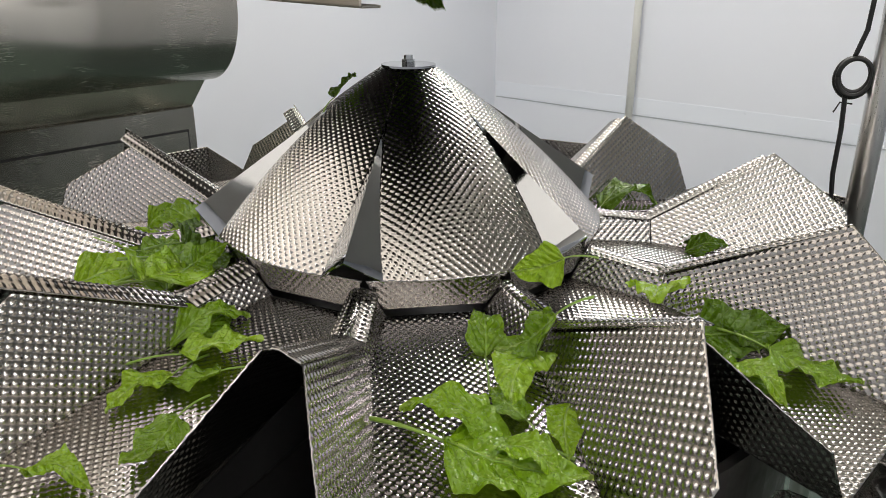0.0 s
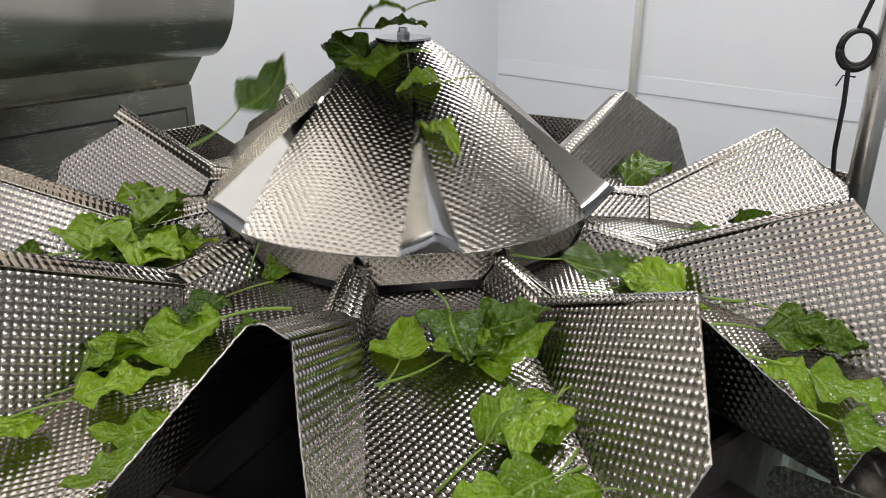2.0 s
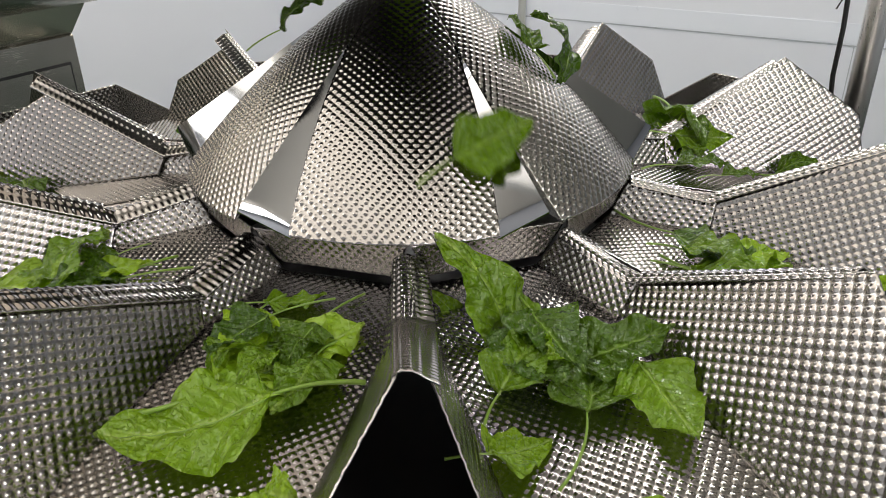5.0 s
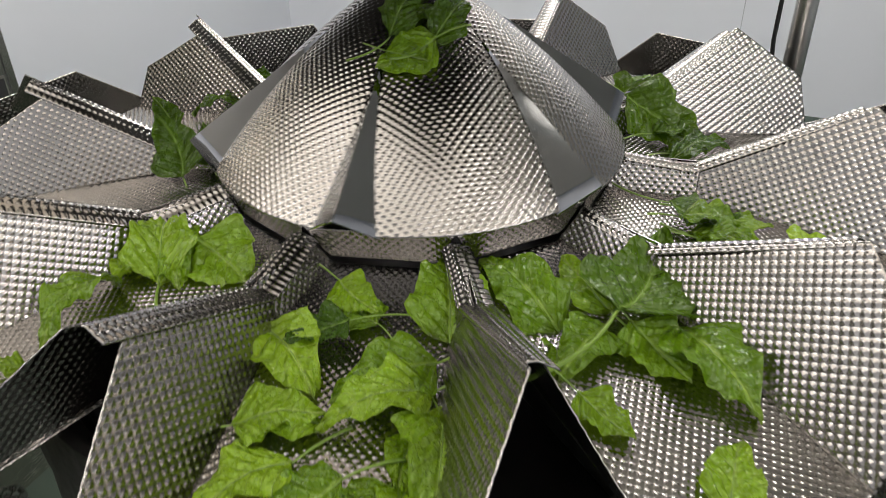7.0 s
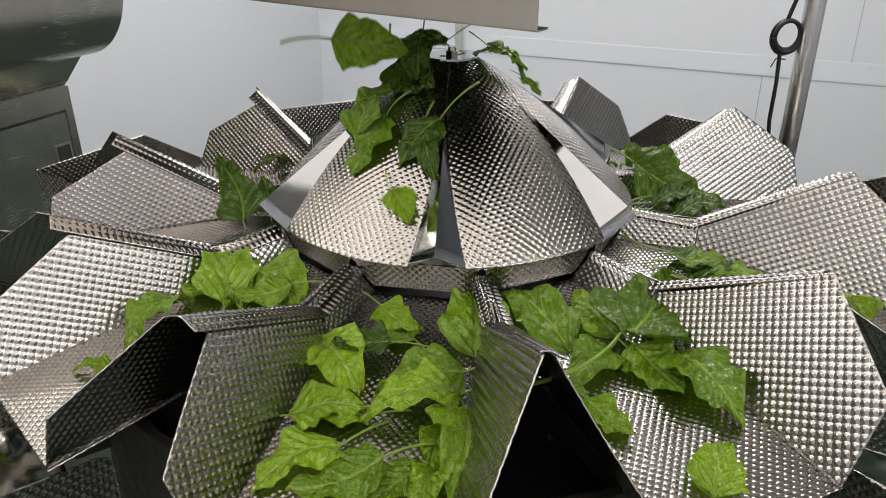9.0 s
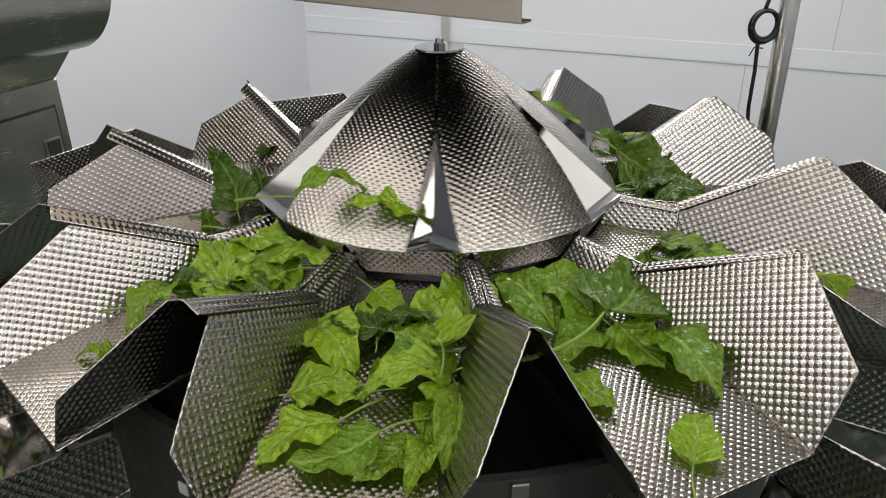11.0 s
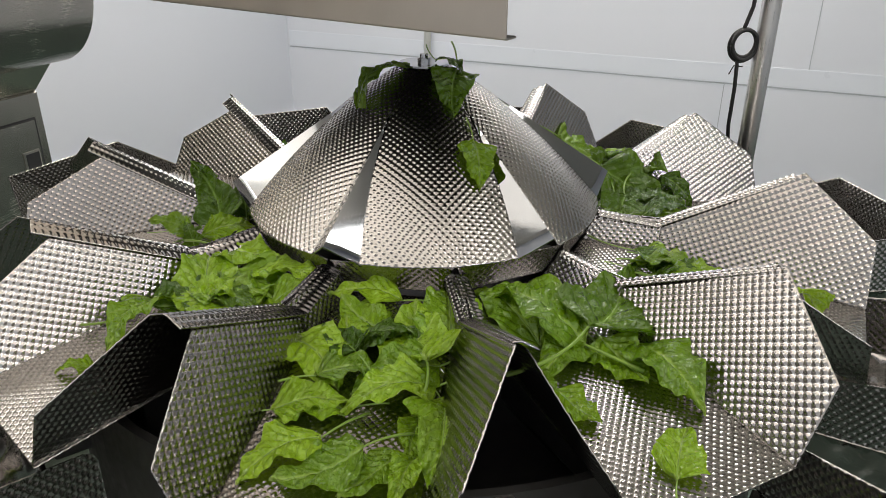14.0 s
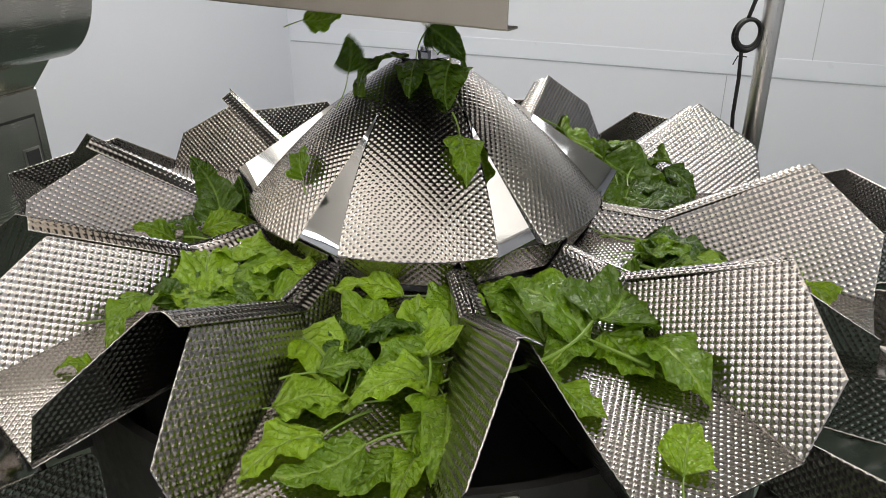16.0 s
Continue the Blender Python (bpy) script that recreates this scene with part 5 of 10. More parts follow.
    walk(leaves[32], [
        (0, pose(0.372, -0.376, -0.134, 12, 40, -100)), (1.5, pose(0.402, -0.419, -0.141, -0, 16, -113)),
        (2.6, pose(0.478, -0.555, -0.155, -1, 6, -132)), (2.85, pose(0.498, -0.614, -0.400, -37, 10, -134)),
        (16, pose(0.498, -0.614, -0.400, -37, 10, -134)),
    ])
    walk(leaves[33], [
        (0, pose(0.419, -0.452, -0.143, -6, -7, -136)), (1.5, pose(0.391, -0.509, -0.146, -5, -7, -117)),
        (2.2, pose(0.443, -0.581, -0.155, -2, -3, -133)), (2.45, pose(0.474, -0.632, -0.400, -38, 1, -133)),
        (16, pose(0.474, -0.632, -0.400, -38, 1, -133)),
    ])
    walk(leaves[34], [
        (0, pose(0.340, -0.455, -0.150, -5, 7, -119)), (1.5, pose(0.353, -0.560, -0.159, -5, 0, -115)),
        (2, pose(0.394, -0.616, -0.155, -2, -0, -132)), (2.25, pose(0.440, -0.657, -0.400, -38, 4, -133)),
        (16, pose(0.440, -0.657, -0.400, -38, 4, -133)),
    ])
    walk(leaves[35], [
        (0, pose(0.485, -0.067, -0.134, 9, 40, -89)), (1.5, pose(0.570, -0.079, -0.130, 33, 59, -62)),
        (3, pose(0.543, -0.077, -0.134, 9, 49, -90)), (6, pose(0.713, -0.169, -0.155, 1, 20, -102)),
        (6.25, pose(0.764, -0.204, -0.400, -37, 21, -109)), (16, pose(0.764, -0.204, -0.400, -37, 21, -109)),
    ])
    walk(leaves[36], [
        (0, pose(0.343, -0.466, -0.145, -5, 4, -164)), (3, pose(0.358, -0.528, -0.151, -5, 14, -176)),
        (5, pose(0.413, -0.602, -0.155, -1, 6, -157)), (5.25, pose(0.453, -0.647, -0.400, -37, 2, -158)),
        (16, pose(0.453, -0.647, -0.400, -37, 2, -158)),
    ])
    walk(leaves[37], [
        (0, pose(0.469, 0.232, -0.137, -6, -10, -68)), (1.5, pose(0.523, 0.245, -0.142, -5, 6, -58)),
        (3, pose(0.502, 0.242, -0.138, -8, 3, -92)), (3.75, pose(0.483, 0.133, -0.116, -2, -7, -139)),
        (4.5, pose(0.463, 0.024, -0.093, 10, -10, 173)), (16, pose(0.463, 0.024, -0.093, 10, -10, 173)),
    ])
    walk(leaves[38], [
        (0, pose(-0.070, 0.071, 0.690, -45, -41, -146)), (2.45, pose(-0.070, 0.071, 0.690, -45, -41, -146)),
        (2.75, pose(-0.028, 0.028, 0.270, -55, -15, 177)), (2.88, pose(0.070, 0.006, 0.155, -20, -30, -178)),
        (3.16, pose(0.309, 0.026, -0.010, 15, -8, 173)), (3.3, pose(0.475, 0.041, -0.087, 10, -11, 160)),
        (3.5, pose(0.475, 0.041, -0.087, 10, -11, 160)), (4.5, pose(0.463, 0.026, -0.108, 3, -2, 152)),
        (5.75, pose(0.443, -0.018, -0.112, -20, 14, 179)), (7, pose(0.422, -0.061, -0.115, -37, 38, -160)),
        (16, pose(0.422, -0.061, -0.115, -37, 38, -160)),
    ])
    walk(leaves[39], [
        (0, pose(-0.042, 0.088, 0.672, 19, 51, 149)), (2.55, pose(-0.042, 0.088, 0.672, 19, 51, 149)),
        (2.85, pose(-0.017, 0.035, 0.270, 25, 7, 176)), (2.98, pose(0.070, -0.008, 0.155, -13, -5, 169)),
        (3.26, pose(0.308, -0.037, -0.010, -12, 8, -160)), (3.4, pose(0.394, -0.047, -0.130, -19, -5, -156)),
        (3.5, pose(0.394, -0.047, -0.130, -19, -5, -156)), (4.5, pose(0.451, -0.038, -0.100, 3, 38, -97)),
        (5.75, pose(0.467, -0.009, -0.101, -11, 5, -156)), (7, pose(0.484, 0.020, -0.102, 11, -23, 146)),
        (16, pose(0.484, 0.020, -0.102, 11, -23, 146)),
    ])
    walk(leaves[40], [
        (0, pose(-0.050, 0.052, 0.657, 94, -37, 121)), (9.25, pose(-0.050, 0.052, 0.657, 94, -37, 121)),
        (9.55, pose(-0.020, 0.021, 0.270, 59, 1, 137)), (9.68, pose(0.070, 0.002, 0.155, 39, -32, 133)),
        (9.96, pose(0.310, 0.010, -0.010, 21, -19, 151)), (10.1, pose(0.483, 0.016, -0.111, 6, -15, 153)),
        (12.5, pose(0.483, 0.016, -0.111, 6, -15, 153)), (16, pose(0.483, 0.016, -0.111, 6, -15, 153)),
    ])
    walk(leaves[41], [
        (0, pose(-0.089, 0.009, 0.717, -24, 54, -125)), (9.95, pose(-0.089, 0.009, 0.717, -24, 54, -125)),
        (10.25, pose(-0.036, 0.004, 0.270, -26, 12, -154)), (10.38, pose(0.069, -0.012, 0.155, -9, -2, 174)),
        (10.66, pose(0.306, -0.052, -0.010, 10, 9, -153)), (10.8, pose(0.456, -0.078, -0.134, -2, 2, -152)),
        (12.5, pose(0.456, -0.078, -0.134, -2, 2, -152)), (16, pose(0.456, -0.078, -0.134, -2, 2, -152)),
    ])
    walk(leaves[42], [
        (0, pose(0.078, -0.071, 0.693, -51, 0, 178)), (10.15, pose(0.078, -0.071, 0.693, -51, 0, 178)),
        (10.45, pose(0.031, -0.028, 0.270, -20, -5, -144)), (10.58, pose(0.067, 0.021, 0.155, -6, -29, -178)),
        (10.86, pose(0.296, 0.091, -0.010, 14, -7, 141)), (11, pose(0.538, 0.165, -0.132, 10, -6, 156)),
        (12.5, pose(0.538, 0.165, -0.132, 10, -6, 156)), (16, pose(0.538, 0.165, -0.132, 10, -6, 156)),
    ])
    walk(leaves[43], [
        (0, pose(0.014, -0.074, 0.676, 34, 29, 172)), (11.75, pose(0.014, -0.074, 0.676, 34, 29, 172)),
        (12.05, pose(0.006, -0.030, 0.270, 19, -17, -176)), (12.18, pose(0.070, 0.001, 0.155, 24, 10, -147)),
        (12.46, pose(0.310, 0.005, -0.010, 9, 28, -173)), (12.6, pose(0.494, 0.007, -0.098, 9, 16, 179)),
        (16, pose(0.494, 0.007, -0.098, 9, 16, 179)),
    ])
    walk(leaves[44], [
        (0, pose(-0.049, -0.001, 0.700, 44, 34, 17)), (9.55, pose(-0.049, -0.001, 0.700, 44, 34, 17)),
        (9.85, pose(-0.019, -0.001, 0.270, 67, 65, -2)), (9.98, pose(0.069, -0.009, 0.155, 29, 43, -60)),
        (10.26, pose(0.307, -0.041, -0.010, -10, 11, -93)), (10.4, pose(0.458, -0.061, -0.138, -1, 23, -91)),
        (16, pose(0.458, -0.061, -0.138, -1, 23, -91)),
    ])
    walk(leaves[45], [
        (0, pose(0.040, 0.008, 0.659, -83, 24, 141)), (10.25, pose(0.040, 0.008, 0.659, -83, 24, 141)),
        (10.55, pose(0.016, 0.003, 0.270, -73, -5, -177)), (10.68, pose(0.062, 0.032, 0.155, -60, 16, -144)),
        (10.96, pose(0.276, 0.142, -0.010, -20, 37, -117)), (11.1, pose(0.545, 0.280, -0.135, -30, 27, -114)),
        (16, pose(0.545, 0.280, -0.135, -30, 27, -114)),
    ])
    walk(leaves[46], [
        (0, pose(-0.029, -0.019, 0.653, -26, 9, 135)), (12.15, pose(-0.029, -0.019, 0.653, -26, 9, 135)),
        (12.45, pose(-0.011, -0.008, 0.270, -19, 40, 177)), (12.58, pose(0.069, -0.010, 0.155, -1, 12, -150)),
        (12.86, pose(0.307, -0.045, -0.010, -43, 0, -168)), (13, pose(0.525, -0.077, -0.125, -36, 14, -167)),
        (16, pose(0.525, -0.077, -0.125, -36, 14, -167)),
    ])
    walk(leaves[47], [
        (0, pose(-0.052, 0.062, 0.651, 40, 71, -168)), (4.75, pose(-0.052, 0.062, 0.651, 40, 71, -168)),
        (5.05, pose(-0.021, 0.025, 0.270, -10, 29, 153)), (5.18, pose(-0.032, 0.062, 0.155, -30, 5, 173)),
        (5.46, pose(-0.144, 0.275, -0.010, 9, 20, -161)), (5.6, pose(-0.324, 0.186, -0.084, 54, -15, -8)),
        (7, pose(-0.324, 0.186, -0.084, 54, -15, -8)), (16, pose(-0.324, 0.186, -0.084, 54, -15, -8)),
    ])
    walk(leaves[48], [
        (0, pose(-0.038, 0.035, 0.714, -141, 78, 19)), (9.05, pose(-0.038, 0.035, 0.714, -141, 78, 19)),
        (9.35, pose(-0.015, 0.014, 0.270, 79, 50, -117)), (9.48, pose(-0.064, 0.029, 0.155, 32, 33, -135)),
        (9.76, pose(-0.283, 0.127, -0.010, 5, 30, -131)), (9.83, pose(-0.336, 0.115, -0.060, 42, 27, -54)),
        (9.9, pose(-0.388, 0.103, -0.111, 52, -4, 6)), (12.5, pose(-0.388, 0.103, -0.111, 52, -4, 6)),
        (16, pose(-0.388, 0.103, -0.111, 52, -4, 6)),
    ])
    walk(leaves[49], [
        (0, pose(0.001, -0.054, 0.654, 38, -6, -46)), (4.95, pose(0.001, -0.054, 0.654, 38, -6, -46)),
        (5.25, pose(0.000, -0.022, 0.270, 13, 39, -47)), (5.38, pose(-0.064, 0.028, 0.155, 6, 4, -69)),
        (5.66, pose(-0.284, 0.124, -0.010, -10, -24, -90)), (5.73, pose(-0.360, 0.163, -0.072, -15, -10, -28)),
        (5.8, pose(-0.086, 0.620, -0.147, 9, -68, 65)), (7, pose(-0.086, 0.620, -0.147, 9, -68, 65)),
        (16, pose(-0.086, 0.620, -0.147, 9, -68, 65)),
    ])
    walk(leaves[50], [
        (0, pose(-0.033, 0.065, 0.647, 68, 1, 141)), (5.35, pose(-0.033, 0.065, 0.647, 68, 1, 141)),
        (5.65, pose(-0.013, 0.026, 0.270, 40, -31, 177)), (5.78, pose(-0.065, 0.026, 0.155, 29, -18, -142)),
        (6.06, pose(-0.289, 0.113, -0.010, 0, 15, -118)), (6.13, pose(-0.338, 0.134, -0.069, 5, 4, -61)),
        (6.2, pose(-0.304, 0.418, -0.117, 55, -26, -4)), (7, pose(-0.304, 0.418, -0.117, 55, -26, -4)),
        (16, pose(-0.304, 0.418, -0.117, 55, -26, -4)),
    ])
    walk(leaves[51], [
        (0, pose(0.017, -0.040, 0.643, -74, 19, -131)), (5.05, pose(0.017, -0.040, 0.643, -74, 19, -131)),
        (5.35, pose(0.007, -0.016, 0.270, -23, 42, -92)), (5.48, pose(-0.070, -0.008, 0.155, -4, 40, -117)),
        (5.76, pose(-0.308, -0.036, -0.010, -4, 29, -92)), (5.83, pose(-0.348, -0.050, -0.071, -10, 14, -139)),
        (5.9, pose(-0.388, -0.063, -0.131, -3, -0, 176)), (7, pose(-0.388, -0.063, -0.131, -3, -0, 176)),
        (16, pose(-0.388, -0.063, -0.131, -3, -0, 176)),
    ])
    walk(leaves[52], [
        (0, pose(0.022, -0.005, 0.708, -51, 1, -109)), (5.15, pose(0.022, -0.005, 0.708, -51, 1, -109)),
        (5.45, pose(0.009, -0.002, 0.270, -13, 7, -73)), (5.58, pose(-0.066, -0.024, 0.155, 3, -24, -96)),
        (5.86, pose(-0.291, -0.106, -0.010, -1, 19, -118)), (6, pose(-0.329, -0.123, -0.121, -1, 22, -167)),
        (7, pose(-0.329, -0.123, -0.121, -1, 22, -167)), (16, pose(-0.329, -0.123, -0.121, -1, 22, -167)),
    ])
    walk(leaves[53], [
        (0, pose(0.024, -0.053, 0.644, -55, -21, -35)), (9.75, pose(0.024, -0.053, 0.644, -55, -21, -35)),
        (10.05, pose(0.010, -0.021, 0.270, -11, -13, -75)), (10.18, pose(-0.065, -0.026, 0.155, 28, -4, -83)),
        (10.46, pose(-0.288, -0.116, -0.010, -15, -14, -71)), (10.6, pose(-0.285, -0.129, -0.106, 3, -9, -133)),
        (12.5, pose(-0.285, -0.129, -0.106, 3, -9, -133)), (16, pose(-0.285, -0.129, -0.106, 3, -9, -133)),
    ])
    walk(leaves[54], [
        (0, pose(-0.069, 0.039, 0.665, 84, -18, 15)), (9.7, pose(-0.069, 0.039, 0.665, 84, -18, 15)),
        (10.05, pose(-0.129, -0.090, 0.300, 44, -22, 76)), (12.5, pose(-0.205, -0.226, -0.109, -0, -3, 55)),
        (16, pose(-0.205, -0.226, -0.109, -0, -3, 55)),
    ])
    walk(leaves[55], [
        (0, pose(0.087, -0.050, 0.643, 64, -13, -179)), (10.15, pose(0.087, -0.050, 0.643, 64, -13, -179)),
        (10.45, pose(0.035, -0.020, 0.270, 29, -36, 164)), (10.58, pose(-0.069, -0.010, 0.155, 7, -16, -158)),
        (10.86, pose(-0.307, -0.044, -0.010, -19, 12, -128)), (11, pose(-0.329, -0.035, -0.105, 2, 8, -145)),
        (12.5, pose(-0.329, -0.035, -0.105, 2, 8, -145)), (16, pose(-0.329, -0.035, -0.105, 2, 8, -145)),
    ])
    walk(leaves[56], [
        (0, pose(0.030, 0.012, 0.682, 61, -13, 135)), (5.45, pose(0.030, 0.012, 0.682, 61, -13, 135)),
        (5.75, pose(0.012, 0.005, 0.270, 36, -37, 109)), (5.88, pose(-0.069, -0.011, 0.155, 8, -13, 100)),
        (6.16, pose(-0.306, -0.050, -0.010, -19, 4, 116)), (6.3, pose(-0.508, -0.117, -0.133, -6, 6, 138)),
        (9, pose(-0.508, -0.117, -0.133, -6, 6, 138)), (16, pose(-0.508, -0.117, -0.133, -6, 6, 138)),
    ])
    walk(leaves[57], [
        (0, pose(0.033, 0.078, 0.700, -14, -11, 126)), (5.65, pose(0.033, 0.078, 0.700, -14, -11, 126)),
        (5.95, pose(0.013, 0.031, 0.270, -8, -4, 75)), (6.08, pose(-0.068, -0.017, 0.155, 12, -9, 108)),
        (6.36, pose(-0.301, -0.074, -0.010, -12, 10, 71)), (6.5, pose(-0.592, -0.166, -0.157, -5, -0, 62)),
        (9, pose(-0.592, -0.166, -0.157, -5, -0, 62)), (16, pose(-0.592, -0.166, -0.157, -5, -0, 62)),
    ])
    walk(leaves[58], [
        (0, pose(-0.030, -0.033, 0.671, -36, -27, -124)), (4.75, pose(-0.030, -0.033, 0.671, -36, -27, -124)),
        (5.05, pose(-0.012, -0.013, 0.270, -13, -23, -88)), (5.18, pose(-0.048, -0.051, 0.155, -20, -5, -122)),
        (5.46, pose(-0.211, -0.227, -0.010, -13, -6, -97)), (5.6, pose(-0.346, -0.393, -0.143, 2, 10, -112)),
        (9, pose(-0.346, -0.393, -0.143, 2, 10, -112)), (16, pose(-0.346, -0.393, -0.143, 2, 10, -112)),
    ])
    walk(leaves[59], [
        (0, pose(-0.084, -0.074, 0.650, 18, 45, 14)), (5.15, pose(-0.084, -0.074, 0.650, 18, 45, 14)),
        (5.45, pose(-0.033, -0.030, 0.270, -22, 34, -51)), (5.58, pose(-0.034, -0.061, 0.155, -28, -1, -33)),
        (5.86, pose(-0.151, -0.271, -0.010, 12, -8, -21)), (6, pose(-0.265, -0.502, -0.148, -7, -13, 140)),
        (9, pose(-0.265, -0.502, -0.148, -7, -13, 140)), (16, pose(-0.265, -0.502, -0.148, -7, -13, 140)),
    ])
    walk(leaves[60], [
        (0, pose(0.020, -0.010, 0.680, 13, 19, -56)), (4.65, pose(0.020, -0.010, 0.680, 13, 19, -56)),
        (4.95, pose(0.008, -0.004, 0.270, -40, 26, -88)), (5.08, pose(-0.035, -0.061, 0.155, -22, 13, -116)),
        (5.36, pose(-0.154, -0.269, -0.010, 4, 7, -99)), (5.5, pose(-0.326, -0.531, -0.158, -5, 1, 105)),
        (9, pose(-0.326, -0.531, -0.158, -5, 1, 105)), (16, pose(-0.326, -0.531, -0.158, -5, 1, 105)),
    ])
    walk(leaves[61], [
        (0, pose(0.086, -0.016, 0.715, 54, 2, -66)), (5.35, pose(0.086, -0.016, 0.715, 54, 2, -66)),
        (5.65, pose(0.035, -0.007, 0.270, 17, -25, -81)), (5.78, pose(-0.029, -0.064, 0.155, 9, -26, -38)),
        (6.06, pose(-0.129, -0.282, -0.010, 14, -9, -55)), (6.2, pose(-0.123, -0.322, -0.117, 7, 5, -24)),
        (9, pose(-0.123, -0.322, -0.117, 7, 5, -24)), (16, pose(-0.123, -0.322, -0.117, 7, 5, -24)),
    ])
    walk(leaves[62], [
        (0, pose(-0.035, -0.028, 0.660, 23, 9, -60)), (5.15, pose(-0.035, -0.028, 0.660, 23, 9, -60)),
        (5.45, pose(-0.014, -0.011, 0.270, -6, -19, -88)), (5.58, pose(-0.037, -0.059, 0.155, 15, 9, -110)),
        (5.86, pose(-0.166, -0.262, -0.010, -11, 5, -79)), (6, pose(-0.242, -0.407, -0.131, -4, -18, 89)),
        (9, pose(-0.242, -0.407, -0.131, -4, -18, 89)), (16, pose(-0.242, -0.407, -0.131, -4, -18, 89)),
    ])
    walk(leaves[63], [
        (0, pose(-0.049, 0.042, 0.692, 56, -18, -29)), (10.15, pose(-0.049, 0.042, 0.692, 56, -18, -29)),
        (10.45, pose(-0.020, 0.017, 0.270, 47, 23, -57)), (10.58, pose(-0.035, -0.061, 0.155, 21, -3, -45)),
        (10.86, pose(-0.153, -0.270, -0.010, -2, -20, -25)), (11, pose(-0.191, -0.358, -0.113, 7, -14, -22)),
        (12.5, pose(-0.191, -0.358, -0.113, 7, -14, -22)), (16, pose(-0.191, -0.358, -0.113, 7, -14, -22)),
    ])
    walk(leaves[64], [
        (0, pose(-0.023, -0.024, 0.703, 6, 19, -75)), (5.15, pose(-0.023, -0.024, 0.703, 6, 19, -75)),
        (5.45, pose(-0.009, -0.009, 0.270, -8, -4, -34)), (5.58, pose(0.006, -0.070, 0.155, 24, 19, -23)),
        (5.86, pose(0.025, -0.309, -0.010, 2, 10, -43)), (6, pose(0.026, -0.374, -0.122, 7, -0, -2)),
        (9, pose(0.026, -0.374, -0.122, 7, -0, -2)), (16, pose(0.026, -0.374, -0.122, 7, -0, -2)),
    ])
    walk(leaves[65], [
        (0, pose(0.007, 0.000, 0.698, -63, -24, -68)), (4.65, pose(0.007, 0.000, 0.698, -63, -24, -68)),
        (4.95, pose(0.003, 0.000, 0.270, -32, -9, -39)), (5.08, pose(-0.001, -0.070, 0.155, 5, -29, -54)),
        (5.36, pose(-0.007, -0.310, -0.010, 13, 11, -63)), (5.5, pose(-0.002, -0.646, -0.160, 4, 11, -50)),
        (9, pose(-0.002, -0.646, -0.160, 4, 11, -50)), (12.5, pose(-0.002, -0.646, -0.160, 4, 11, -50)),
        (16, pose(-0.002, -0.646, -0.160, 4, 11, -50)),
    ])
    walk(leaves[66], [
        (0, pose(0.034, 0.029, 0.650, 9, 20, -123)), (5.05, pose(0.034, 0.029, 0.650, 9, 20, -123)),
        (5.35, pose(0.014, 0.012, 0.270, 6, 39, -171)), (5.48, pose(0.010, -0.069, 0.155, -23, 15, -165)),
        (5.76, pose(0.044, -0.307, -0.010, 4, -3, 178)), (5.9, pose(0.074, -0.546, -0.140, -7, 1, 174)),
        (9, pose(0.074, -0.546, -0.140, -7, 1, 174)), (16, pose(0.074, -0.546, -0.140, -7, 1, 174)),
    ])
    walk(leaves[67], [
        (0, pose(-0.086, 0.007, 0.712, 35, 20, -28)), (9.6, pose(-0.086, 0.007, 0.712, 35, 20, -28)),
        (9.72, pose(-0.049, -0.008, 0.491, 6, -8, -39)), (9.85, pose(-0.013, -0.022, 0.270, -24, -37, -34)),
        (10.02, pose(-0.008, -0.136, 0.145, -13, -18, -8)), (10.2, pose(-0.002, -0.251, 0.020, 5, -5, 20)),
        (10.5, pose(-0.003, -0.358, -0.118, 5, -5, 20)), (16, pose(-0.003, -0.358, -0.118, 5, -5, 20)),
    ])
    walk(leaves[68], [
        (0, pose(-0.015, 0.035, 0.650, -65, 46, -48)), (14.35, pose(-0.015, 0.035, 0.650, -65, 46, -48)),
        (14.65, pose(-0.006, 0.014, 0.270, -32, 23, -65)), (14.78, pose(0.049, -0.050, 0.155, -28, 23, -104)),
        (15.06, pose(0.217, -0.222, -0.010, -11, -8, -115)), (15.2, pose(0.319, -0.326, -0.138, -2, 1, -109)),
        (16, pose(0.319, -0.326, -0.138, -2, 1, -109)),
    ])
    walk(leaves[69], [
        (0, pose(0.125, -0.312, -0.055, -82, -67, 138)), (0.25, pose(0.113, -0.306, -0.051, 69, -70, -3)),
        (0.5, pose(0.102, -0.300, -0.047, 87, -30, -11)), (0.75, pose(0.173, -0.293, -0.088, 46, -1, -32)),
        (1, pose(0.244, -0.287, -0.129, -1, 5, -67)), (1.5, pose(0.300, -0.276, -0.128, 15, -1, -94)),
        (3, pose(0.263, -0.283, -0.130, -0, -5, -59)), (5.5, pose(0.466, -0.563, -0.155, 1, -2, -110)),
        (5.75, pose(0.491, -0.620, -0.400, -36, 10, -110)), (16, pose(0.491, -0.620, -0.400, -36, 10, -110)),
    ])
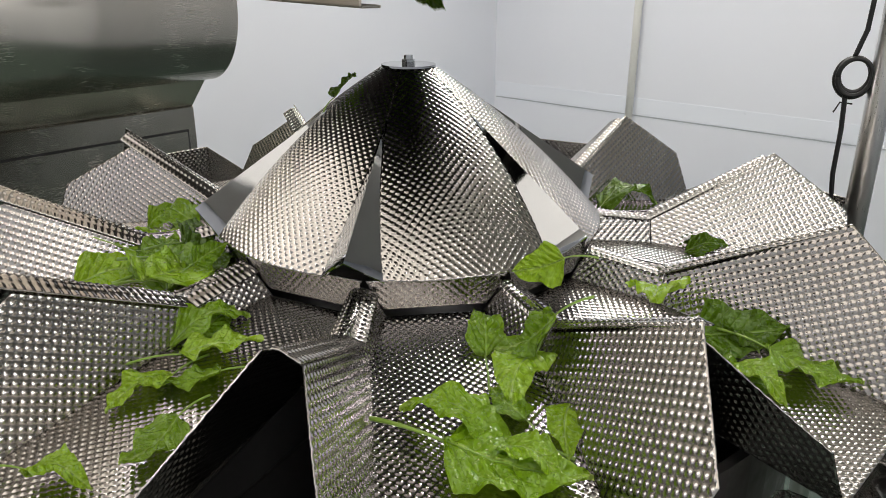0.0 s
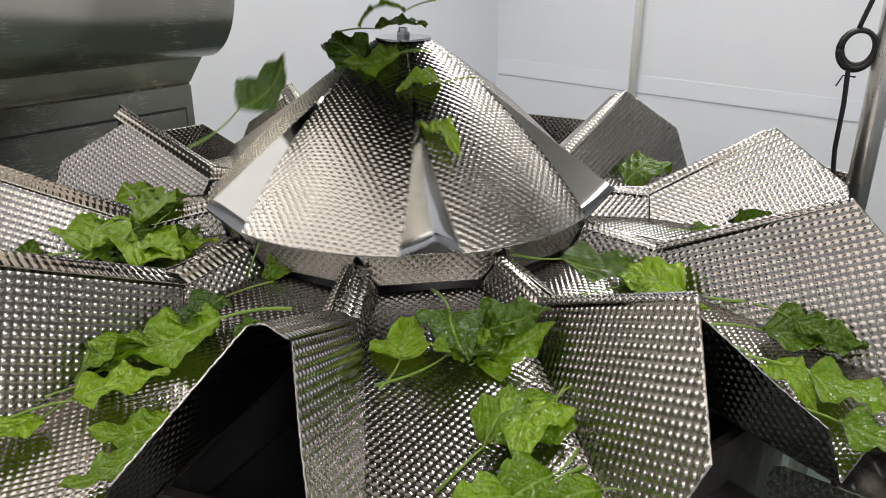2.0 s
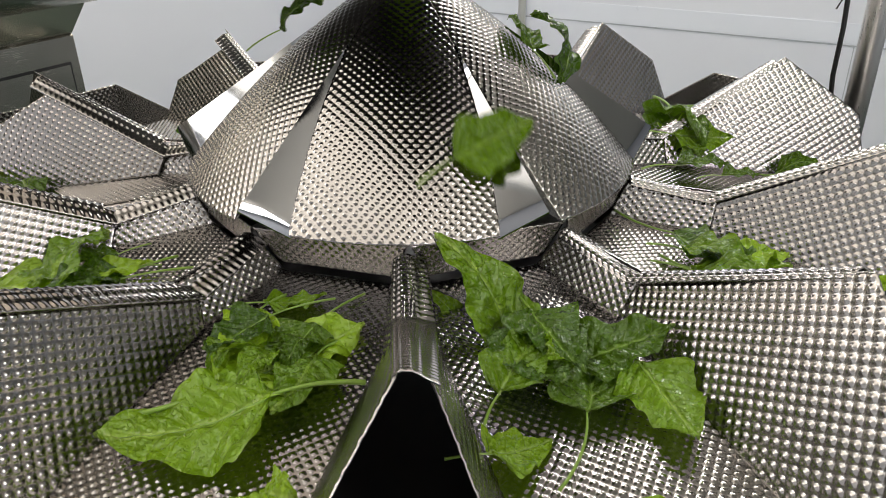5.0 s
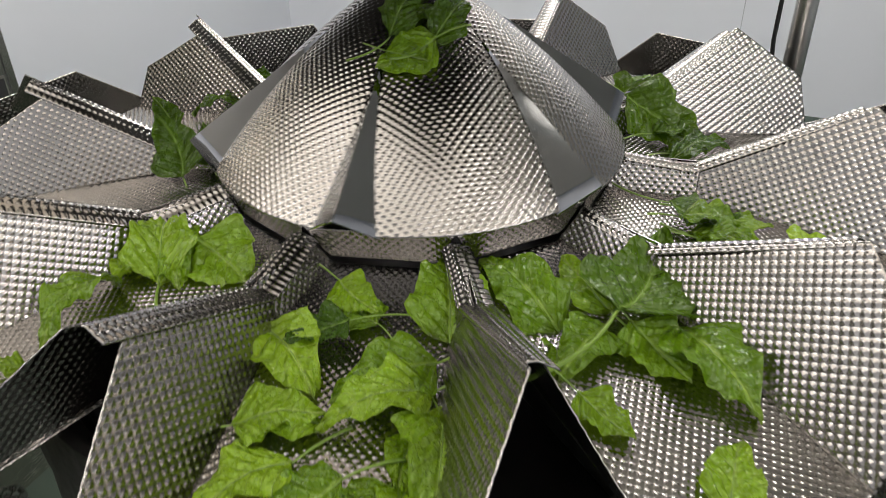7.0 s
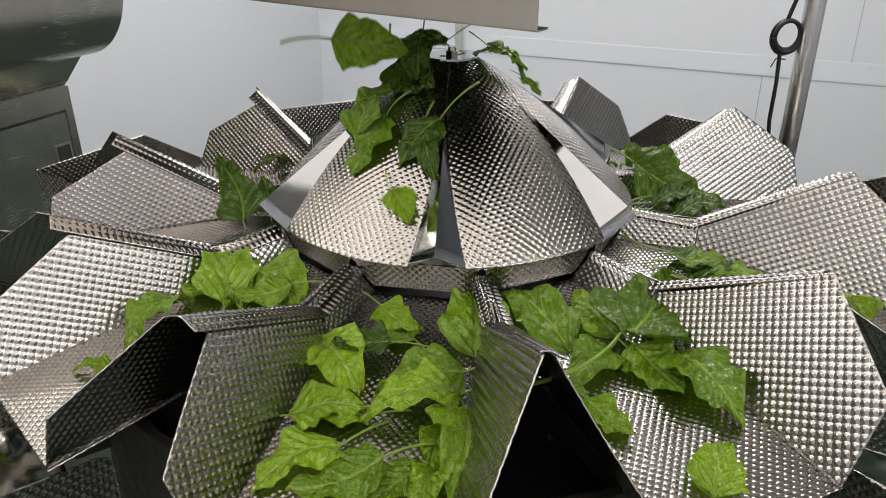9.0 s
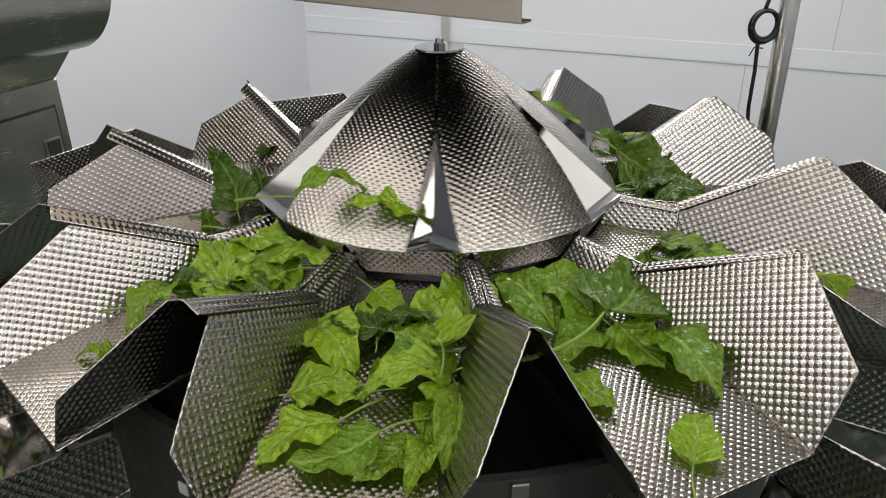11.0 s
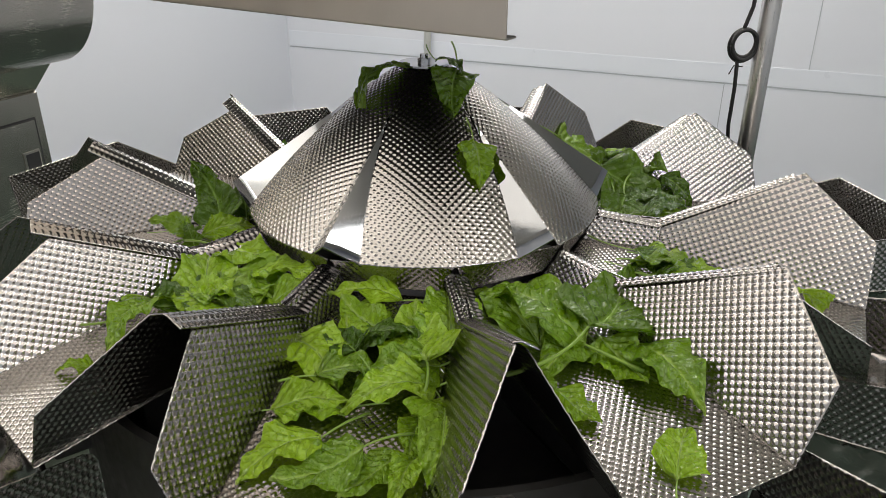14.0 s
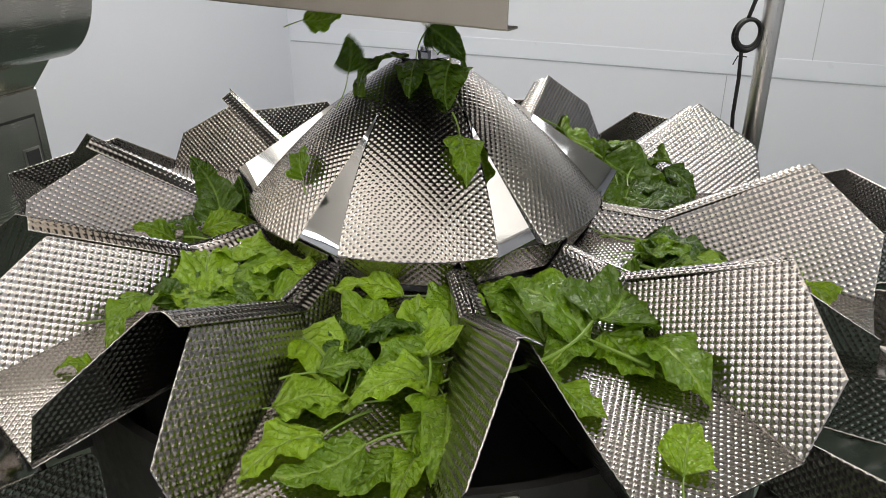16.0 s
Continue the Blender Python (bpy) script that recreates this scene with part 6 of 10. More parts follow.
    walk(leaves[70], [
        (0, pose(-0.094, -0.017, 0.133, 30, -28, -53)), (0.1, pose(-0.094, -0.018, 0.133, 30, -28, -52)),
        (0.2, pose(-0.094, -0.020, 0.133, 30, -28, -51)), (0.3, pose(-0.094, -0.016, 0.133, 30, -28, -53)),
        (0.4, pose(-0.095, -0.005, 0.133, 30, -28, -60)), (0.65, pose(-0.310, -0.016, -0.030, 20, -46, -38)),
        (0.73, pose(-0.339, -0.037, -0.061, -5, -38, 22)), (0.82, pose(-0.368, -0.057, -0.091, -10, -18, 67)),
        (0.9, pose(-0.398, -0.077, -0.122, 0, -0, 108)), (4.7, pose(-0.398, -0.077, -0.122, 0, 0, 108)),
        (5.83712, pose(-0.670, -0.204, -0.150, 0, 0, 108)), (6.08712, pose(-0.742, -0.241, -0.400, -35, 10, 108)),
        (16, pose(-0.742, -0.241, -0.400, -35, 10, 108)),
    ])
    walk(leaves[71], [
        (0, pose(0.031, -0.005, 0.250, -53, 43, -141)), (0.23, pose(0.152, -0.049, 0.090, -86, 29, 172)),
        (0.36, pose(0.298, -0.100, -0.014, -35, 29, -140)), (0.5, pose(0.443, -0.150, -0.118, 0, 0, -108)),
        (16, pose(0.443, -0.150, -0.118, 0, 0, -108)),
    ])
    walk(leaves[72], [
        (0, pose(0.008, -0.001, 0.314, -76, 45, -168)), (0.13, pose(0.048, -0.064, 0.242, 40, 72, -47)),
        (0.27, pose(0.088, -0.126, 0.171, 74, 20, -9)), (0.4, pose(0.129, -0.189, 0.099, 74, -35, 3)),
        (0.5, pose(0.144, -0.245, 0.008, 69, -37, 7)), (0.68, pose(0.194, -0.267, -0.030, 34, -55, 38)),
        (0.73, pose(0.210, -0.309, -0.058, -10, -49, 120)), (0.79, pose(0.226, -0.352, -0.086, -16, -22, 172)),
        (0.85, pose(0.242, -0.394, -0.114, 0, -0, -144)), (16, pose(0.242, -0.394, -0.114, 0, -0, -144)),
    ])
    walk(leaves[73], [
        (0, pose(-0.187, -0.059, 0.718, 81, -31, 30)), (0.3, pose(-0.187, -0.059, 0.268, 81, -31, 30)),
        (0.4, pose(-0.181, -0.082, 0.179, 12, -66, 86)), (0.5, pose(-0.174, -0.105, 0.091, -65, -35, 152)),
        (0.7, pose(-0.314, -0.102, -0.030, -95, -47, -172)), (0.8, pose(-0.365, -0.106, -0.080, -31, -37, 131)),
        (0.9, pose(-0.416, -0.110, -0.130, 0, -0, 108)), (4.7, pose(-0.416, -0.110, -0.130, 0, 0, 108)),
        (6.02179, pose(-0.661, -0.232, -0.150, 0, 0, 108)), (6.27179, pose(-0.742, -0.241, -0.400, -35, 10, 108)),
        (16, pose(-0.742, -0.241, -0.400, -35, 10, 108)),
    ])
    walk(leaves[74], [
        (0, pose(-0.037, 0.003, 0.670, 64, 48, -37)), (0.3, pose(-0.037, 0.003, 0.220, 64, 48, -37)),
        (0.5, pose(-0.042, -0.047, 0.137, 22, 46, -77)), (0.75, pose(-0.194, -0.267, -0.030, -4, 27, -104)),
        (0.88, pose(-0.207, -0.311, -0.078, -10, 12, -161)), (1, pose(-0.219, -0.355, -0.126, 0, -0, 144)),
        (4.7, pose(-0.219, -0.355, -0.126, 0, 0, 144)), (6.25099, pose(-0.421, -0.559, -0.150, 0, 0, 144)),
        (6.50099, pose(-0.458, -0.631, -0.400, -35, 10, 144)), (16, pose(-0.458, -0.631, -0.400, -35, 10, 144)),
    ])
    walk(leaves[75], [
        (0, pose(-0.293, -0.142, -0.076, 31, 45, -41)), (0.5, pose(-0.293, -0.142, -0.076, 31, 45, -41)),
        (0.6, pose(-0.347, -0.133, -0.091, 38, 22, 12)), (0.7, pose(-0.401, -0.124, -0.107, 24, 2, 59)),
        (0.8, pose(-0.455, -0.114, -0.122, 0, -0, 108)), (4.7, pose(-0.455, -0.114, -0.122, 0, 0, 108)),
        (5.92259, pose(-0.663, -0.225, -0.150, 0, 0, 108)), (6.17259, pose(-0.742, -0.241, -0.400, -35, 10, 108)),
        (16, pose(-0.742, -0.241, -0.400, -35, 10, 108)),
    ])
    walk(leaves[76], [
        (0, pose(-0.038, -0.019, 0.652, 97, 13, 30)), (0.3, pose(-0.038, -0.019, 0.652, 97, 13, 30)),
        (0.65, pose(0.022, -0.025, 0.300, 67, 12, 57)), (0.8, pose(0.073, -0.035, 0.143, 34, -0, 55)),
        (0.9, pose(0.059, -0.056, 0.143, 34, -0, 38)), (1, pose(0.040, -0.071, 0.143, 34, -0, 20)),
        (1.1, pose(0.016, -0.080, 0.143, 34, -0, 2)), (1.2, pose(-0.009, -0.081, 0.143, 34, -0, -15)),
        (1.3, pose(-0.032, -0.075, 0.143, 34, -0, -32)), (1.4, pose(-0.054, -0.061, 0.143, 34, -0, -51)),
        (1.65, pose(-0.206, -0.232, -0.030, 38, 14, -30)), (1.73, pose(-0.231, -0.258, -0.059, 35, -5, 26)),
        (1.82, pose(-0.256, -0.284, -0.089, 16, -12, 86)), (1.9, pose(-0.282, -0.310, -0.118, 0, -0, 144)),
        (6.6, pose(-0.280, -0.313, -0.118, -1, -4, 94)), (11.3, pose(-0.277, -0.316, -0.117, 1, -8, 43)),
        (16, pose(-0.275, -0.319, -0.117, 6, -9, -8)),
    ])
    walk(leaves[77], [
        (0, pose(-0.006, 0.020, 0.714, -25, 73, 158)), (1, pose(-0.006, 0.020, 0.714, -25, 73, 158)),
        (1.18, pose(-0.007, 0.002, 0.507, 146, 79, 4)), (1.35, pose(-0.009, -0.017, 0.300, 124, 52, 18)),
        (1.5, pose(-0.013, -0.049, 0.151, 86, 32, -15)), (1.75, pose(0.000, -0.330, -0.030, 95, 12, 9)),
        (1.83, pose(0.002, -0.360, -0.058, 72, 50, -45)), (1.92, pose(0.004, -0.390, -0.086, 10, 42, -134)),
        (2, pose(0.005, -0.420, -0.114, 0, -0, 180)), (4.7, pose(0.005, -0.420, -0.114, 0, 0, 180)),
        (5.89229, pose(-0.029, -0.700, -0.150, 0, 0, 180)), (6.14229, pose(0.000, -0.780, -0.400, -35, 10, 180)),
        (16, pose(0.000, -0.780, -0.400, -35, 10, 180)),
    ])
    walk(leaves[78], [
        (0, pose(0.034, -0.056, 0.719, 43, 7, -47)), (1, pose(0.034, -0.056, 0.719, 43, 7, -47)),
        (1.18, pose(0.034, -0.053, 0.509, 66, 0, -15)), (1.35, pose(0.033, -0.051, 0.300, 82, -17, 14)),
        (1.5, pose(0.039, -0.057, 0.166, 94, -17, -23)), (1.7, pose(0.094, -0.129, 0.090, 115, -38, -5)),
        (1.79, pose(0.163, -0.201, 0.017, 70, -81, 72)), (1.87, pose(0.232, -0.273, -0.057, -15, -44, -172)),
        (1.95, pose(0.301, -0.344, -0.130, 0, -0, -144)), (16, pose(0.301, -0.344, -0.130, 0, -0, -144)),
    ])
    walk(leaves[79], [
        (0, pose(0.085, -0.050, 0.704, 153, 33, -10)), (1, pose(0.085, -0.050, 0.704, 153, 33, -10)),
        (1.35, pose(0.068, -0.078, 0.300, 121, 74, 9)), (1.5, pose(0.068, -0.116, 0.128, -27, 70, -132)),
        (1.7, pose(0.194, -0.267, -0.030, -166, 81, 103)), (1.8, pose(0.227, -0.324, -0.078, -20, 47, -133)),
        (1.9, pose(0.260, -0.381, -0.126, 0, -0, -144)), (16, pose(0.260, -0.381, -0.126, 0, -0, -144)),
    ])
    walk(leaves[80], [
        (0, pose(0.089, -0.046, 0.649, -51, -16, -18)), (0.9, pose(0.089, -0.046, 0.649, -51, -16, -18)),
        (1.25, pose(0.013, -0.076, 0.300, 19, -19, -60)), (1.4, pose(-0.045, -0.115, 0.112, 32, 11, -48)),
        (1.5, pose(-0.079, -0.095, 0.112, 32, 11, -66)), (1.6, pose(-0.103, -0.067, 0.112, 32, 11, -83)),
        (1.7, pose(-0.119, -0.032, 0.112, 32, 11, -101)), (1.95, pose(-0.299, -0.080, -0.030, 43, -6, -86)),
        (2.03, pose(-0.343, -0.102, -0.061, 34, 12, -140)), (2.12, pose(-0.386, -0.124, -0.091, 14, 15, 163)),
        (2.2, pose(-0.429, -0.146, -0.122, 0, -0, 108)), (4.7, pose(-0.429, -0.146, -0.122, 0, 0, 108)),
        (6.00448, pose(-0.670, -0.202, -0.150, 0, 0, 108)), (6.25448, pose(-0.742, -0.241, -0.400, -35, 10, 108)),
        (16, pose(-0.742, -0.241, -0.400, -35, 10, 108)),
    ])
    walk(leaves[81], [
        (0, pose(0.036, -0.011, 0.679, 137, 58, 144)), (0.9, pose(0.036, -0.011, 0.679, 137, 58, 144)),
        (1.07, pose(0.063, -0.034, 0.489, 53, 54, 78)), (1.25, pose(0.090, -0.057, 0.300, 14, 22, 61)),
        (1.4, pose(0.150, -0.105, 0.065, 41, 5, 51)), (1.5, pose(0.110, -0.147, 0.065, 41, 5, 33)),
        (1.6, pose(0.062, -0.173, 0.065, 41, 5, 16)), (1.85, pose(0.105, -0.292, -0.030, 29, 18, -4)),
        (1.98, pose(0.181, -0.310, -0.074, 8, 19, -77)), (2.1, pose(0.258, -0.328, -0.118, 0, -0, -144)),
        (16, pose(0.258, -0.328, -0.118, 0, -0, -144)),
    ])
    walk(leaves[82], [
        (0, pose(0.026, 0.058, 0.645, 121, -27, 73)), (0.7, pose(0.026, 0.058, 0.645, 121, -27, 73)),
        (1.05, pose(-0.016, -0.094, 0.300, 78, -4, 45)), (1.5, pose(-0.054, -0.235, 0.010, 92, -8, 12)),
        (1.65, pose(0.000, -0.330, -0.030, 88, -6, 42)), (1.8, pose(-0.009, -0.451, -0.114, 40, -33, 115)),
        (4.7, pose(-0.009, -0.451, -0.114, 40, -33, 115)), (6.13501, pose(-0.002, -0.700, -0.150, 40, -33, 115)),
        (6.38501, pose(0.000, -0.780, -0.400, 5, -23, 115)), (16, pose(0.000, -0.780, -0.400, 5, -23, 115)),
    ])
    walk(leaves[83], [
        (0, pose(0.020, -0.039, 0.684, 72, -29, -130)), (1.5, pose(0.020, -0.039, 0.684, 72, -29, -130)),
        (1.68, pose(-0.035, -0.042, 0.492, 40, -20, -90)), (1.85, pose(-0.090, -0.045, 0.300, 21, 4, -61)),
        (2, pose(-0.197, -0.059, 0.099, 51, 23, -52)), (2.2, pose(-0.314, -0.102, -0.030, 54, 17, -22)),
        (2.27, pose(-0.355, -0.117, -0.063, 43, -4, 19)), (2.33, pose(-0.397, -0.132, -0.097, 21, -11, 64)),
        (2.4, pose(-0.438, -0.147, -0.130, 0, -0, 108)), (4.7, pose(-0.438, -0.147, -0.130, 0, 0, 108)),
        (6.11786, pose(-0.663, -0.225, -0.150, 0, 0, 108)), (6.36786, pose(-0.742, -0.241, -0.400, -35, 10, 108)),
        (16, pose(-0.742, -0.241, -0.400, -35, 10, 108)),
    ])
    walk(leaves[84], [
        (0, pose(0.024, -0.078, 0.718, -67, -7, -178)), (1.2, pose(0.024, -0.078, 0.718, -67, -7, -178)),
        (1.55, pose(-0.087, -0.128, 0.300, -15, -53, 129)), (2, pose(-0.194, -0.195, -0.114, -62, -42, 153)),
        (2.15, pose(-0.194, -0.267, -0.030, -43, -51, 113)), (2.22, pose(-0.239, -0.291, -0.078, -23, -23, 125)),
        (2.3, pose(-0.284, -0.316, -0.126, 0, -0, 144)), (4.7, pose(-0.284, -0.316, -0.126, 0, 0, 144)),
        (5.97966, pose(-0.419, -0.561, -0.150, 0, 0, 144)), (6.22966, pose(-0.458, -0.631, -0.400, -35, 10, 144)),
        (16, pose(-0.458, -0.631, -0.400, -35, 10, 144)),
    ])
    walk(leaves[85], [
        (0, pose(-0.076, -0.015, 0.719, -49, -16, -174)), (0.85, pose(-0.076, -0.015, 0.719, -49, -16, -174)),
        (1.15, pose(-0.030, -0.006, 0.270, -95, 0, 178)), (1.28, pose(-0.053, -0.045, 0.155, -76, -11, -150)),
        (1.56, pose(-0.237, -0.200, -0.010, -75, -29, 180)), (1.7, pose(-0.246, -0.208, -0.163, -87, -19, -180)),
        (2, pose(-0.246, -0.208, -0.163, -87, -19, -180)), (2.15, pose(-0.256, -0.286, -0.143, -41, -17, 158)),
        (2.3, pose(-0.266, -0.365, -0.122, 0, -0, 144)), (4.7, pose(-0.266, -0.365, -0.122, 0, 0, 144)),
        (6.14537, pose(-0.400, -0.575, -0.150, 0, 0, 144)), (6.39537, pose(-0.458, -0.631, -0.400, -35, 10, 144)),
        (16, pose(-0.458, -0.631, -0.400, -35, 10, 144)),
    ])
    walk(leaves[86], [
        (0, pose(-0.011, 0.021, 0.683, 54, -15, -67)), (1.3, pose(-0.011, 0.021, 0.683, 54, -15, -67)),
        (1.65, pose(-0.008, 0.013, 0.300, 28, -5, -40)), (1.8, pose(-0.008, 0.008, 0.173, 4, -13, -60)),
        (1.9, pose(-0.005, 0.010, 0.173, 4, -13, -79)), (2, pose(-0.001, 0.011, 0.173, 4, -13, -98)),
        (2.1, pose(0.003, 0.011, 0.173, 4, -13, -118)), (2.2, pose(0.006, 0.009, 0.173, 4, -13, -137)),
        (2.3, pose(0.009, 0.007, 0.173, 4, -13, -156)), (2.4, pose(0.011, 0.004, 0.173, 4, -13, -173)),
        (2.5, pose(0.011, 0.001, 0.173, 4, -13, 170)), (2.6, pose(0.011, -0.002, 0.173, 4, -13, 153)),
        (2.85, pose(0.303, -0.067, -0.030, 23, -16, 164)), (2.98, pose(0.361, -0.081, -0.074, 8, -13, -151)),
        (3.1, pose(0.420, -0.095, -0.118, 0, 0, -108)), (16, pose(0.420, -0.095, -0.118, 0, 0, -108)),
    ])
    walk(leaves[87], [
        (0, pose(0.008, 0.090, 0.719, 24, -6, 10)), (1.3, pose(0.008, 0.090, 0.719, 24, -6, 10)),
        (1.65, pose(-0.032, 0.007, 0.300, 30, -34, 24)), (1.8, pose(-0.071, -0.058, 0.138, 13, -32, 65)),
        (1.9, pose(-0.086, -0.031, 0.138, 13, -32, 46)), (2, pose(-0.091, -0.002, 0.138, 13, -32, 27)),
        (2.1, pose(-0.086, 0.030, 0.138, 13, -32, 7)), (2.2, pose(-0.071, 0.057, 0.138, 13, -32, -13)),
        (2.45, pose(-0.243, 0.193, -0.030, -11, -21, 5)), (2.7, pose(-0.241, 0.331, -0.114, 0, -0, 36)),
        (9.35, pose(-0.193, 0.438, -0.128, -1, 1, 79)), (16, pose(-0.146, 0.545, -0.142, -1, 2, 122)),
    ])
    walk(leaves[88], [
        (0, pose(-0.072, -0.010, 0.682, 24, -8, -76)), (2.5, pose(-0.072, -0.010, 0.682, 24, -8, -76)),
        (2.85, pose(-0.075, -0.039, 0.300, 73, 40, -24)), (3, pose(-0.092, -0.069, 0.127, 89, 9, -9)),
        (3.2, pose(-0.194, -0.267, -0.030, 94, -20, -10)), (3.27, pose(-0.203, -0.291, -0.063, 61, -45, 42)),
        (3.33, pose(-0.212, -0.315, -0.097, 14, -34, 106)), (3.4, pose(-0.222, -0.339, -0.130, 0, -0, 144)),
        (4.7, pose(-0.222, -0.339, -0.130, 0, 0, 144)), (6.15859, pose(-0.419, -0.561, -0.150, 0, 0, 144)),
        (6.40859, pose(-0.458, -0.631, -0.400, -35, 10, 144)), (16, pose(-0.458, -0.631, -0.400, -35, 10, 144)),
    ])
    walk(leaves[89], [
        (0, pose(-0.046, -0.054, 0.667, -91, 23, 125)), (2.2, pose(-0.046, -0.054, 0.667, -91, 23, 125)),
        (2.55, pose(-0.088, -0.113, 0.300, -69, 17, -180)), (3, pose(-0.140, -0.183, 0.022, -91, -9, 168)),
        (3.2, pose(-0.194, -0.267, -0.030, -83, -11, -164)), (3.3, pose(-0.212, -0.332, -0.078, -40, -15, 167)),
        (3.4, pose(-0.230, -0.396, -0.126, 0, -0, 144)), (4.7, pose(-0.230, -0.396, -0.126, 0, 0, 144)),
        (6.0195, pose(-0.393, -0.579, -0.150, 0, 0, 144)), (6.2695, pose(-0.458, -0.631, -0.400, -35, 10, 144)),
        (16, pose(-0.458, -0.631, -0.400, -35, 10, 144)),
    ])
    walk(leaves[90], [
        (0, pose(-0.001, 0.059, 0.661, 11, 7, -158)), (1.75, pose(-0.001, 0.059, 0.661, 11, 7, -158)),
        (2.05, pose(-0.000, 0.024, 0.270, -13, 22, -121)), (2.18, pose(-0.034, -0.061, 0.155, -40, 44, -112)),
        (2.46, pose(-0.152, -0.270, -0.010, 35, 52, -57)), (2.6, pose(-0.153, -0.271, -0.052, 11, 52, -78)),
        (3, pose(-0.153, -0.271, -0.052, 11, 52, -78)), (3.15, pose(-0.211, -0.285, -0.087, -16, 28, -157)),
        (3.3, pose(-0.270, -0.300, -0.122, 0, -0, 144)), (4.7, pose(-0.270, -0.300, -0.122, 0, 0, 144)),
        (6.26086, pose(-0.388, -0.583, -0.150, 0, 0, 144)), (6.51086, pose(-0.458, -0.631, -0.400, -35, 10, 144)),
        (16, pose(-0.458, -0.631, -0.400, -35, 10, 144)),
    ])
    walk(leaves[91], [
        (0, pose(-0.082, 0.038, 0.679, 106, 64, -8)), (2.5, pose(-0.082, 0.038, 0.679, 106, 64, -8)),
        (2.85, pose(-0.014, -0.050, 0.300, 93, 43, 31)), (3, pose(0.037, -0.130, 0.088, 100, 13, 17)),
        (3.2, pose(0.000, -0.330, -0.030, 85, 29, 33)), (3.27, pose(-0.011, -0.365, -0.059, 71, -7, 75)),
        (3.33, pose(-0.022, -0.400, -0.089, 33, -21, 129)), (3.4, pose(-0.033, -0.435, -0.118, 0, -0, 180)),
        (4.7, pose(-0.033, -0.435, -0.118, 0, 0, 180)), (5.87641, pose(0.001, -0.700, -0.150, 0, 0, 180)),
        (6.12641, pose(0.000, -0.780, -0.400, -35, 10, 180)), (16, pose(0.000, -0.780, -0.400, -35, 10, 180)),
    ])
    walk(leaves[92], [
        (0, pose(0.071, -0.070, 0.653, 25, 21, -78)), (2.5, pose(0.071, -0.070, 0.653, 25, 21, -78)),
        (2.85, pose(0.084, -0.087, 0.300, 65, 59, -35)), (3, pose(0.111, -0.118, 0.113, 85, 31, -36)),
        (3.2, pose(0.194, -0.267, -0.030, 87, 60, -30)), (3.3, pose(0.224, -0.307, -0.072, 13, 44, -115)),
        (3.4, pose(0.254, -0.347, -0.114, 0, -0, -144)), (16, pose(0.254, -0.347, -0.114, 0, -0, -144)),
    ])
    walk(leaves[93], [
        (0, pose(-0.051, -0.012, 0.652, -0, -16, 108)), (2.5, pose(-0.051, -0.012, 0.652, -0, -16, 108)),
        (2.67, pose(-0.021, -0.033, 0.476, 14, -46, 78)), (2.85, pose(0.008, -0.053, 0.300, 63, -59, 16)),
        (3, pose(0.057, -0.097, 0.142, 80, -26, 5)), (3.25, pose(0.194, -0.267, -0.030, 103, -22, -25)),
        (3.33, pose(0.214, -0.299, -0.063, 78, 11, -57)), (3.42, pose(0.234, -0.332, -0.097, 36, 21, -103)),
        (3.5, pose(0.254, -0.364, -0.130, 0, -0, -144)), (16, pose(0.254, -0.364, -0.130, 0, -0, -144)),
    ])
    walk(leaves[94], [
        (0, pose(-0.034, 0.000, 0.665, 2, 48, -59)), (2.2, pose(-0.034, 0.000, 0.665, 2, 48, -59)),
        (2.55, pose(-0.139, -0.029, 0.300, 34, 32, -74)), (3, pose(-0.252, -0.058, -0.008, 62, 26, -36)),
        (3.15, pose(-0.314, -0.102, -0.030, 41, 13, -24)), (3.22, pose(-0.357, -0.118, -0.078, 35, 0, 10)),
        (3.3, pose(-0.399, -0.135, -0.126, 23, -7, 46)), (4.7, pose(-0.399, -0.135, -0.126, 23, -7, 46)),
        (6.15296, pose(-0.672, -0.197, -0.150, 23, -7, 46)), (6.40296, pose(-0.742, -0.241, -0.400, -12, 3, 46)),
        (16, pose(-0.742, -0.241, -0.400, -12, 3, 46)),
    ])
    walk(leaves[95], [
        (0, pose(-0.057, 0.010, 0.709, 41, -7, -54)), (2.9, pose(-0.057, 0.010, 0.709, 41, -7, -54)),
        (3.25, pose(-0.115, -0.050, 0.300, 58, 33, -59)), (3.4, pose(-0.184, -0.108, 0.037, 43, 1, -66)),
        (3.5, pose(-0.205, -0.060, 0.037, 43, 1, -80)), (3.6, pose(-0.213, -0.023, 0.037, 43, 1, -91)),
        (3.85, pose(-0.308, -0.033, -0.030, 44, 24, -98)), (3.93, pose(-0.347, -0.064, -0.061, 22, 32, -153)),
        (4.02, pose(-0.385, -0.095, -0.091, 3, 21, 153)), (4.1, pose(-0.424, -0.126, -0.122, 0, -0, 108)),
        (4.7, pose(-0.424, -0.126, -0.122, 0, 0, 108)), (5.82952, pose(-0.658, -0.241, -0.150, 0, 0, 108)),
        (6.07952, pose(-0.742, -0.241, -0.400, -35, 10, 108)), (16, pose(-0.742, -0.241, -0.400, -35, 10, 108)),
    ])
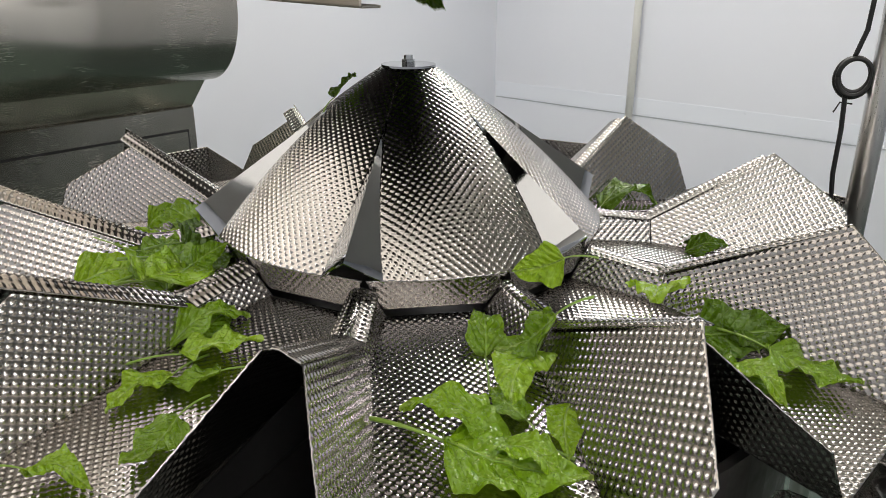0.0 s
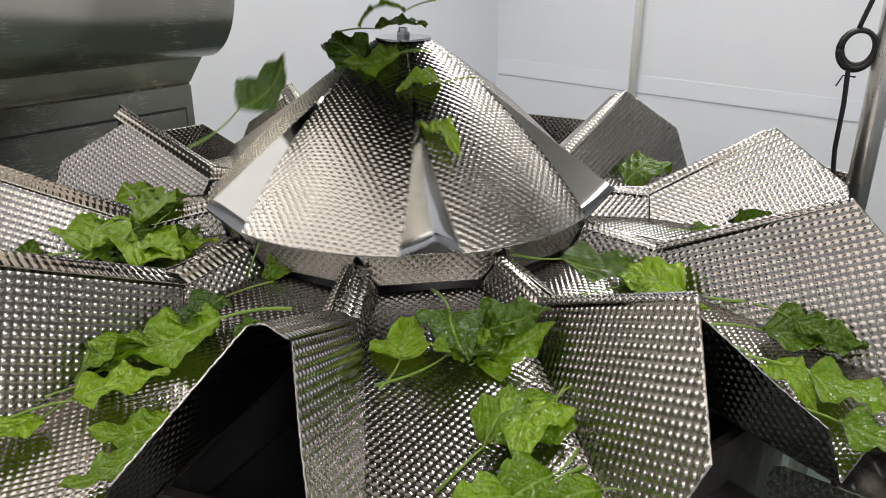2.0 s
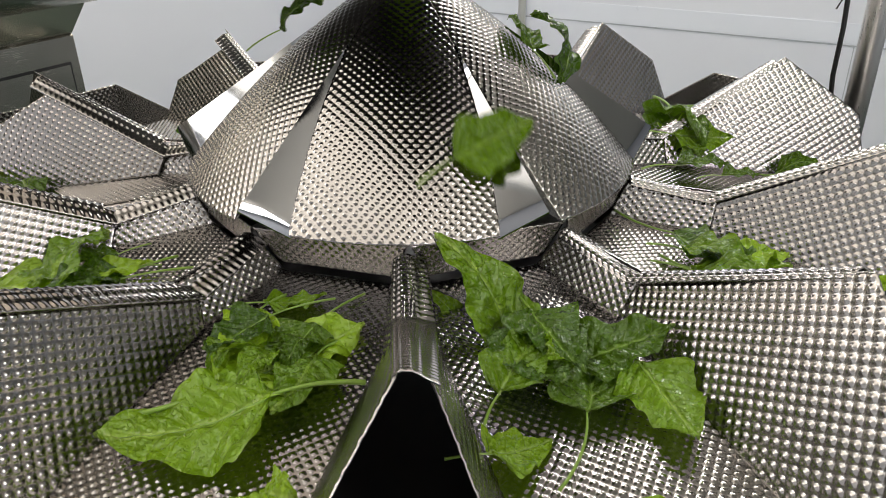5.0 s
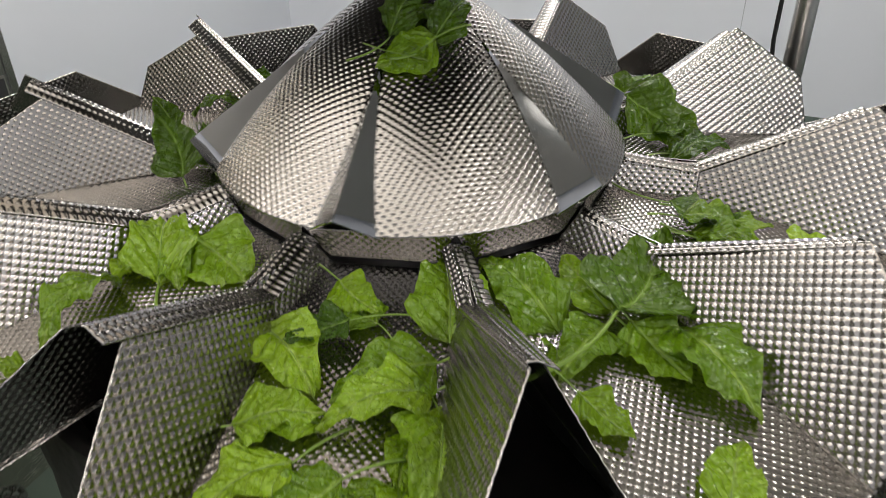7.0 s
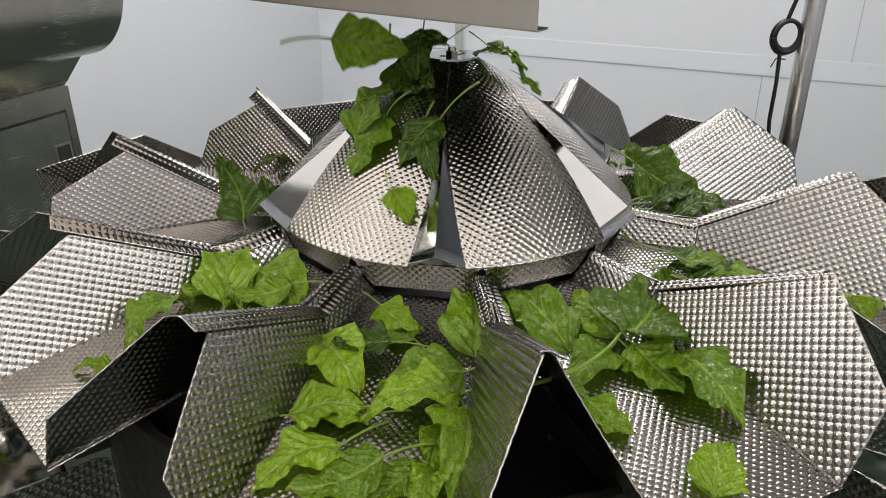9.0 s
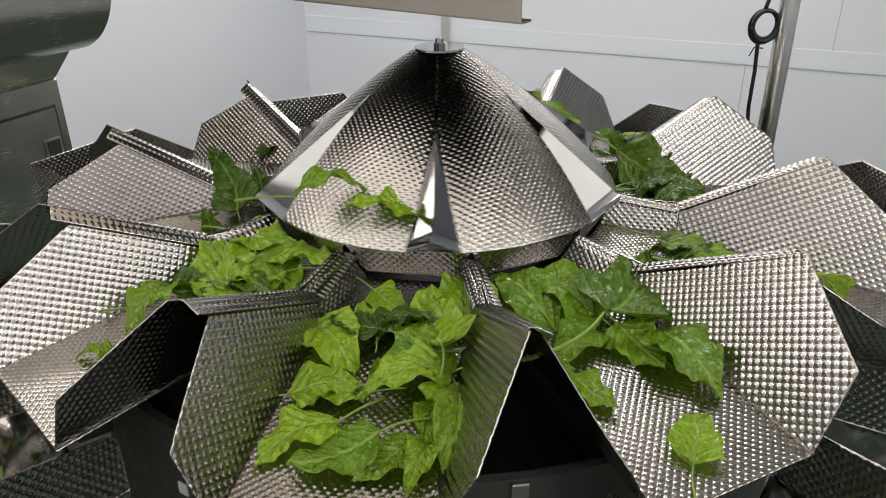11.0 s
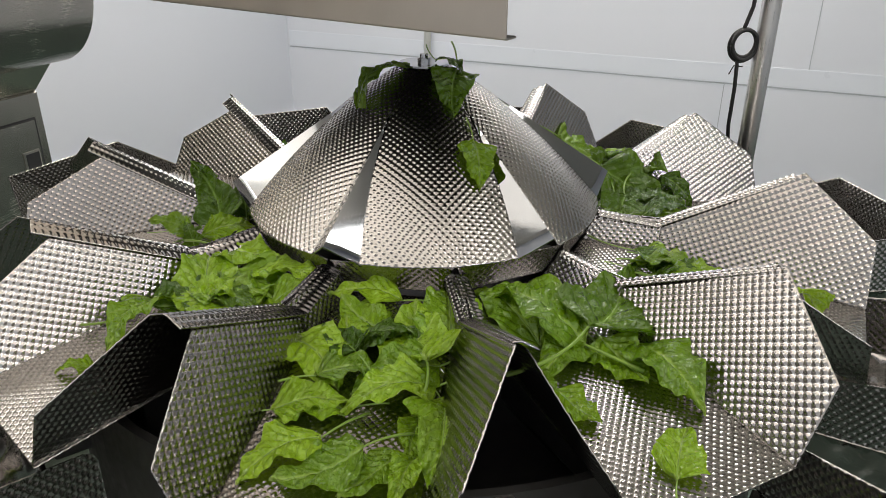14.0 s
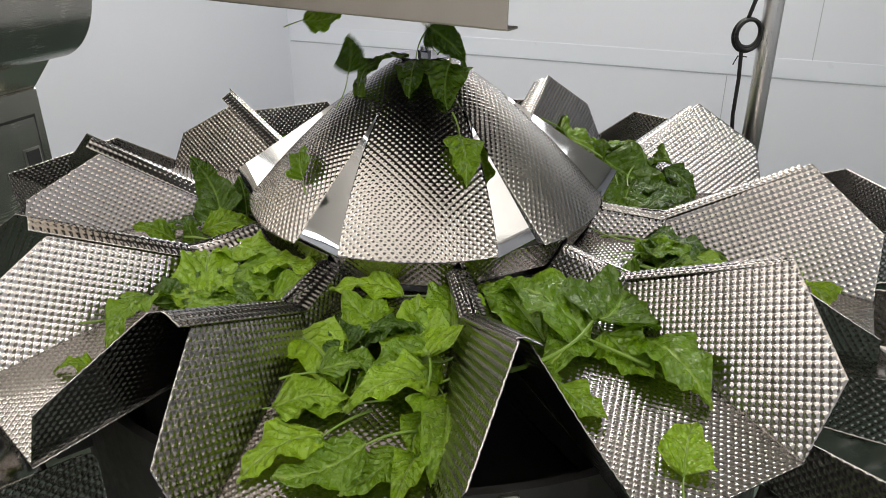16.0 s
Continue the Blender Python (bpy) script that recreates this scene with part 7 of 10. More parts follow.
    walk(leaves[96], [
        (0, pose(-0.011, 0.068, 0.646, 17, -8, -45)), (2.9, pose(-0.011, 0.068, 0.646, 17, -8, -45)),
        (3.25, pose(-0.074, 0.018, 0.300, 13, -18, -51)), (3.4, pose(-0.139, -0.018, 0.108, 36, -5, -80)),
        (3.5, pose(-0.139, 0.016, 0.108, 36, -5, -94)), (3.6, pose(-0.134, 0.041, 0.108, 36, -5, -104)),
        (3.7, pose(-0.127, 0.058, 0.108, 36, -5, -111)), (3.8, pose(-0.121, 0.070, 0.108, 36, -5, -117)),
        (3.9, pose(-0.116, 0.079, 0.108, 36, -5, -121)), (4, pose(-0.112, 0.084, 0.108, 36, -5, -124)),
        (4.1, pose(-0.112, 0.084, 0.108, 36, -5, -124)), (4.2, pose(-0.111, 0.085, 0.108, 36, -5, -124)),
        (4.3, pose(-0.111, 0.085, 0.108, 36, -5, -124)), (4.4, pose(-0.110, 0.086, 0.108, 36, -5, -125)),
        (4.5, pose(-0.110, 0.087, 0.108, 36, -5, -125)), (4.6, pose(-0.110, 0.087, 0.108, 36, -5, -125)),
        (4.85, pose(-0.243, 0.192, -0.030, 48, -27, -131)), (4.93, pose(-0.260, 0.238, -0.059, 23, -37, -70)),
        (5.02, pose(-0.277, 0.285, -0.089, 1, -23, -12)), (5.1, pose(-0.275, 0.179, -0.093, 54, -9, -15)),
        (16, pose(-0.275, 0.179, -0.093, 54, -9, -15)),
    ])
    walk(leaves[97], [
        (0, pose(0.011, 0.086, 0.651, -42, 10, -8)), (2.9, pose(0.011, 0.086, 0.651, -42, 10, -8)),
        (3.08, pose(0.053, 0.076, 0.476, -10, 24, 23)), (3.25, pose(0.094, 0.066, 0.300, 26, 18, 58)),
        (3.4, pose(0.178, 0.063, 0.072, 60, 26, 84)), (3.5, pose(0.188, 0.018, 0.072, 60, 26, 70)),
        (3.6, pose(0.188, -0.016, 0.072, 60, 26, 59)), (3.7, pose(0.185, -0.040, 0.072, 60, 26, 52)),
        (3.8, pose(0.180, -0.059, 0.072, 60, 26, 46)), (3.9, pose(0.175, -0.071, 0.072, 60, 26, 42)),
        (4, pose(0.172, -0.079, 0.072, 60, 26, 40)), (4.1, pose(0.172, -0.080, 0.072, 60, 26, 39)),
        (4.2, pose(0.171, -0.081, 0.072, 60, 26, 39)), (4.3, pose(0.171, -0.082, 0.072, 60, 26, 39)),
        (4.4, pose(0.170, -0.082, 0.072, 60, 26, 38)), (4.5, pose(0.170, -0.083, 0.072, 60, 26, 38)),
        (4.6, pose(0.170, -0.083, 0.072, 60, 26, 38)), (4.7, pose(0.170, -0.083, 0.072, 60, 26, 38)),
        (4.8, pose(0.171, -0.080, 0.072, 60, 26, 39)), (4.9, pose(0.173, -0.077, 0.072, 60, 26, 40)),
        (5, pose(0.174, -0.074, 0.072, 60, 26, 41)), (5.25, pose(0.285, -0.121, -0.030, 57, 44, 56)),
        (5.33, pose(0.323, -0.141, -0.058, 17, 49, -15)), (5.42, pose(0.360, -0.161, -0.086, -4, 27, -69)),
        (5.5, pose(0.398, -0.180, -0.114, 0, 0, -108)), (16, pose(0.398, -0.180, -0.114, 0, 0, -108)),
    ])
    walk(leaves[98], [
        (0, pose(0.086, 0.026, 0.643, 55, 7, 77)), (2.9, pose(0.086, 0.026, 0.643, 55, 7, 77)),
        (3.25, pose(0.108, 0.025, 0.300, 51, 12, 47)), (3.4, pose(0.147, 0.029, 0.092, 26, 29, 59)),
        (3.5, pose(0.150, -0.007, 0.092, 26, 29, 45)), (3.6, pose(0.146, -0.034, 0.092, 26, 29, 35)),
        (3.7, pose(0.141, -0.052, 0.092, 26, 29, 27)), (3.8, pose(0.135, -0.066, 0.092, 26, 29, 21)),
        (3.9, pose(0.130, -0.076, 0.092, 26, 29, 17)), (4, pose(0.126, -0.081, 0.092, 26, 29, 15)),
        (4.1, pose(0.126, -0.082, 0.092, 26, 29, 14)), (4.2, pose(0.125, -0.083, 0.092, 26, 29, 14)),
        (4.3, pose(0.125, -0.083, 0.092, 26, 29, 14)), (4.4, pose(0.125, -0.084, 0.092, 26, 29, 14)),
        (4.5, pose(0.124, -0.085, 0.092, 26, 29, 13)), (4.6, pose(0.124, -0.085, 0.092, 26, 29, 13)),
        (4.7, pose(0.124, -0.085, 0.092, 26, 29, 13)), (4.8, pose(0.126, -0.083, 0.092, 26, 29, 14)),
        (4.9, pose(0.127, -0.080, 0.092, 26, 29, 15)), (5, pose(0.128, -0.078, 0.092, 26, 29, 16)),
        (5.25, pose(0.265, -0.161, -0.030, 19, 50, 1)), (5.38, pose(0.336, -0.153, -0.080, -6, 29, -63)),
        (5.5, pose(0.408, -0.146, -0.130, 0, 0, -108)), (16, pose(0.408, -0.146, -0.130, 0, 0, -108)),
    ])
    walk(leaves[99], [
        (0, pose(-0.051, -0.085, 0.702, 43, 11, -157)), (3.7, pose(-0.051, -0.085, 0.702, 43, 11, -157)),
        (4.05, pose(-0.068, -0.039, 0.300, 60, 39, -105)), (4.2, pose(-0.095, -0.010, 0.133, 33, 18, -103)),
        (4.3, pose(-0.095, -0.010, 0.133, 33, 18, -103)), (4.4, pose(-0.095, -0.009, 0.133, 33, 18, -103)),
        (4.5, pose(-0.095, -0.009, 0.133, 33, 18, -103)), (4.6, pose(-0.095, -0.009, 0.133, 33, 18, -103)),
        (4.7, pose(-0.095, -0.009, 0.133, 33, 18, -103)), (6.04772, pose(-0.662, -0.227, -0.150, 33, 18, -103)),
        (6.29772, pose(-0.742, -0.241, -0.400, -2, 28, -103)), (16, pose(-0.742, -0.241, -0.400, -2, 28, -103)),
    ])
    walk(leaves[100], [
        (0, pose(0.073, 0.076, 0.643, -29, -13, -119)), (3.9, pose(0.073, 0.076, 0.643, -29, -13, -119)),
        (4.08, pose(0.052, 0.030, 0.472, -28, 25, -123)), (4.25, pose(0.032, -0.015, 0.300, -33, 62, -131)),
        (4.4, pose(0.006, -0.091, 0.135, 2, 42, -82)), (4.5, pose(0.006, -0.091, 0.135, 2, 42, -82)),
        (4.6, pose(0.006, -0.091, 0.135, 2, 42, -82)), (4.7, pose(0.006, -0.091, 0.135, 2, 42, -82)),
        (4.8, pose(0.007, -0.091, 0.135, 2, 42, -81)), (5.05, pose(0.025, -0.309, -0.030, 35, 53, -58)),
        (5.17, pose(-0.009, -0.378, -0.076, -3, 33, -133)), (5.23, pose(-0.021, -0.418, -0.107, -15, 10, 169)),
        (5.3, pose(-0.032, -0.457, -0.138, -3, -12, 116)), (16, pose(-0.032, -0.457, -0.138, -3, -12, 116)),
    ])
    walk(leaves[101], [
        (0, pose(0.058, 0.070, 0.681, 83, -4, -139)), (5.9, pose(0.058, 0.070, 0.681, 83, -4, -139)),
        (6.25, pose(0.009, 0.068, 0.300, 60, 2, 167)), (6.4, pose(-0.029, 0.079, 0.141, 30, 18, 174)),
        (6.5, pose(-0.052, 0.066, 0.141, 30, 18, -168)), (6.6, pose(-0.071, 0.046, 0.141, 30, 18, -149)),
        (6.7, pose(-0.081, 0.021, 0.141, 30, 18, -131)), (6.8, pose(-0.084, -0.006, 0.141, 30, 18, -112)),
        (6.9, pose(-0.064, -0.054, 0.141, 30, 18, -76)), (7, pose(-0.044, -0.072, 0.141, 30, 18, -58)),
        (7.1, pose(-0.019, -0.082, 0.141, 30, 18, -39)), (7.2, pose(0.009, -0.084, 0.141, 30, 18, -20)),
        (7.3, pose(0.034, -0.077, 0.141, 30, 18, -2)), (7.55, pose(0.127, -0.283, -0.030, 38, 38, 15)),
        (7.63, pose(0.168, -0.316, -0.059, 10, 39, -48)), (7.72, pose(0.209, -0.349, -0.089, -5, 21, -100)),
        (7.8, pose(0.250, -0.382, -0.118, 0, -0, -144)), (16, pose(0.250, -0.382, -0.118, 0, -0, -144)),
    ])
    walk(leaves[102], [
        (0, pose(-0.010, -0.027, 0.666, -23, 9, 134)), (5.9, pose(-0.010, -0.027, 0.666, -23, 9, 134)),
        (6.25, pose(-0.044, 0.020, 0.300, 27, 70, -168)), (6.4, pose(-0.079, 0.062, 0.130, 24, 35, -172)),
        (6.5, pose(-0.095, 0.034, 0.130, 24, 35, -153)), (6.6, pose(-0.101, 0.002, 0.130, 24, 35, -135)),
        (6.7, pose(-0.096, -0.030, 0.130, 24, 35, -116)), (6.8, pose(-0.082, -0.059, 0.130, 24, 35, -98)),
        (6.9, pose(-0.031, -0.096, 0.130, 24, 35, -62)), (7, pose(0.001, -0.101, 0.130, 24, 35, -43)),
        (7.1, pose(0.033, -0.095, 0.130, 24, 35, -25)), (7.2, pose(0.061, -0.080, 0.130, 24, 35, -6)),
        (7.3, pose(0.083, -0.056, 0.130, 24, 35, 12)), (7.55, pose(0.257, -0.173, -0.030, 1, 51, 6)),
        (7.67, pose(0.325, -0.146, -0.072, -15, 25, -58)), (7.8, pose(0.393, -0.118, -0.114, 0, 0, -108)),
        (16, pose(0.393, -0.118, -0.114, 0, 0, -108)),
    ])
    walk(leaves[103], [
        (0, pose(-0.032, -0.069, 0.689, 59, 11, 169)), (6.1, pose(-0.032, -0.069, 0.689, 59, 11, 169)),
        (6.27, pose(-0.053, -0.029, 0.494, 44, 50, 174)), (6.45, pose(-0.073, 0.010, 0.300, -45, 84, 99)),
        (6.6, pose(-0.121, 0.075, 0.096, -15, 50, 123)), (6.7, pose(-0.139, 0.032, 0.096, -15, 50, 141)),
        (6.8, pose(-0.142, -0.013, 0.096, -15, 50, 160)), (6.9, pose(-0.107, -0.094, 0.096, -15, 50, -164)),
        (7, pose(-0.071, -0.123, 0.096, -15, 50, -145)), (7.1, pose(-0.028, -0.140, 0.096, -15, 50, -127)),
        (7.2, pose(0.018, -0.141, 0.096, -15, 50, -108)), (7.3, pose(0.061, -0.129, 0.096, -15, 50, -90)),
        (7.55, pose(0.134, -0.280, -0.030, 12, 39, -84)), (7.8, pose(0.293, -0.340, -0.130, 0, -0, -144)),
        (16, pose(0.293, -0.340, -0.130, 0, -0, -144)),
    ])
    walk(leaves[104], [
        (0, pose(-0.042, -0.081, 0.713, -54, -24, 137)), (7.3, pose(-0.042, -0.081, 0.713, -54, -24, 137)),
        (7.65, pose(-0.032, -0.101, 0.300, -24, 11, 177)), (7.8, pose(-0.031, -0.136, 0.100, -36, -6, 149)),
        (7.9, pose(0.011, -0.139, 0.100, -36, -6, 166)), (8, pose(0.052, -0.130, 0.100, -36, -6, -177)),
        (8.1, pose(0.089, -0.108, 0.100, -36, -6, -159)), (8.2, pose(0.118, -0.075, 0.100, -36, -6, -141)),
        (8.45, pose(0.262, -0.165, -0.030, -19, 3, -124)), (8.7, pose(0.445, -0.112, -0.122, 0, 0, -108)),
        (16, pose(0.445, -0.112, -0.122, 0, 0, -108)),
    ])
    walk(leaves[105], [
        (0, pose(0.039, -0.090, 0.673, 48, -50, -2)), (8, pose(0.039, -0.090, 0.673, 48, -50, -2)),
        (8.35, pose(0.025, -0.052, 0.300, 115, -46, -52)), (8.5, pose(0.019, -0.031, 0.175, 91, -19, -29)),
        (8.72, pose(0.094, -0.129, 0.090, 96, -16, 9)), (8.82, pose(0.141, -0.194, 0.017, 77, 22, -33)),
        (8.91, pose(0.189, -0.259, -0.057, 31, 30, -95)), (9, pose(0.236, -0.324, -0.130, 0, -0, -144)),
        (16, pose(0.236, -0.324, -0.130, 0, -0, -144)),
    ])
    walk(leaves[106], [
        (0, pose(0.024, 0.069, 0.703, -4, -35, 179)), (7.8, pose(0.024, 0.069, 0.703, -4, -35, 179)),
        (8.15, pose(0.035, -0.019, 0.300, 0, 6, -154)), (8.3, pose(0.050, -0.093, 0.131, -33, -7, -153)),
        (8.4, pose(0.078, -0.072, 0.131, -33, -7, -134)), (8.5, pose(0.093, -0.051, 0.131, -33, -7, -120)),
        (8.6, pose(0.101, -0.032, 0.131, -33, -7, -109)), (8.7, pose(0.105, -0.013, 0.131, -33, -7, -98)),
        (8.8, pose(0.106, 0.003, 0.131, -33, -7, -89)), (8.9, pose(0.105, 0.014, 0.131, -33, -7, -83)),
        (9.15, pose(0.307, 0.042, -0.030, -55, -6, -70)), (9.4, pose(0.429, 0.148, -0.126, 0, -0, -72)),
        (16, pose(0.429, 0.148, -0.126, 0, -0, -72)),
    ])
    walk(leaves[107], [
        (0, pose(-0.054, -0.028, 0.688, -37, -37, -67)), (8.4, pose(-0.054, -0.028, 0.688, -37, -37, -67)),
        (8.57, pose(-0.074, -0.021, 0.494, 4, -41, -66)), (8.75, pose(-0.093, -0.014, 0.300, 48, -44, -69)),
        (8.9, pose(-0.144, -0.006, 0.097, 36, -11, -71)), (9, pose(-0.143, -0.021, 0.097, 36, -11, -65)),
        (9.1, pose(-0.142, -0.024, 0.097, 36, -11, -64)), (9.2, pose(-0.142, -0.026, 0.097, 36, -11, -63)),
        (9.3, pose(-0.142, -0.023, 0.097, 36, -11, -64)), (9.4, pose(-0.143, -0.020, 0.097, 36, -11, -65)),
        (9.5, pose(-0.143, -0.018, 0.097, 36, -11, -66)), (9.75, pose(-0.308, -0.038, -0.030, 45, -22, -89)),
        (9.83, pose(-0.345, -0.076, -0.058, 41, 1, -142)), (9.92, pose(-0.381, -0.114, -0.086, 21, 11, 163)),
        (10, pose(-0.372, -0.125, -0.120, 4, 5, -125)), (16, pose(-0.372, -0.125, -0.120, 4, 5, -125)),
    ])
    walk(leaves[108], [
        (0, pose(-0.058, 0.056, 0.682, -28, -33, -95)), (8.2, pose(-0.058, 0.056, 0.682, -28, -33, -95)),
        (8.55, pose(0.004, -0.012, 0.300, -36, 13, -113)), (8.7, pose(0.055, -0.069, 0.158, -32, 3, -146)),
        (8.8, pose(0.065, -0.060, 0.158, -32, 3, -137)), (8.9, pose(0.071, -0.052, 0.158, -32, 3, -131)),
        (9, pose(0.076, -0.045, 0.158, -32, 3, -125)), (9.1, pose(0.077, -0.043, 0.158, -32, 3, -124)),
        (9.2, pose(0.078, -0.042, 0.158, -32, 3, -123)), (9.3, pose(0.077, -0.044, 0.158, -32, 3, -124)),
        (9.4, pose(0.076, -0.045, 0.158, -32, 3, -125)), (9.5, pose(0.075, -0.047, 0.158, -32, 3, -126)),
        (9.6, pose(0.074, -0.048, 0.158, -32, 3, -128)), (9.7, pose(0.073, -0.049, 0.158, -32, 3, -129)),
        (9.8, pose(0.072, -0.051, 0.158, -32, 3, -130)), (10.05, pose(0.253, -0.178, -0.030, -56, 11, -135)),
        (10.3, pose(0.426, -0.168, -0.126, 0, 0, -108)), (16, pose(0.426, -0.168, -0.126, 0, 0, -108)),
    ])
    walk(leaves[109], [
        (0, pose(-0.075, 0.028, 0.669, -1, 57, -123)), (8.5, pose(-0.075, 0.028, 0.669, -1, 57, -123)),
        (8.85, pose(-0.098, 0.009, 0.300, -90, 52, 141)), (9, pose(-0.136, -0.004, 0.190, -130, 76, 126)),
        (9.22, pose(-0.152, -0.049, 0.090, 60, 69, -25)), (9.32, pose(-0.246, -0.068, 0.021, 62, 32, 24)),
        (9.41, pose(-0.340, -0.087, -0.049, 36, 4, 62)), (9.5, pose(-0.420, -0.108, -0.123, -2, -16, 31)),
        (16, pose(-0.420, -0.108, -0.123, -2, -16, 31)),
    ])
    walk(leaves[110], [
        (0, pose(-0.027, -0.008, 0.684, -29, -9, -35)), (11.2, pose(-0.027, -0.008, 0.684, -29, -9, -35)),
        (11.55, pose(-0.001, 0.001, 0.300, 4, -19, -50)), (11.7, pose(0.019, 0.008, 0.195, -8, 11, -62)),
        (11.8, pose(0.021, 0.001, 0.195, -8, 11, -82)), (11.9, pose(0.020, -0.006, 0.195, -8, 11, -101)),
        (12, pose(0.017, -0.012, 0.195, -8, 11, -119)), (12.1, pose(0.013, -0.017, 0.195, -8, 11, -138)),
        (12.2, pose(0.007, -0.020, 0.195, -8, 11, -157)), (12.3, pose(-0.000, -0.021, 0.195, -8, 11, -175)),
        (12.55, pose(-0.000, -0.310, -0.030, -32, 6, 176)), (12.63, pose(-0.008, -0.335, -0.056, -21, -8, 125)),
        (12.72, pose(-0.016, -0.360, -0.081, -4, -8, 73)), (12.8, pose(-0.024, -0.384, -0.107, 6, 6, 22)),
        (16, pose(-0.024, -0.384, -0.107, 6, 6, 22)),
    ])
    walk(leaves[111], [
        (0, pose(-0.043, 0.074, 0.663, 44, 49, -68)), (11.7, pose(-0.043, 0.074, 0.663, 44, 49, -68)),
        (12.05, pose(0.071, -0.072, 0.300, 164, 82, 20)), (12.5, pose(0.177, -0.203, 0.002, -108, 56, 108)),
        (12.65, pose(0.194, -0.267, -0.030, -102, 81, 97)), (12.73, pose(0.231, -0.295, -0.080, -1, 46, -156)),
        (12.8, pose(0.268, -0.323, -0.130, 0, -0, -144)), (16, pose(0.268, -0.323, -0.130, 0, -0, -144)),
    ])
    walk(leaves[112], [
        (0, pose(0.031, -0.020, 0.716, -53, -33, 117)), (14.15, pose(0.031, -0.020, 0.716, -53, -33, 117)),
        (14.4, pose(-0.027, 0.021, 0.270, 10, -24, 120)), (15, pose(-0.049, -0.057, 0.138, -32, 4, 143)),
        (16, pose(-0.049, -0.057, 0.138, -32, 4, 143)),
    ])
    walk(leaves[113], [
        (0, pose(0.043, -0.008, 0.656, 100, -32, 129)), (12.7, pose(0.043, -0.008, 0.656, 100, -32, 129)),
        (13.05, pose(0.072, 0.013, 0.300, 47, -5, 116)), (13.2, pose(0.109, 0.033, 0.119, 36, 21, 94)),
        (13.3, pose(0.114, -0.005, 0.119, 36, 21, 75)), (13.4, pose(0.107, -0.039, 0.119, 36, 21, 57)),
        (13.5, pose(0.093, -0.065, 0.119, 36, 21, 42)), (13.6, pose(0.073, -0.087, 0.119, 36, 21, 27)),
        (13.7, pose(0.050, -0.102, 0.119, 36, 21, 13)), (13.8, pose(0.033, -0.109, 0.119, 36, 21, 4)),
        (13.87, pose(0.024, -0.101, 0.122, 27, -8, 48)), (13.93, pose(0.015, -0.093, 0.124, -2, -21, 101)),
        (14, pose(0.006, -0.085, 0.127, -30, -7, 153)), (14.1, pose(-0.004, -0.086, 0.127, -30, -7, 153)),
        (14.2, pose(-0.008, -0.086, 0.127, -30, -7, 153)), (14.3, pose(-0.009, -0.086, 0.127, -30, -7, 153)),
        (14.4, pose(-0.010, -0.086, 0.127, -30, -7, 153)), (14.5, pose(-0.011, -0.086, 0.127, -30, -7, 153)),
        (14.6, pose(-0.011, -0.086, 0.127, -30, -7, 153)), (14.7, pose(-0.011, -0.086, 0.127, -30, -7, 153)),
        (14.8, pose(-0.011, -0.086, 0.127, -30, -7, 153)), (14.9, pose(-0.010, -0.086, 0.127, -30, -7, 153)),
        (15, pose(-0.010, -0.086, 0.127, -30, -7, 153)), (15.1, pose(-0.010, -0.086, 0.127, -30, -7, 153)),
        (15.2, pose(-0.010, -0.086, 0.127, -30, -7, 153)), (15.3, pose(-0.010, -0.086, 0.127, -30, -7, 153)),
        (15.4, pose(-0.009, -0.086, 0.127, -30, -7, 153)), (15.5, pose(-0.009, -0.086, 0.127, -30, -7, 153)),
        (15.6, pose(-0.009, -0.086, 0.127, -30, -7, 153)), (15.7, pose(-0.009, -0.086, 0.127, -30, -7, 153)),
        (15.8, pose(-0.009, -0.086, 0.127, -30, -7, 153)), (15.9, pose(-0.008, -0.086, 0.127, -30, -7, 153)),
        (16, pose(-0.008, -0.086, 0.127, -30, -7, 153)),
    ])
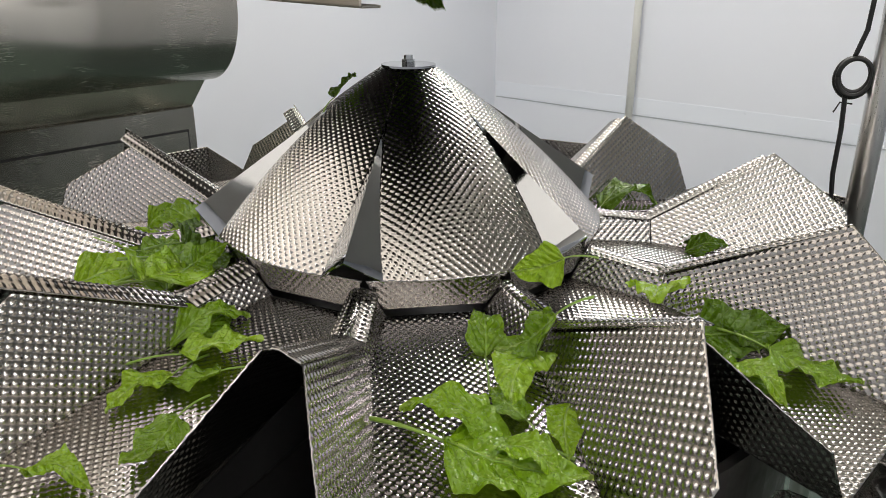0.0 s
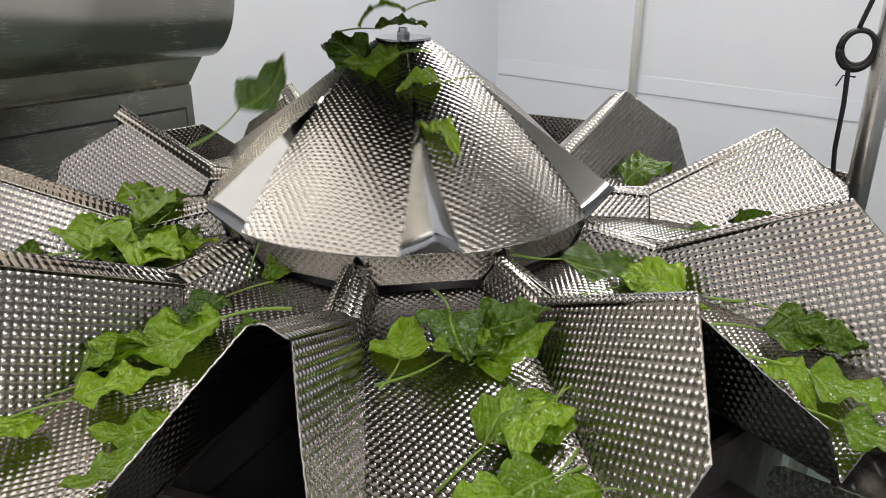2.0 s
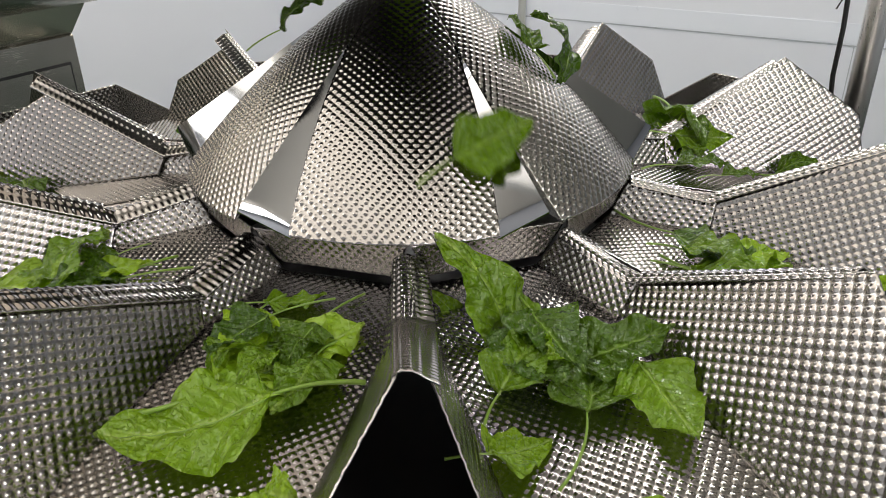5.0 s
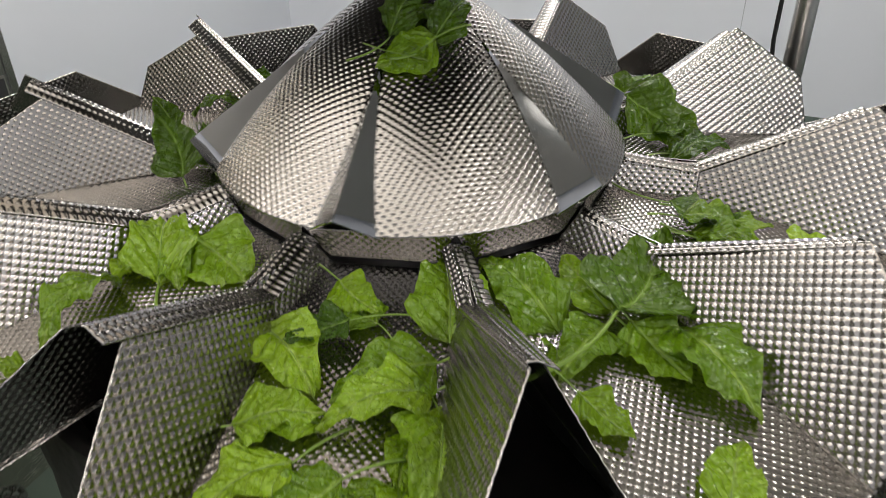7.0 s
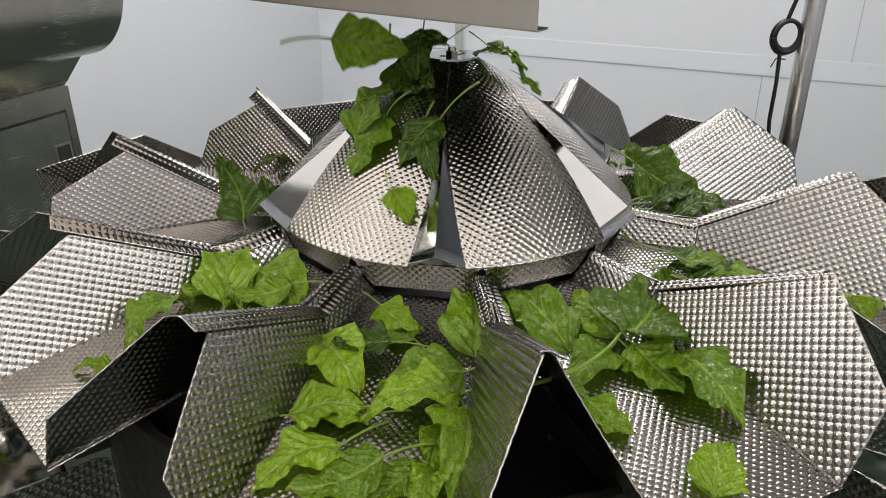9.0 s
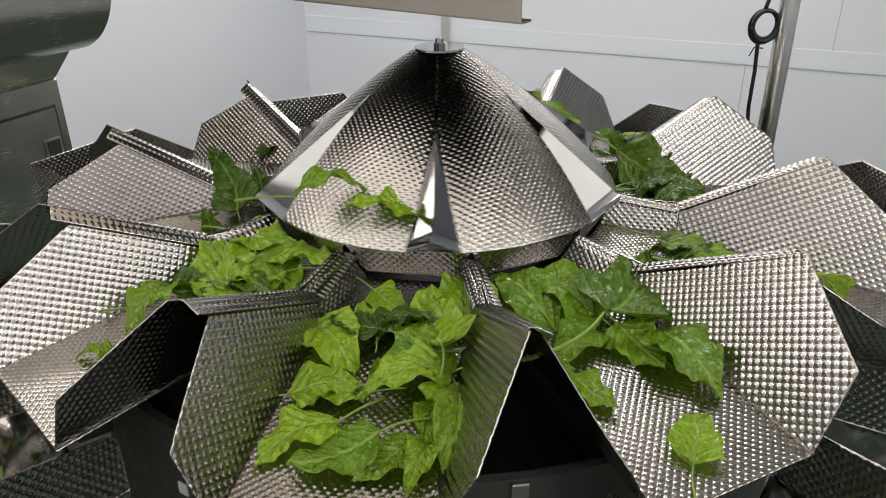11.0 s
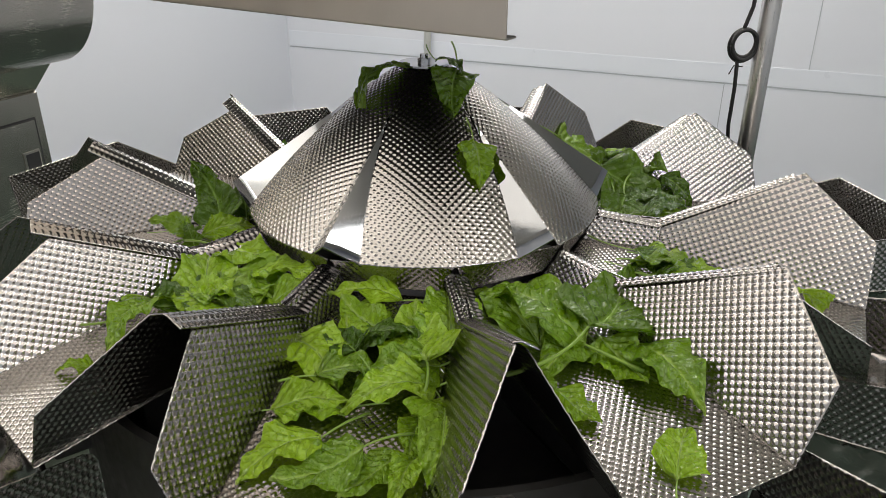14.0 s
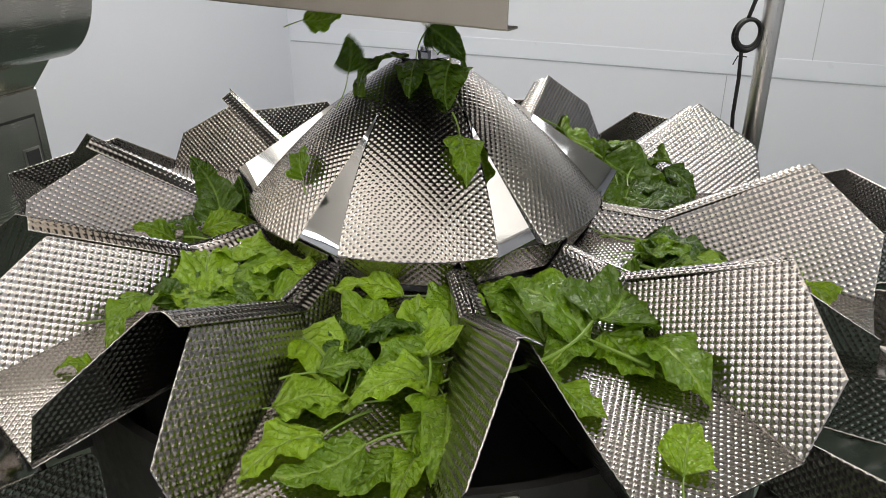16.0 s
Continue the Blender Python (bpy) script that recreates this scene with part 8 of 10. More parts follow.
    walk(leaves[114], [
        (0, pose(-0.030, 0.034, 0.699, 99, -21, 43)), (12.8, pose(-0.030, 0.034, 0.699, 99, -21, 43)),
        (13.15, pose(0.087, -0.002, 0.300, 69, -6, 88)), (13.3, pose(0.197, -0.032, 0.049, 41, 6, 72)),
        (13.4, pose(0.178, -0.089, 0.049, 41, 6, 54)), (13.5, pose(0.148, -0.133, 0.049, 41, 6, 39)),
        (13.6, pose(0.109, -0.167, 0.049, 41, 6, 24)), (13.7, pose(0.066, -0.188, 0.049, 41, 6, 10)),
        (13.8, pose(0.035, -0.196, 0.049, 41, 6, 1)), (13.87, pose(0.020, -0.196, 0.047, 27, -28, 47)),
        (13.93, pose(0.005, -0.196, 0.046, -16, -36, 114)), (14, pose(-0.010, -0.196, 0.044, -42, -8, 167)),
        (14.1, pose(-0.027, -0.195, 0.044, -42, -8, 167)), (14.2, pose(-0.034, -0.195, 0.044, -42, -8, 167)),
        (14.3, pose(-0.036, -0.194, 0.044, -42, -8, 167)), (14.4, pose(-0.038, -0.194, 0.044, -42, -8, 167)),
        (14.5, pose(-0.040, -0.194, 0.044, -42, -8, 167)), (14.6, pose(-0.039, -0.194, 0.044, -42, -8, 167)),
        (14.7, pose(-0.039, -0.194, 0.044, -42, -8, 167)), (14.8, pose(-0.039, -0.194, 0.044, -42, -8, 167)),
        (14.9, pose(-0.038, -0.194, 0.044, -42, -8, 167)), (15, pose(-0.038, -0.194, 0.044, -42, -8, 167)),
        (15.1, pose(-0.038, -0.194, 0.044, -42, -8, 167)), (15.2, pose(-0.037, -0.194, 0.044, -42, -8, 167)),
        (15.3, pose(-0.037, -0.194, 0.044, -42, -8, 167)), (15.4, pose(-0.037, -0.194, 0.044, -42, -8, 167)),
        (15.5, pose(-0.036, -0.194, 0.044, -42, -8, 167)), (15.6, pose(-0.036, -0.194, 0.044, -42, -8, 167)),
        (15.7, pose(-0.036, -0.194, 0.044, -42, -8, 167)), (15.8, pose(-0.035, -0.194, 0.044, -42, -8, 167)),
        (15.9, pose(-0.035, -0.194, 0.044, -42, -8, 167)), (16, pose(-0.035, -0.195, 0.044, -42, -8, 167)),
    ])
    walk(leaves[115], [
        (0, pose(0.034, -0.005, 0.678, 65, -69, 1)), (14.3, pose(0.034, -0.005, 0.678, 65, -69, 1)),
        (14.65, pose(-0.100, -0.016, 0.300, 50, -43, -24)), (14.8, pose(-0.227, -0.027, 0.024, 31, -36, -43)),
        (14.9, pose(-0.227, -0.028, 0.024, 31, -36, -43)), (15, pose(-0.227, -0.028, 0.024, 31, -36, -43)),
        (15.1, pose(-0.227, -0.028, 0.024, 31, -36, -43)), (15.2, pose(-0.227, -0.029, 0.024, 31, -36, -42)),
        (15.3, pose(-0.227, -0.029, 0.024, 31, -36, -42)), (15.4, pose(-0.226, -0.030, 0.024, 31, -36, -42)),
        (15.5, pose(-0.226, -0.030, 0.024, 31, -36, -42)), (15.6, pose(-0.226, -0.030, 0.024, 31, -36, -42)),
        (15.7, pose(-0.226, -0.031, 0.024, 31, -36, -42)), (15.8, pose(-0.226, -0.031, 0.024, 31, -36, -42)),
        (15.9, pose(-0.226, -0.032, 0.024, 31, -36, -42)), (16, pose(-0.226, -0.032, 0.024, 31, -36, -42)),
    ])
    walk(leaves[116], [
        (0, pose(0.007, 0.008, 0.703, 87, 11, -16)), (12.7, pose(0.007, 0.008, 0.703, 87, 11, -16)),
        (12.88, pose(0.004, -0.023, 0.502, 67, -23, -4)), (13.05, pose(0.000, -0.053, 0.300, 28, -47, 29)),
        (13.2, pose(-0.005, -0.112, 0.125, 47, -16, 15)), (13.3, pose(-0.042, -0.104, 0.125, 47, -16, -4)),
        (13.4, pose(-0.071, -0.087, 0.125, 47, -16, -22)), (13.5, pose(-0.092, -0.065, 0.125, 47, -16, -37)),
        (13.6, pose(-0.105, -0.039, 0.125, 47, -16, -52)), (13.7, pose(-0.112, -0.013, 0.125, 47, -16, -66)),
        (13.8, pose(-0.112, 0.005, 0.125, 47, -16, -75)), (14, pose(-0.083, -0.004, 0.136, 35, -3, -94)),
        (14.1, pose(-0.081, 0.005, 0.136, 35, -3, -94)), (14.2, pose(-0.079, 0.008, 0.136, 35, -3, -94)),
        (14.3, pose(-0.079, 0.009, 0.136, 35, -3, -94)), (14.4, pose(-0.079, 0.010, 0.136, 35, -3, -94)),
        (14.5, pose(-0.078, 0.012, 0.136, 35, -3, -94)), (14.6, pose(-0.078, 0.011, 0.136, 35, -3, -94)),
        (14.7, pose(-0.078, 0.011, 0.136, 35, -3, -94)), (14.8, pose(-0.078, 0.011, 0.136, 35, -3, -94)),
        (14.9, pose(-0.078, 0.011, 0.136, 35, -3, -94)), (15, pose(-0.078, 0.011, 0.136, 35, -3, -94)),
        (15.1, pose(-0.079, 0.010, 0.136, 35, -3, -94)), (15.2, pose(-0.079, 0.010, 0.136, 35, -3, -94)),
        (15.3, pose(-0.079, 0.010, 0.136, 35, -3, -94)), (15.4, pose(-0.079, 0.010, 0.136, 35, -3, -94)),
        (15.5, pose(-0.079, 0.010, 0.136, 35, -3, -94)), (15.6, pose(-0.079, 0.010, 0.136, 35, -3, -94)),
        (15.7, pose(-0.079, 0.009, 0.136, 35, -3, -94)), (15.8, pose(-0.079, 0.009, 0.136, 35, -3, -94)),
        (15.9, pose(-0.079, 0.009, 0.136, 35, -3, -94)), (16, pose(-0.079, 0.009, 0.136, 35, -3, -94)),
    ])
    walk(leaves[117], [
        (0, pose(0.064, -0.021, 0.716, -3, -43, 155)), (12.7, pose(0.064, -0.021, 0.716, -3, -43, 155)),
        (13.05, pose(0.026, 0.033, 0.300, 48, -16, 151)), (13.2, pose(0.001, 0.084, 0.142, 41, 14, 169)),
        (13.3, pose(0.029, 0.079, 0.142, 41, 14, 150)), (13.4, pose(0.051, 0.066, 0.142, 41, 14, 132)),
        (13.5, pose(0.067, 0.050, 0.142, 41, 14, 117)), (13.6, pose(0.077, 0.032, 0.142, 41, 14, 102)),
        (13.7, pose(0.083, 0.012, 0.142, 41, 14, 88)), (13.8, pose(0.084, -0.001, 0.142, 41, 14, 79)),
        (13.9, pose(0.057, -0.023, 0.148, 14, -19, 137)), (14, pose(0.030, -0.044, 0.153, -30, -9, -156)),
        (14.1, pose(0.028, -0.051, 0.153, -30, -9, -156)), (14.2, pose(0.027, -0.054, 0.153, -30, -9, -156)),
        (14.3, pose(0.027, -0.055, 0.153, -30, -9, -156)), (14.4, pose(0.027, -0.055, 0.153, -30, -9, -156)),
        (14.5, pose(0.026, -0.056, 0.153, -30, -9, -156)), (14.6, pose(0.026, -0.056, 0.153, -30, -9, -156)),
        (14.7, pose(0.026, -0.056, 0.153, -30, -9, -156)), (14.8, pose(0.026, -0.056, 0.153, -30, -9, -156)),
        (14.9, pose(0.027, -0.056, 0.153, -30, -9, -156)), (15, pose(0.027, -0.056, 0.153, -30, -9, -156)),
        (15.1, pose(0.027, -0.055, 0.153, -30, -9, -156)), (15.2, pose(0.027, -0.055, 0.153, -30, -9, -156)),
        (15.3, pose(0.027, -0.055, 0.153, -30, -9, -156)), (15.4, pose(0.027, -0.055, 0.153, -30, -9, -156)),
        (15.5, pose(0.027, -0.055, 0.153, -30, -9, -156)), (15.6, pose(0.027, -0.055, 0.153, -30, -9, -156)),
        (15.7, pose(0.027, -0.055, 0.153, -30, -9, -156)), (15.8, pose(0.027, -0.054, 0.153, -30, -9, -156)),
        (15.9, pose(0.027, -0.054, 0.153, -30, -9, -156)), (16, pose(0.027, -0.054, 0.153, -30, -9, -156)),
    ])
    walk(leaves[118], [
        (0, pose(0.071, -0.050, 0.672, 31, 4, -17)), (14, pose(0.071, -0.050, 0.672, 31, 4, -17)),
        (14.35, pose(-0.045, -0.020, 0.300, 80, -13, 20)), (14.5, pose(-0.148, 0.000, 0.174, 92, 10, -5)),
        (14.68, pose(-0.152, 0.049, 0.090, 55, 10, -28)), (14.79, pose(-0.290, 0.074, -0.012, 30, -8, 21)),
        (14.9, pose(-0.215, 0.517, -0.134, 42, -27, 23)), (16, pose(-0.215, 0.517, -0.134, 42, -27, 23)),
    ])
    walk(leaves[119], [
        (0, pose(-0.027, -0.032, 0.673, 69, 26, -40)), (14, pose(-0.027, -0.032, 0.673, 69, 26, -40)),
        (14.35, pose(-0.037, -0.033, 0.300, 105, 16, -27)), (14.5, pose(-0.053, -0.041, 0.181, 92, 47, -21)),
        (14.72, pose(-0.094, -0.129, 0.090, 65, 62, -77)), (14.86, pose(-0.154, -0.243, -0.020, -2, 43, -175)),
        (15, pose(-0.214, -0.357, -0.130, 0, -0, 144)), (16, pose(-0.214, -0.357, -0.130, 0, -0, 144)),
    ])
    walk(leaves[120], [
        (0, pose(-0.051, -0.075, 0.716, -77, -45, 83)), (14, pose(-0.051, -0.075, 0.716, -77, -45, 83)),
        (14.18, pose(-0.015, -0.070, 0.508, -93, -7, 100)), (14.35, pose(0.020, -0.066, 0.300, -99, 33, 108)),
        (14.5, pose(0.081, -0.073, 0.144, -88, 43, 147)), (14.7, pose(0.194, -0.267, -0.030, -45, 53, -178)),
        (14.9, pose(0.293, -0.363, -0.126, 0, -0, -144)), (16, pose(0.293, -0.363, -0.126, 0, -0, -144)),
    ])
    walk(leaves[121], [
        (0, pose(0.065, 0.029, 0.657, 119, -8, -53)), (13.7, pose(0.065, 0.029, 0.657, 119, -8, -53)),
        (14.05, pose(0.084, -0.089, 0.300, 107, 5, 7)), (14.5, pose(0.117, -0.200, 0.001, 95, 11, -27)),
        (14.65, pose(0.194, -0.267, -0.030, 126, 15, -23)), (14.8, pose(0.254, -0.312, -0.122, 50, 44, -96)),
        (16, pose(0.254, -0.312, -0.122, 50, 44, -96)),
    ])
    walk(leaves[122], [
        (0, pose(-0.064, 0.065, 0.682, 114, 43, -20)), (13.7, pose(-0.064, 0.065, 0.682, 114, 43, -20)),
        (14.05, pose(0.076, -0.068, 0.300, 67, 9, -2)), (14.5, pose(0.203, -0.187, 0.011, 97, 3, 17)),
        (14.65, pose(0.194, -0.267, -0.030, 90, 11, -12)), (14.73, pose(0.241, -0.291, -0.074, 40, 35, -82)),
        (14.8, pose(0.289, -0.314, -0.118, 0, -0, -144)), (16, pose(0.289, -0.314, -0.118, 0, -0, -144)),
    ])
    walk(leaves[123], [
        (0, pose(-0.061, -0.029, 0.648, 13, -5, -161)), (13.9, pose(-0.061, -0.029, 0.648, 13, -5, -161)),
        (14.25, pose(-0.093, -0.044, 0.300, 41, 12, -124)), (14.4, pose(-0.137, -0.064, 0.090, 33, 29, -97)),
        (14.5, pose(-0.138, -0.062, 0.090, 33, 29, -97)), (14.6, pose(-0.138, -0.063, 0.090, 33, 29, -97)),
        (14.7, pose(-0.138, -0.063, 0.090, 33, 29, -97)), (14.95, pose(-0.282, -0.129, -0.030, 9, 18, -104)),
        (15.03, pose(-0.330, -0.146, -0.058, 0, 15, -155)), (15.12, pose(-0.377, -0.164, -0.086, -3, 8, 156)),
        (15.2, pose(-0.425, -0.181, -0.114, 0, -0, 108)), (16, pose(-0.425, -0.181, -0.114, 0, -0, 108)),
    ])
    walk(leaves[124], [
        (0, pose(-0.004, -0.007, 0.674, 76, 31, 35)), (14.5, pose(-0.004, -0.007, 0.674, 76, 31, 35)),
        (14.68, pose(-0.004, -0.005, 0.499, 57, 39, -10)), (14.85, pose(-0.004, -0.002, 0.324, 36, 34, -56)),
        (15, pose(-0.006, 0.002, 0.244, 74, 38, -50)), (15.22, pose(-0.152, 0.049, 0.090, 79, 40, -87)),
        (15.32, pose(-0.231, 0.092, 0.017, 30, 63, -171)), (15.41, pose(-0.310, 0.135, -0.057, -9, 35, 114)),
        (15.5, pose(-0.389, 0.178, -0.130, 0, -0, 72)), (16, pose(-0.389, 0.178, -0.130, 0, -0, 72)),
    ])
    walk(leaves[125], [
        (0, pose(-0.007, 0.007, 0.716, 40, -30, 88)), (15, pose(-0.007, 0.007, 0.716, 40, -30, 88)),
        (15.35, pose(0.014, -0.006, 0.300, 90, -15, 65)), (15.5, pose(0.034, -0.018, 0.217, 73, -7, 38)),
        (15.68, pose(0.152, -0.049, 0.090, 49, -32, 23)), (15.75, pose(0.243, -0.088, 0.018, 43, -8, -19)),
        (15.83, pose(0.334, -0.127, -0.054, 23, 5, -63)), (15.9, pose(0.425, -0.165, -0.126, 0, 0, -108)),
        (16, pose(0.425, -0.165, -0.126, 0, 0, -108)),
    ])
    walk(leaves[126], [
        (0, pose(0.056, -0.089, 0.688, 36, -10, 37)), (15.5, pose(0.056, -0.089, 0.688, 36, -10, 37)),
        (15.68, pose(0.008, -0.064, 0.494, 69, 8, 17)), (15.85, pose(-0.041, -0.038, 0.300, 97, 34, 8)),
        (16, pose(-0.127, -0.005, 0.172, 91, 4, -10)),
    ])
    walk(leaves[127], [
        (0, pose(-0.045, 0.001, 0.670, 172, 51, 101)), (15.5, pose(-0.045, 0.001, 0.670, 172, 51, 101)),
        (15.85, pose(-0.009, -0.022, 0.300, -109, 38, 160)), (16, pose(0.019, -0.044, 0.182, -64, 44, -174)),
    ])
    walk(leaves[128], [
        (0, pose(-0.061, -0.059, 0.717, -51, 69, -163)), (15.5, pose(-0.061, -0.059, 0.717, -51, 69, -163)),
        (15.85, pose(-0.102, -0.008, 0.303, 138, 64, 75)), (16, pose(-0.155, 0.030, 0.223, 157, 62, 58)),
    ])
    walk(leaves[129], [
        (0, pose(0.080, 0.065, 0.649, -21, -8, -11)), (4.95, pose(0.080, 0.065, 0.649, -21, -8, -11)),
        (5.25, pose(0.032, 0.026, 0.270, 3, -2, -58)), (5.38, pose(-0.051, -0.048, 0.155, -3, -19, -92)),
        (5.66, pose(-0.225, -0.214, -0.010, 3, 16, -68)), (5.73, pose(-0.268, -0.269, -0.071, -2, 17, -122)),
        (5.8, pose(-0.311, -0.325, -0.132, -5, 14, -175)), (9, pose(-0.311, -0.325, -0.132, -5, 14, -175)),
        (16, pose(-0.311, -0.325, -0.132, -5, 14, -175)),
    ])
    walk(leaves[130], [
        (0, pose(0.037, -0.054, 0.656, -65, -89, 57)), (5.05, pose(0.037, -0.054, 0.656, -65, -89, 57)),
        (5.35, pose(0.015, -0.022, 0.270, 14, -55, -58)), (5.48, pose(-0.040, -0.058, 0.155, 23, -21, -43)),
        (5.76, pose(-0.175, -0.256, -0.010, 9, 5, -70)), (5.83, pose(-0.197, -0.266, -0.067, 4, 11, -118)),
        (5.9, pose(-0.219, -0.277, -0.123, -4, 12, -166)), (9, pose(-0.219, -0.277, -0.123, -4, 12, -166)),
        (16, pose(-0.219, -0.277, -0.123, -4, 12, -166)),
    ])
    walk(leaves[131], [
        (0, pose(0.084, -0.056, 0.718, -45, 34, 177)), (4.85, pose(0.084, -0.056, 0.718, -45, 34, 177)),
        (5.15, pose(0.033, -0.023, 0.270, -17, 12, 151)), (5.28, pose(-0.033, -0.062, 0.155, 10, -16, 139)),
        (5.56, pose(-0.145, -0.274, -0.010, -10, 27, 124)), (5.7, pose(-0.244, -0.532, -0.144, -7, -8, 149)),
        (9, pose(-0.244, -0.532, -0.144, -7, -8, 149)), (16, pose(-0.244, -0.532, -0.144, -7, -8, 149)),
    ])
    walk(leaves[132], [
        (0, pose(-0.041, 0.058, 0.684, 4, -18, -13)), (5.35, pose(-0.041, 0.058, 0.684, 4, -18, -13)),
        (5.65, pose(-0.016, 0.023, 0.270, 54, -18, -45)), (5.78, pose(-0.069, -0.008, 0.155, 51, 19, -59)),
        (6.06, pose(-0.308, -0.037, -0.010, 33, 38, -69)), (6.13, pose(-0.368, -0.043, -0.070, -2, 33, -152)),
        (6.2, pose(-0.427, -0.049, -0.129, -6, 5, 145)), (9, pose(-0.427, -0.049, -0.129, -6, 5, 145)),
        (16, pose(-0.427, -0.049, -0.129, -6, 5, 145)),
    ])
    walk(leaves[133], [
        (0, pose(-0.035, -0.004, 0.670, -31, 38, -101)), (5.15, pose(-0.035, -0.004, 0.670, -31, 38, -101)),
        (5.45, pose(-0.014, -0.002, 0.270, -1, -4, -87)), (5.58, pose(-0.068, -0.016, 0.155, -13, 26, -65)),
        (5.86, pose(-0.302, -0.071, -0.010, 16, -4, -87)), (6, pose(-0.388, -0.038, -0.120, 4, 6, -18)),
        (9, pose(-0.388, -0.038, -0.120, 4, 6, -18)), (16, pose(-0.388, -0.038, -0.120, 4, 6, -18)),
    ])
    walk(leaves[134], [
        (0, pose(-0.082, -0.070, 0.665, -51, -39, -82)), (9.9, pose(-0.082, -0.070, 0.665, -51, -39, -82)),
        (10.25, pose(-0.155, -0.092, 0.300, -30, -27, -88)), (12.5, pose(-0.284, -0.178, -0.116, 6, 10, -99)),
        (16, pose(-0.284, -0.178, -0.116, 6, 10, -99)),
    ])
    walk(leaves[135], [
        (0, pose(0.007, 0.058, 0.653, 108, 75, 168)), (8.85, pose(0.007, 0.058, 0.653, 108, 75, 168)),
        (9.15, pose(0.003, 0.023, 0.270, -86, 75, -67)), (9.28, pose(-0.055, 0.043, 0.155, -31, 75, -52)),
        (9.56, pose(-0.244, 0.192, -0.010, 10, 43, -26)), (9.7, pose(-0.323, 0.181, -0.108, 50, 27, -29)),
        (12.5, pose(-0.323, 0.181, -0.108, 50, 27, -29)), (16, pose(-0.323, 0.181, -0.108, 50, 27, -29)),
    ])
    walk(leaves[136], [
        (0, pose(-0.067, 0.042, 0.651, 67, -3, -29)), (5.45, pose(-0.067, 0.042, 0.651, 67, -3, -29)),
        (5.75, pose(-0.027, 0.017, 0.270, 42, -41, -42)), (5.88, pose(0.014, -0.069, 0.155, -15, -50, -2)),
        (6.16, pose(0.060, -0.304, -0.010, 20, -43, -9)), (6.23, pose(0.073, -0.362, -0.061, 18, -12, -31)),
        (6.3, pose(0.087, -0.420, -0.111, 4, 17, -55)), (9, pose(0.087, -0.420, -0.111, 4, 17, -55)),
        (16, pose(0.087, -0.420, -0.111, 4, 17, -55)),
    ])
    walk(leaves[137], [
        (0, pose(-0.380, -0.042, -0.111, -23, 36, -102)), (1.5, pose(-0.438, -0.050, -0.105, 50, 55, -21)),
        (2.15, pose(-0.575, -0.109, -0.130, 51, 28, 20)), (2.8, pose(-0.713, -0.169, -0.155, 35, 6, 56)),
        (2.88, pose(-0.730, -0.180, -0.237, -9, -5, 91)), (2.97, pose(-0.747, -0.192, -0.318, -51, 12, 124)),
        (3.05, pose(-0.764, -0.204, -0.400, -86, 45, 142)), (16, pose(-0.764, -0.204, -0.400, -86, 45, 142)),
    ])
    walk(leaves[138], [
        (0, pose(-0.318, -0.125, -0.111, 11, 3, -152)), (0.75, pose(-0.317, -0.117, -0.114, 10, -1, -113)),
        (1.5, pose(-0.316, -0.109, -0.116, 6, -3, -74)), (3.5, pose(-0.456, -0.073, -0.125, -5, 4, -121)),
        (4.45, pose(-0.585, -0.121, -0.140, -5, 2, -160)), (5.4, pose(-0.713, -0.169, -0.155, -3, -0, 161)),
        (5.65, pose(-0.764, -0.204, -0.400, -41, 18, 159)), (16, pose(-0.764, -0.204, -0.400, -41, 18, 159)),
    ])
    walk(leaves[139], [
        (0, pose(-0.397, 0.216, -0.130, 10, -32, 40)), (0.5, pose(-0.395, 0.199, -0.129, -6, -21, 100)),
        (1, pose(-0.392, 0.182, -0.128, -5, -2, 153)), (1.5, pose(-0.390, 0.165, -0.127, 10, 8, -153)),
        (2.25, pose(-0.420, 0.062, -0.120, -30, 15, -148)), (3, pose(-0.450, -0.042, -0.114, -71, 23, -148)),
        (4, pose(-0.582, -0.106, -0.135, -56, 2, -176)), (5, pose(-0.713, -0.169, -0.155, -33, -8, 152)),
        (5.25, pose(-0.764, -0.204, -0.400, -70, 6, 149)), (16, pose(-0.764, -0.204, -0.400, -70, 6, 149)),
    ])
    walk(leaves[140], [
        (0, pose(0.047, -0.567, -0.147, -4, 5, -140)), (0.75, pose(0.037, -0.573, -0.148, -0, 5, -98)),
        (1.5, pose(0.026, -0.578, -0.148, 3, 4, -55)), (2.1, pose(0.026, -0.730, -0.155, 0, 2, -130)),
        (2.35, pose(0.018, -0.790, -0.400, -38, 20, -132)), (16, pose(0.018, -0.790, -0.400, -38, 20, -132)),
    ])
    walk(leaves[141], [
        (0, pose(0.041, -0.484, -0.136, 5, 5, 25)), (1.5, pose(0.069, -0.538, -0.141, 4, -9, 38)),
        (1.9, pose(0.064, -0.634, -0.148, 1, -8, 81)), (2.3, pose(0.060, -0.730, -0.155, -2, -5, 123)),
        (2.55, pose(0.042, -0.790, -0.400, -40, -25, 127)), (16, pose(0.042, -0.790, -0.400, -40, -25, 127)),
    ])
